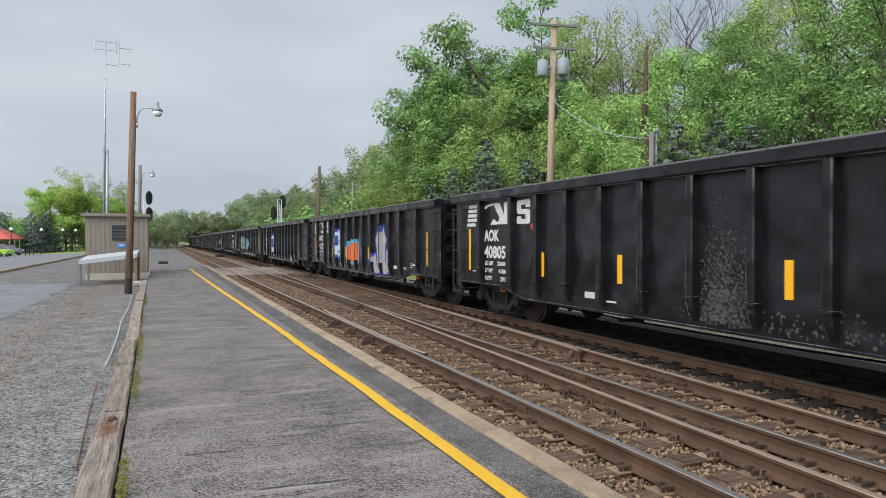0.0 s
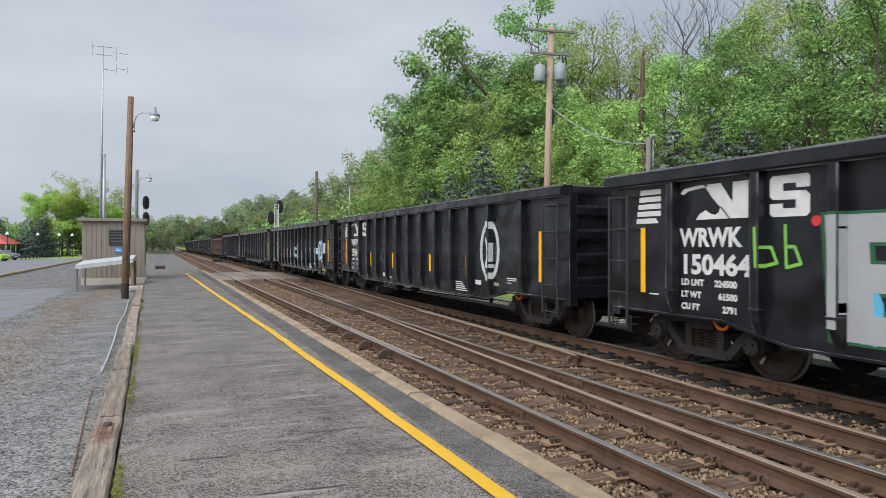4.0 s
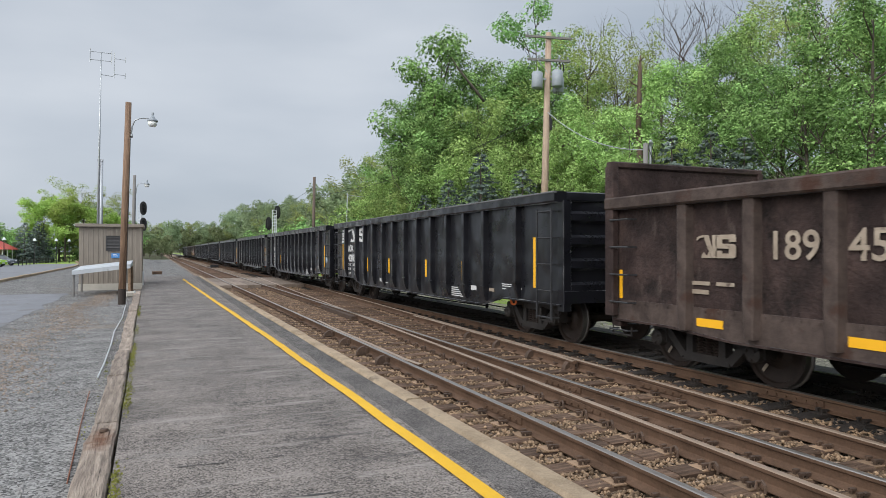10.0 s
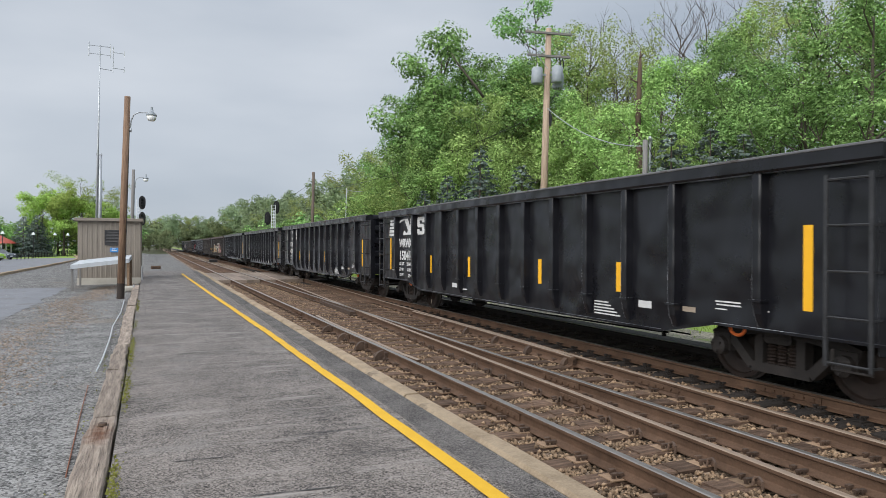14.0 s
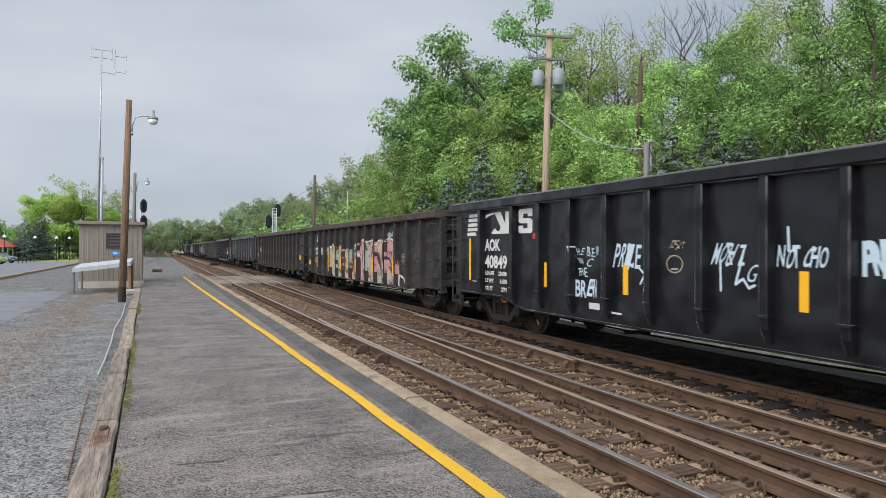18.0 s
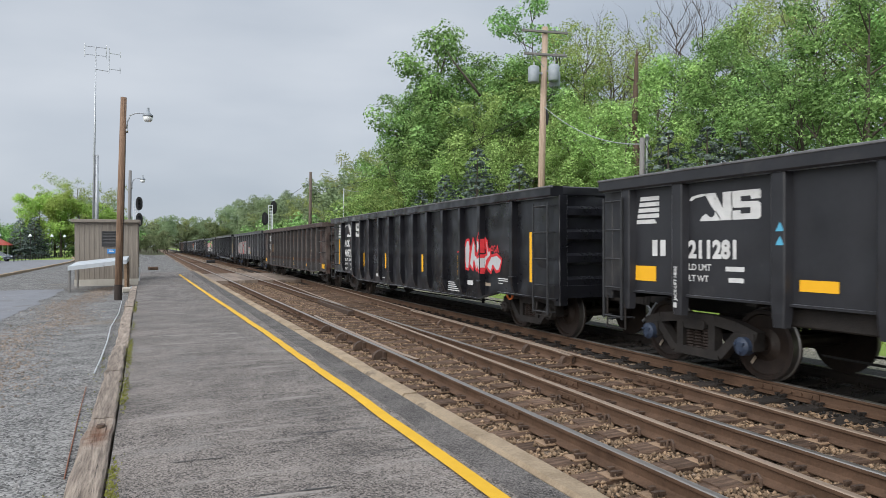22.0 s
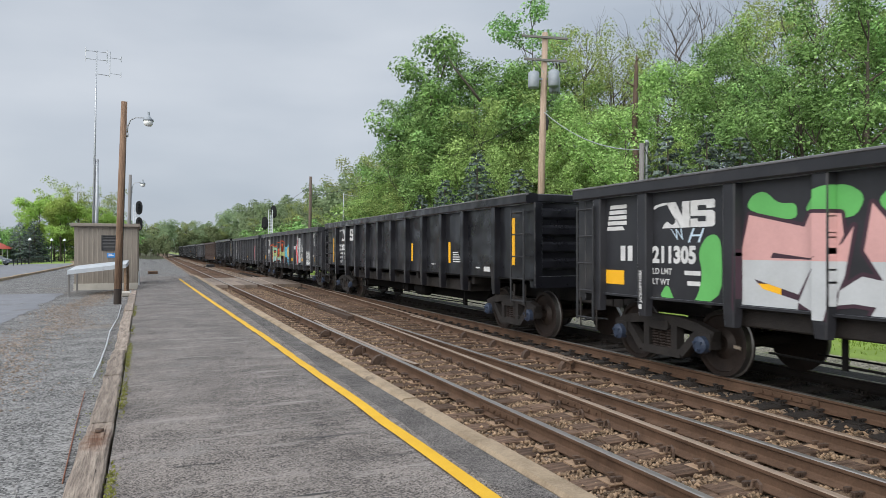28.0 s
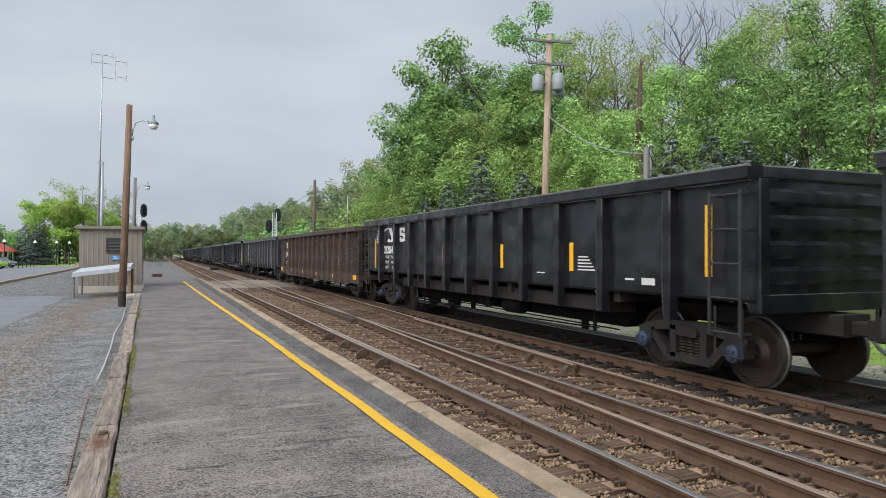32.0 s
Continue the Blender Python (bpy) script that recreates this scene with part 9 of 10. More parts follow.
    spray(car, k, stroke([(9.18, 1.46), (8.89, 1.67), (8.99, 1.91), (9.27, 2.06), (9.72, 2.1), (9.98, 2.01), (10.22, 2.01), (10.6, 2.06), (10.95, 1.99), (11.05, 1.9), (11.28, 2.03), (12.04, 2.05), (12.09, 1.99), (12.35, 2.12), (12.86, 2.03), (12.89, 1.84), (12.71, 1.75)], 0.06), PEEL_PALE, 3, "pale graffiti edge")
    spray(car, k, stroke([(11.05, 1.88), (11.03, 1.69), (11.47, 1.31), (11.67, 0.99), (11.71, 0.69)], 0.07), P_PLUM, 3, "dark graffiti strokes")
    spray(car, k, stroke([(12.17, 1.96), (12.1, 1.69), (12.09, 1.38)], 0.12), P_PLUM, 2, "dark graffiti strokes")
    spray(car, k, stroke([(12.73, 1.73), (12.99, 1.58)], 0.05), P_PLUM, 3, "dark graffiti strokes")
    spray(car, k, stroke([(12.14, 1.49), (12.45, 1.46), (12.68, 1.22), (12.64, 1.08), (12.47, 1.21)], 0.09), P_PLUM, 3, "dark graffiti strokes")
    spray(car, k, [[(10.67, 1.37), (10.96, 1.32), (10.8, 1.56)], [(10.71, 1.22), (10.95, 1.2), (10.95, 1.05), (10.71, 1.06)], [(9.03, 1.43), (9.2, 1.64), (9.2, 0.67), (9.01, 0.67)], [(11.12, 1.46), (11.25, 1.69), (11.44, 1.52), (11.62, 1.1)]], P_PLUM, 2, "dark graffiti strokes")
    spray(car, k, [blob(12.37, 0.90, 0.19, 0.22, 2, 0.03)], PEEL_AQUA, 3, "grey-green graffiti ball")
    words_spray(car, k, "RELS", 12.25, 12.95, 2.15, 2.28, P_PALE, 0.02, 2, "pale sprayed letters")
    words_spray(car, k, "ACT", 8.31, 8.74, 1.73, 1.90, PEEL_PALE, 0.0, 2, "pale sprayed letters")
    words_spray(car, k, "SOLAL", 8.28, 8.79, 1.44, 1.62, PEEL_PALE, 0.0, 2, "pale sprayed letters")
    spray(car, k, scribble(3, 8.35, 8.9, 1.12, 1.42, 4, 0.03) + scribble(4, 3.95, 4.45, 1.5, 1.85, 4, 0.03), PEEL_PEACH, 2, "pale scrawl")


def g_car_18(car, k):
    words_spray(car, k, "Bobcat", 13.09, 14.17, 1.66, 1.93, LETTER, 0, 1, "white chalk words")
    words_spray(car, k, "6/93", 13.49, 14.13, 1.30, 1.60, LETTER, 0, 1, "white chalk words")
    spray(car, k, scribble(3, 12.1, 12.6, 1.55, 1.78, 5, 0.02) + scribble(4, 12.15, 12.55, 1.28, 1.5, 4, 0.02), LETTER_DIM, 1, "faint chalk scrawl")
    spray(car, k, [[(3.30, 1.91), (3.42, 1.91), (3.36, 2.02)], [(3.30, 1.75), (3.42, 1.75), (3.36, 1.86)]], P_SKY, 1, "two small blue triangles")


def g_car_19(car, k):
    """Silver-white letters in a red outline."""
    one = [(12.25, 1.72), (12.34, 1.88), (12.47, 1.89), (12.53, 1.72), (12.5, 1.4), (12.45, 1.21), (12.3, 1.22), (12.25, 1.39)]
    two = [(12.49, 1.33), (12.62, 1.74), (12.69, 1.92), (12.79, 1.76), (12.8, 1.54), (12.85, 1.58), (12.93, 1.45), (12.96, 1.17), (12.82, 1.23), (12.73, 1.4), (12.69, 1.2), (12.59, 1.26)]
    three = [(12.9, 1.83), (13.12, 1.88), (13.25, 1.87), (13.27, 1.68), (13.17, 1.57), (12.98, 1.59)]
    four = [(13.02, 1.44), (13.38, 1.57), (13.3, 1.91), (13.4, 1.84), (13.45, 1.64), (13.55, 1.68), (13.57, 1.53), (13.4, 1.45), (13.25, 1.17)]
    five = [(13.35, 1.3), (13.57, 1.53), (13.85, 1.57), (14.06, 1.47), (14.05, 1.41), (13.96, 1.23), (13.82, 1.2), (13.66, 1.32), (13.57, 1.17), (13.47, 1.22)]
    for shape in (one, two, three, four, five):
        spray(car, k, stroke(shape + shape[:1], 0.06), P_RED, 2, "red graffiti outline")
        spray(car, k, ears(shape), P_WHITE, 1, "silver-white graffiti letter")
    spray(car, k, stroke([(12.22, 1.62), (11.92, 1.59), (11.97, 1.72)], 0.03) + stroke([(13.27, 2.06), (13.07, 1.78)], 0.03) + scribble(8, 13.57, 13.94, 1.60, 1.76, 3, 0.03), P_RED, 2, "red sprayed scrawl")


def g_car_20(car, k):
    spray(car, k, [[(1.72, 2.03), (2.58, 2.03), (2.58, 2.40), (1.72, 2.40)], [(1.60, 1.53), (2.72, 1.53), (2.72, 1.90), (1.60, 1.90)]], CAR_BLACK, 0, "black patch under the number")
    spray(car, k, [[(2.74, 1.72), (2.94, 1.72), (2.94, 1.88), (2.74, 1.88)], [(2.74, 1.53), (2.94, 1.53), (2.94, 1.69), (2.74, 1.69)]], P_SKY, 1, "blue squares")
    spray(car, k, [[(3.05, 1.42), (3.78, 1.42), (3.78, 1.86), (3.05, 1.86)]], PRIMER, 0, "tan primer patch")
    part("reflector", shared(("stripe", 0.48, 0.12), lambda: slab("reflector", 0, 0.48, 0, 0.12, STRIPE)), None, car, "yellow reflective strip", at=on_side(9.46, 1.02, k, 0.02))
    part("placard", shared("small_placard", lambda: slab("placard", 0, 0.15, 0, 0.06, LETTER)), None, car, "small white placard", at=on_side(9.70, 0.945, k, 0.02))


def g_car_21(car, k):
    spray(car, k, [[(3.2, 1.15), (3.2, 2.05), (5.4, 2.12), (6.45, 2.18), (6.75, 1.15)]], P_THIN_SILVER, 0, "thin silver graffiti ground")
    spray(car, k, [[(6.95, 1.12), (6.98, 2.1), (8.2, 2.16), (8.22, 1.12)], [(8.3, 1.12), (8.32, 2.2), (9.3, 2.22), (9.32, 1.68), (9.7, 1.62), (9.92, 1.32), (9.95, 1.12)]], P_THIN_SILVER, 0, "thin silver graffiti ground")
    spray(car, k, fat_letters("SIBP", 3.3, 6.5, 1.22, 2.04, 0.030, 4, 0.02, 0.05), P_WASH, 1, "washed-out red graffiti outlines")
    spray(car, k, fat_letters("SIBP", 3.3, 6.5, 1.22, 2.04, 0.0, 4, 0.02, 0.05), P_THIN_SILVER, 2, "thin silver graffiti letters")
    edge = stroke([(6.97, 1.15), (7.0, 2.1), (7.35, 2.12), (7.4, 1.7), (7.6, 2.12), (7.95, 1.6), (8.1, 2.14), (8.2, 1.2)], 0.05) + stroke([(8.3, 1.2), (8.32, 2.2), (9.3, 2.22), (9.3, 1.68), (9.7, 1.62), (9.95, 1.2)], 0.05) + stroke([(8.5, 1.5), (8.9, 1.6), (9.1, 1.9)], 0.05)
    spray(car, k, edge, P_WASH, 1, "washed-out red graffiti strokes")
    spray(car, k, scribble(2, 10.8, 11.3, 1.5, 1.68, 5, 0.018) + scribble(3, 12.25, 12.5, 1.5, 1.95, 2, 0.018) + ring(13.75, 1.85, 0.13, 0.14, 0.018) + ring(13.7, 1.62, 0.14, 0.09, 0.018) + stroke([(13.65, 1.55), (13.62, 1.35)], 0.018) + stroke([(13.85, 1.6), (13.85, 1.38)], 0.018), LETTER_DIM, 1, "thin chalk drawings")
    for i, (a, b) in enumerate(((0.12, 0.1), (0.14, 0.1), (0.09, 0.12), (0.24, 0.16))):
        z = 2.06 - 0.105 * i
        spray(car, k, [[(15.06, z), (15.06 + a, z), (15.06 + a, z + 0.055), (15.06, z + 0.055)], [(15.52 - b, z), (15.52, z), (15.52, z + 0.055), (15.52 - b, z + 0.055)]], LETTER, 1, "illegible white print")


def g_car_23(car, k):
    """Bulging pink and white letters before green clouds."""
    spray(car, k, [rounded(rounded(p)) for p in [[(3.5, 2.27), (3.59, 2.43), (3.78, 2.47), (3.97, 2.3), (4.22, 2.3), (4.22, 2.09), (3.75, 2.18)], [(4.32, 2.21), (4.46, 2.43), (4.81, 2.47), (5.04, 2.32), (4.9, 2.07), (4.39, 2.18)], [(5.13, 2.24), (5.3, 2.41), (5.45, 2.41), (5.42, 2.02)], [(5.47, 2.29), (5.64, 2.42), (5.91, 2.37), (5.98, 2.26), (6.19, 2.37), (6.32, 2.24), (5.91, 2.19)], [(1.91, 1.03), (2.11, 1.32), (2.27, 1.02), (2.65, 1.04), (2.79, 1.43), (2.7, 1.72), (2.83, 1.93), (3.01, 1.98), (3.12, 1.84), (3.11, 1.04)]]], P_GREEN, 0, "bright green graffiti clouds")
    spray(car, k, [rounded(rounded(p)) for p in [[(6.58, 2.25), (6.68, 2.43), (6.92, 2.38), (7.06, 2.55), (7.38, 2.56), (7.68, 2.4), (7.72, 2.14), (6.97, 2.32)], [(7.93, 1.67), (7.97, 1.84), (8.16, 1.91), (8.2, 2.15), (8.45, 2.27), (8.63, 2.24), (8.87, 1.73), (8.6, 1.75), (8.63, 1.58), (8.31, 1.68)], [(9.71, 2.32), (9.93, 2.47), (10.35, 2.46), (10.51, 2.29), (10.73, 2.38), (10.98, 2.36), (10.9, 2.15), (10.51, 1.96), (10.32, 2.16), (10.03, 2.02)], [(8.42, 1.1), (8.8, 1.28), (8.9, 1.03), (8.45, 1.05)], [(9.63, 1.25), (9.81, 1.26), (9.81, 1.08), (9.66, 1.07)]]], P_GREEN, 0, "bright green graffiti clouds")
    first = [(3.55, 2.19), (4.32, 2.02), (4.39, 2.17), (4.76, 2.15), (4.79, 1.92), (4.68, 1.72), (4.39, 1.67), (3.9, 1.73), (3.86, 1.67), (4.45, 1.65), (4.24, 1.26), (3.63, 1.41), (3.75, 1.3), (4.24, 1.19), (4.22, 1.01), (3.42, 1.05), (3.43, 1.73)]
    second = [(4.24, 1.17), (4.45, 1.65), (4.77, 1.83), (4.9, 2.01), (4.8, 1.49), (4.71, 1.29), (4.6, 0.9), (4.39, 1.09)]
    third = [(5.1, 2.24), (5.42, 1.86), (5.45, 1.55), (5.63, 1.21), (5.43, 1.05), (5.07, 1.07), (5.14, 1.18), (4.9, 1.2), (4.71, 1.17), (4.74, 1.33), (4.99, 1.49), (5.21, 1.45), (5.01, 1.75)]
    fourth = [(5.79, 2.2), (6.03, 1.84), (6.05, 2.19), (6.65, 2.18), (6.73, 1.93), (6.72, 1.51), (6.69, 1.05), (6.27, 1.13), (6.12, 1.49), (5.84, 1.63), (5.72, 1.36), (6.07, 1.09), (5.81, 1.09), (5.8, 0.83), (5.51, 1.07), (5.64, 1.21), (5.45, 1.55), (5.54, 2)]
    fifth = [(6.78, 2.3), (7.89, 2), (7.91, 1.51), (7.68, 1.53), (7.11, 1.89), (7.11, 1.55), (7.43, 1.5), (7.93, 1.43), (8.1, 1.19), (8.08, 1.03), (7.93, 0.96), (7.85, 1.17), (7.25, 1.26), (7.02, 0.95), (6.78, 0.99), (6.73, 1.48)]
    sixth = [(8.85, 2.33), (9.31, 2.02), (9.47, 2.41), (9.74, 2.19), (10.05, 1.73), (10.37, 1.34), (10.39, 1.11), (10.73, 1.03), (10.03, 1.08), (9.87, 1.55), (9.77, 1.46), (9.64, 1.43), (9.49, 1.86), (9.49, 1.06), (9.09, 1.05), (9.12, 1.49), (8.8, 1.73), (9, 1.63)]
    seventh = [(10.12, 1.86), (10.32, 2.12), (10.51, 1.96), (10.77, 2.04), (11.02, 2.24), (11.14, 2.27), (11.14, 1.17), (11.06, 1.06), (10.64, 1.04), (10.39, 1.11), (10.35, 1.69)]
    for shape in (first, second, third, fourth, fifth, sixth, seventh):
        spray(car, k, stroke(shape + shape[:1], 0.085), P_PLUM, 1, "dark graffiti outline")
        spray(car, k, above(ears(shape), 1.64), P_PINK, 2, "pink graffiti letter")
        spray(car, k, below(ears(shape), 1.64), P_WHITE, 2, "white lower half of the letter")
    spray(car, k, [[(7.91, 1.63), (8.38, 1.57), (8.4, 1.66), (8.81, 1.46), (8.42, 1.32), (8.37, 1.4), (8, 1.39), (7.97, 1.04), (7.91, 1.23)]], P_WHITE, 3, "white arrow")
    spray(car, k, [blob(10.82, 1.50, 0.15, 0.11, 3, 0.03)], P_PLUM, 3, "dark hole of the letter")
    spray(car, k, stroke([(8.27, 2.15), (8.35, 1.86), (8.42, 2.25), (8.53, 2.19), (8.56, 1.96)], 0.05), P_GOLD, 3, "gold scrawl")
    words_spray(car, k, "WH", 2.25, 2.75, 1.88, 2.04, P_PALE, 0.0, 3, "pale sprayed letters")


def g_car_25(car, k):
    """Swollen pale letters in an orange-red glow, a gold cloud and one big red letter."""
    spray(car, k, fat_letters("KRUSH", 3.66, 7.72, 1.20, 1.98, 0.095, 8, 0.06, 0.06), P_FLAME, 0, "orange-red graffiti glow")
    spray(car, k, stroke(curve([(3.2, 1.8), (3.5, 2.12), (4.2, 2.0), (5.0, 2.05), (5.6, 2.2), (6.3, 2.25), (6.9, 2.3), (7.6, 2.15), (8.0, 1.7)]), 0.05) + stroke([(3.25, 1.7), (3.3, 1.3)], 0.05), P_FLAME, 1, "orange-red sprayed line")
    spray(car, k, fat_letters("KRUSH", 3.68, 7.70, 1.18, 1.96, 0.068, 8, 0.06, 0.06), P_PLUM, 1, "dark graffiti outline")
    fill = fat_letters("KRUSH", 3.70, 7.68, 1.18, 1.95, 0.040, 8, 0.05, 0.06)
    spray(car, k, above(fill, 1.72), P_MINT, 2, "mint-green graffiti letters")
    spray(car, k, below(above(fill, 1.35), 1.72), P_SAND, 2, "yellow-green middle of the letters")
    spray(car, k, below(fill, 1.35), P_AQUA, 2, "pale aqua lower letters")
    spray(car, k, [blob(3.7 + 0.52 * i, 1.55 + 0.25 * math.sin(i * 2.1), 0.07, 0.16, i, 0.2) for i in range(9)], P_AQUA, 3, "aqua dabs")
    spray(car, k, [rounded(rounded(p)) for p in [[(8.22, 1.85), (8.32, 1.98), (8.60, 2.06), (8.80, 2.10), (8.85, 2.02), (9.12, 2.05), (9.30, 1.98), (9.22, 1.75), (9.36, 1.62), (9.25, 1.32), (9.18, 1.20), (8.80, 1.28), (8.42, 1.30), (8.22, 1.48)], [(8.9, 1.28), (9.2, 1.2), (9.12, 1.08), (9.38, 0.98), (9.34, 1.12), (8.8, 1.10)]]], P_SKY, 0, "sky-blue graffiti cloud")
    spray(car, k, [rounded(rounded(p)) for p in [[(8.36, 1.82), (8.48, 1.93), (8.70, 1.98), (8.78, 1.94), (9.14, 1.96), (9.16, 1.68), (9.24, 1.60), (9.16, 1.38), (8.95, 1.34), (8.82, 1.42), (8.60, 1.38), (8.34, 1.52)]]], P_GOLD, 1, "gold graffiti cloud")
    spray(car, k, scribble(5, 8.38, 9.15, 1.10, 1.24, 6, 0.035), P_SKY, 1, "sky-blue scrawl")
    spray(car, k, scribble(6, 9.70, 10.4, 1.42, 1.78, 5, 0.022) + scribble(16, 9.85, 10.3, 1.32, 1.5, 4, 0.02) + scribble(26, 10.42, 10.6, 1.25, 1.95, 1, 0.02), P_DULL_GREEN, 1, "faint green scrawl")
    spray(car, k, scribble(8, 10.0, 10.4, 1.18, 1.34, 4, 0.045), LETTER, 2, "white scrawl")
    outer = [(10.66, 1.97), (11.05, 2.10), (11.13, 1.80), (11.28, 2.22), (11.72, 2.50), (11.98, 2.28), (11.85, 1.80), (12.02, 1.30), (11.92, 1.06), (10.98, 1.06)]
    spray(car, k, [outer], P_WHITE, 0, "white graffiti edge")
    spray(car, k, [[(10.76, 1.93), (10.98, 2.04), (11.12, 1.68), (11.34, 1.66), (11.42, 2.16), (11.70, 2.34), (11.82, 2.20), (11.70, 1.78), (11.88, 1.30), (11.80, 1.10), (11.06, 1.10)]], P_RED, 1, "big red graffiti letter")
    spray(car, k, [[(11.2, 1.52), (11.45, 1.56), (11.52, 1.38), (11.42, 1.24), (11.26, 1.26)]], P_WHITE, 2)
    spray(car, k, [[(11.30, 1.44), (11.42, 1.46), (11.44, 1.34), (11.34, 1.32)]], P_PLUM, 3)
    for seed, a, b, c, d, w in ((7, 12.2, 12.7, 1.65, 2.05, 0.04), (8, 12.05, 12.75, 1.3, 1.62, 0.04), (9, 13.3, 14.2, 1.35, 1.75, 0.06), (10, 13.35, 14.1, 1.05, 1.32, 0.06), (11, 14.75, 15.4, 2.3, 2.55, 0.035), (12, 14.9, 15.45, 1.98, 2.25, 0.035)):
        spray(car, k, scribble(seed, a, b, c, d, 4, w), LETTER, 1, "white illegible scrawl")


def g_car_26(car, k):
    """A pink sprayed outline of two swollen letters."""
    lines = []
    lines += stroke(curve([(13.39, 1.95), (13.40, 2.03), (13.48, 2.07), (13.63, 2.05), (13.79, 2.04), (13.97, 2.04), (14.12, 2.05), (14.17, 2.01), (14.19, 1.91), (14.15, 1.83), (14.07, 1.77), (13.99, 1.76), (13.89, 1.78)]), 0.035)
    lines += stroke(curve([(13.40, 2.03), (13.39, 1.95), (13.40, 1.89), (13.47, 1.83), (13.56, 1.83), (13.65, 1.86), (13.68, 1.93)]), 0.035)
    lines += stroke(curve([(13.48, 2.07), (13.52, 1.99), (13.53, 1.92), (13.53, 1.84)]), 0.035)
    lines += stroke(curve([(13.80, 2.04), (13.82, 1.84), (13.84, 1.63), (13.86, 1.46), (13.85, 1.36)]), 0.035)
    lines += stroke(curve([(13.25, 1.62), (13.28, 1.70), (13.23, 1.74), (13.16, 1.76), (13.15, 1.83), (13.19, 1.92), (13.28, 1.96), (13.35, 1.94), (13.36, 1.87), (13.34, 1.78)]), 0.035)
    lines += stroke(curve([(13.68, 1.59), (13.67, 1.69), (13.63, 1.79), (13.52, 1.83), (13.40, 1.80), (13.32, 1.71), (13.28, 1.57), (13.28, 1.39), (13.33, 1.24), (13.40, 1.13), (13.48, 1.08)]), 0.035)
    lines += stroke(curve([(13.40, 1.31), (13.43, 1.44), (13.50, 1.49), (13.55, 1.46), (13.57, 1.41), (13.56, 1.32)]), 0.035)
    lines += stroke(curve([(13.42, 1.44), (13.42, 1.62), (13.42, 1.76), (13.44, 1.68), (13.50, 1.65), (13.54, 1.68), (13.55, 1.73), (13.56, 1.58), (13.56, 1.43)]), 0.035)
    lines += stroke(curve([(13.57, 1.42), (13.70, 1.40), (13.84, 1.35), (13.87, 1.27), (13.84, 1.19), (13.78, 1.12), (13.68, 1.07), (13.58, 1.07), (13.53, 1.12), (13.51, 1.23), (13.50, 1.35)]), 0.035)
    lines += stroke(curve([(13.78, 1.14), (13.88, 1.06)]), 0.035)
    lines += stroke(curve([(13.89, 1.78), (13.95, 1.74), (13.92, 1.68), (13.86, 1.65), (13.92, 1.58), (14.01, 1.50)]), 0.035)
    lines += stroke(curve([(14.01, 1.50), (13.98, 1.59), (13.99, 1.69), (14.05, 1.75), (14.14, 1.76), (14.22, 1.72), (14.26, 1.62), (14.24, 1.50), (14.15, 1.37), (14.07, 1.30), (13.94, 1.28)]), 0.035)
    lines += stroke(curve([(14.07, 1.30), (14.13, 1.23), (14.15, 1.13), (14.12, 1.07)]), 0.035)
    lines += stroke(curve([(14.15, 1.09), (14.24, 1.07)]), 0.035)
    lines += stroke(curve([(14.34, 2.03), (14.26, 2.04), (14.21, 2.03), (14.22, 1.87), (14.23, 1.69)]), 0.035)
    lines += stroke(curve([(14.26, 1.59), (14.36, 1.59)]), 0.035)
    lines += stroke(curve([(14.24, 1.49), (14.27, 1.52), (14.36, 1.53)]), 0.035)
    lines += stroke(curve([(14.22, 1.32), (14.25, 1.24), (14.30, 1.17), (14.38, 1.15), (14.40, 1.25), (14.39, 1.36), (14.37, 1.45)]), 0.035)
    lines += [blob(14.25, 1.40, 0.03, 0.03), blob(14.30, 1.32, 0.03, 0.03)]
    spray(car, k, lines, P_ROSE_LINE, 1, "pink graffiti outline")


def peeling(name, rgb):
    """Old spray paint with rust breaking through."""
    return material(name, tuple(c * 0.75 for c in rgb), rgb, 2.2, 0.75, bump=0.15, fine=25, spot=(0.085, 0.036, 0.018), spot_scale=2.6, spot_at=0.565, spot_soft=0.035, streak=((0.13, 0.07, 0.04), 5.0, 0.60, 0.05, (1, 1, 2.2)))


PEEL_PEACH = peeling("peeling_peach_spray", (0.52, 0.38, 0.25))
PEEL_ROSE = peeling("peeling_rose_spray", (0.50, 0.29, 0.30))
PEEL_AQUA = peeling("peeling_grey_green_spray", (0.38, 0.44, 0.36))
PEEL_PALE = peeling("peeling_pale_spray", (0.60, 0.60, 0.55))
P_DEEP_GREEN = paint("deep_green_spray", (0.02, 0.10, 0.045))
P_ROSE_LINE = paint("pink_line_spray", (0.66, 0.22, 0.25))
P_FLAME = paint("flame_spray", (0.62, 0.10, 0.03))
P_MINT = paint("mint_spray", (0.29, 0.49, 0.34), 0.4)
P_SAND = paint("yellow_green_spray", (0.44, 0.50, 0.20), 0.4)
P_DULL_GREEN = paint("dull_green_spray", (0.20, 0.26, 0.15))
P_WASH = paint("washed_red_spray", (0.50, 0.20, 0.20), 0.35)
P_THIN_SILVER = paint("thin_silver_spray", (0.34, 0.34, 0.33), 0.5)
GREY_SCUFF = paint("grey_scuff", (0.085, 0.085, 0.085))
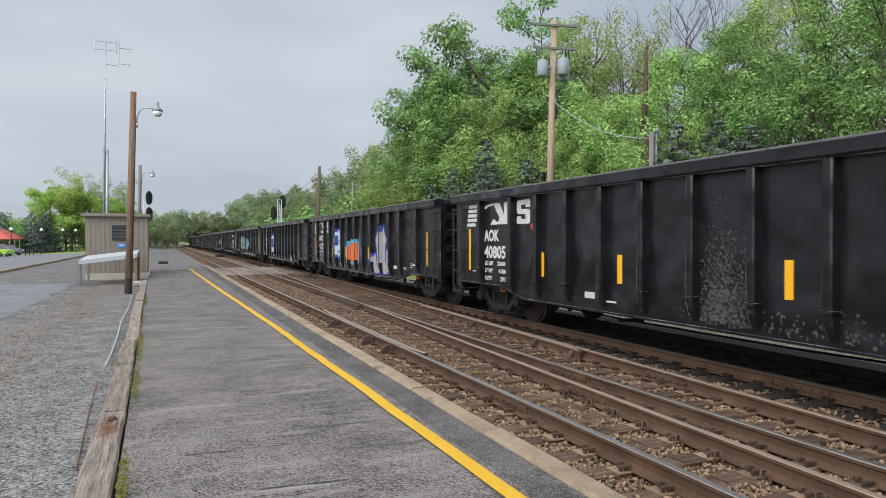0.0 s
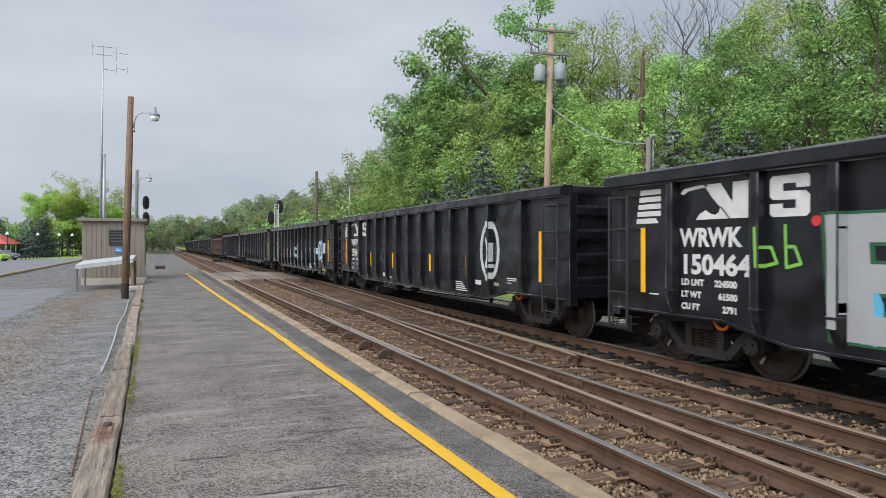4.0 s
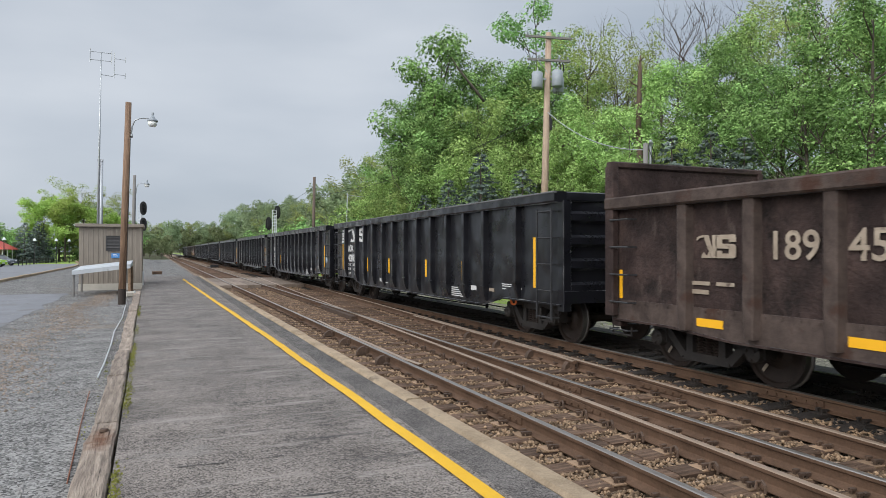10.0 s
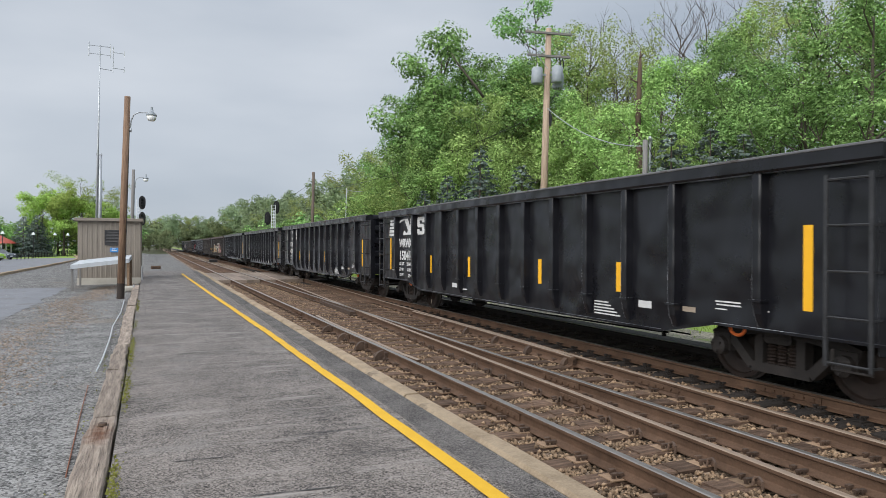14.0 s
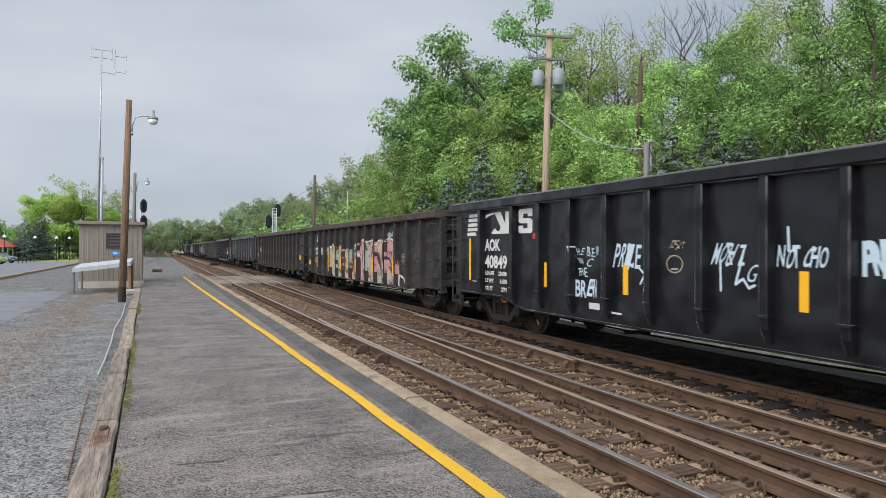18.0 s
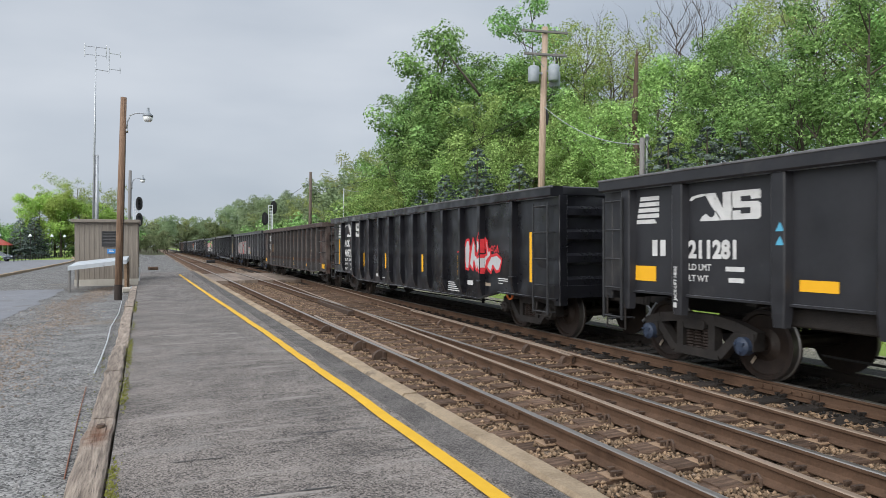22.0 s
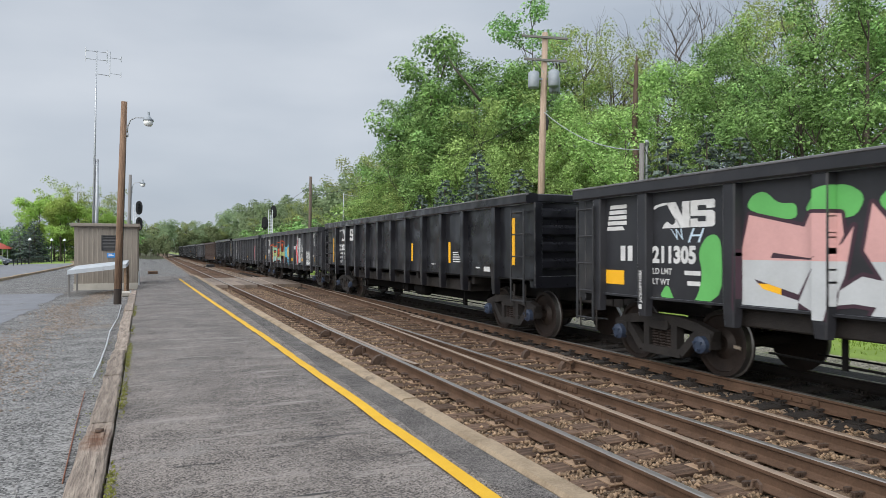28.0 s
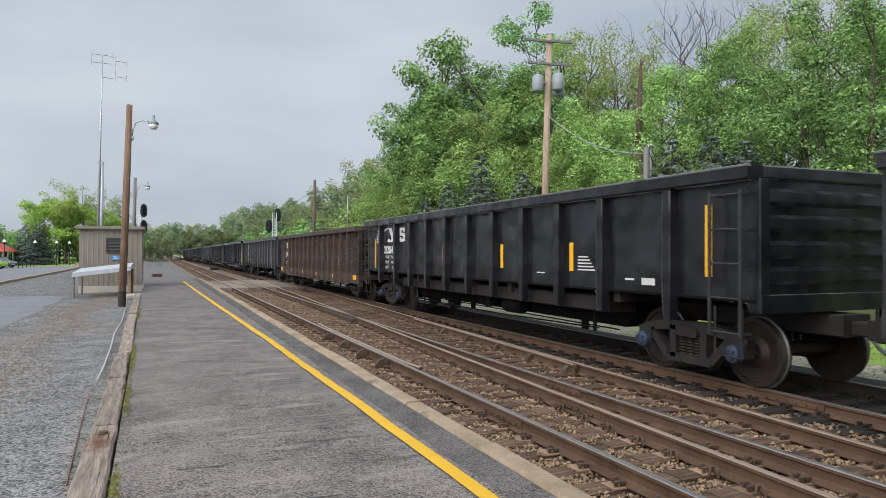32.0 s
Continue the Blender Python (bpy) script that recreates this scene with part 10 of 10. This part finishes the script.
PAINTED = {"car_0": g_car_0, "car_1": g_car_1, "car_2": g_car_2, "car_3": g_car_3, "car_4": g_car_4, "car_5": g_car_5, "car_8": g_car_8, "car_10": g_car_10, "car_14": g_car_14, "car_15": g_car_15, "car_16": g_car_16, "car_18": g_car_18, "car_19": g_car_19, "car_20": g_car_20, "car_21": g_car_21, "car_23": g_car_23, "car_25": g_car_25, "car_26": g_car_26}


def G(key):
    return PAINTED[key]



def build_train():
    for i, row in enumerate(ROSTER):
        kind, mat, label, number, mark, caps, logo, extra = row
        build_car(i, kind, mat, label, number, mark, caps, logo, extra)


DEEP = "black steel gondola car with close-set side posts and white lettering"
RIB = "faded black gondola car with broad side posts and yellow reflectors"
def D(mark, number, extra=None, label=DEEP):
    return ("deep", CAR_BLACK, label, number, mark, TRUCK_IRON, True, extra)
def R(number, mark="", extra=None, label=RIB, caps=CAP_BLUE):
    return ("ribbed" if mark != "tall" else "smooth", CAR_GREY if mark != "tall" else CAR_BLACK, label, number, mark, caps, True, extra)


ROSTER = [
    D("AOK", "40805", G("car_0"), "black gondola car, scuffed grey along its side"),
    D("AOK", "41298", G("car_1"), "black gondola car painted with blue, silver and orange graffiti"),
    D("WRWK", "150351", G("car_2"), "black gondola car with a blue graffiti face"),
    D("WRWK", "150464", G("car_3"), "black gondola car covered in silver, sky-blue and green graffiti"),
    D("WRWK", "150412", G("car_4"), "black gondola car with a white graffiti oval"),
    D("WRWK", "150320", G("car_5"), "black gondola car with rows of white graffiti ovals"),
    D("WRWK", "150295"), D("WRWK", "150373"),
    ("mill", CAR_BROWN, "rust-brown low-sided gondola car with tall end walls", "189 456", "dim", TRUCK_IRON, False, G("car_8")),
    D("AOK", "40895"), D("WRWK", "150545", G("car_10")), D("AOK", "41239"), D("WRWK", "150411"), D("AOK", "40962"),
    D("AOK", "40945", G("car_14"), "black gondola car with white graffiti scrawls"),
    D("AOK", "40849", G("car_15"), "black gondola car with white and blue graffiti scrawls"),
    ("old", CAR_DUSTY, "dull black gondola car under peeling pink and peach graffiti", "200 962", "clear", TRUCK_IRON, False, G("car_16")),
    ("old", CAR_DUSTY, "dull black gondola car, plain and dusty", "200879", "clear", TRUCK_IRON, False, None),
    R("211281", "", G("car_18")),
    D("AOK", "40937", G("car_19"), "black gondola car with pink and white graffiti"),
    ("tan", CAR_TAN, "rust-streaked tan-brown gondola car", "210134", "clear", TRUCK_IRON, False, G("car_20")),
    R("211034", "", G("car_21"), "faded black gondola car with silver and red graffiti"),
    D("WRWK", "150398"),
    R("211305", "", G("car_23"), "faded black gondola car covered in pink, white and green graffiti"),
    R("212023", "tall", None, "black gondola car with broad side posts and tall yellow reflectors"),
    R("211082", "", G("car_25"), "faded black gondola car with multicoloured graffiti letters"),
    R("210724", "", G("car_26"), "faded black gondola car with a pink graffiti outline", WHEEL_IRON),
    R("212064", "tall", None, "black gondola car with broad side posts and tall yellow reflectors"),
    ("tan", CAR_BROWN, "rust-brown gondola car far back in the train", "200417", "dim", TRUCK_IRON, False, None),
]
for _i in range(10):
    ROSTER.append(D("WRWK", "150" + str(331 + 17 * _i)) if _i % 3 else R("2110" + str(15 + 7 * _i)))

build_train()


# ---- movement ----
def train_pose(s_mid, half):
    """The pose of a car whose middle is s metres along the far track; its two trucks keep to the line."""
    ax, ay, _ = along(s_mid - half, B_MID)
    bx, by, _ = along(s_mid + half, B_MID)
    return pose((ax + bx) / 2, (ay + by) / 2, 0, 0, 0, -math.degrees(math.atan2(bx - ax, by - ay)))


def motions():
    for car, i, L, sets in CARS:
        def mid(t):
            return 14 + SPEED * (PASS[i] - t) - L / 2
        straight = mid(0) < BEND - 12
        ts = [0.0, 8.0, 16.0, 24.0, 32.0] if straight else [0.5 * j for j in range(65)]
        walk(car, [(t, train_pose(mid(t), L / 2 - 1.6)) for t in ts])
        # the wheels turn while the car is close by
        t0, t1 = PASS[i] - 1.9, PASS[i] + 2.4
        times = [j / 30 for j in range(max(0, int(t0 * 30)), min(960, int(t1 * 30)) + 1)]
        if len(times) < 3:
            continue
        if times[0] > 0:
            times = [0.0] + times
        if times[-1] < 32:
            times.append(32.0)
        for ws in sets:
            base = ws.matrix_basis.translation.copy()
            flipped = ws.parent.matrix_basis.to_euler().z > 1
            rows, turn = [], 0.0
            for j, t in enumerate(times):
                if 0 < j and t - times[j - 1] < 0.05:
                    turn += math.degrees(SPEED * (t - times[j - 1]) / WHEEL_R)
                rows.append((t, pose(base.x, base.y, base.z, turn if not flipped else -turn, 0, 0)))
            walk(ws, rows)


motions()
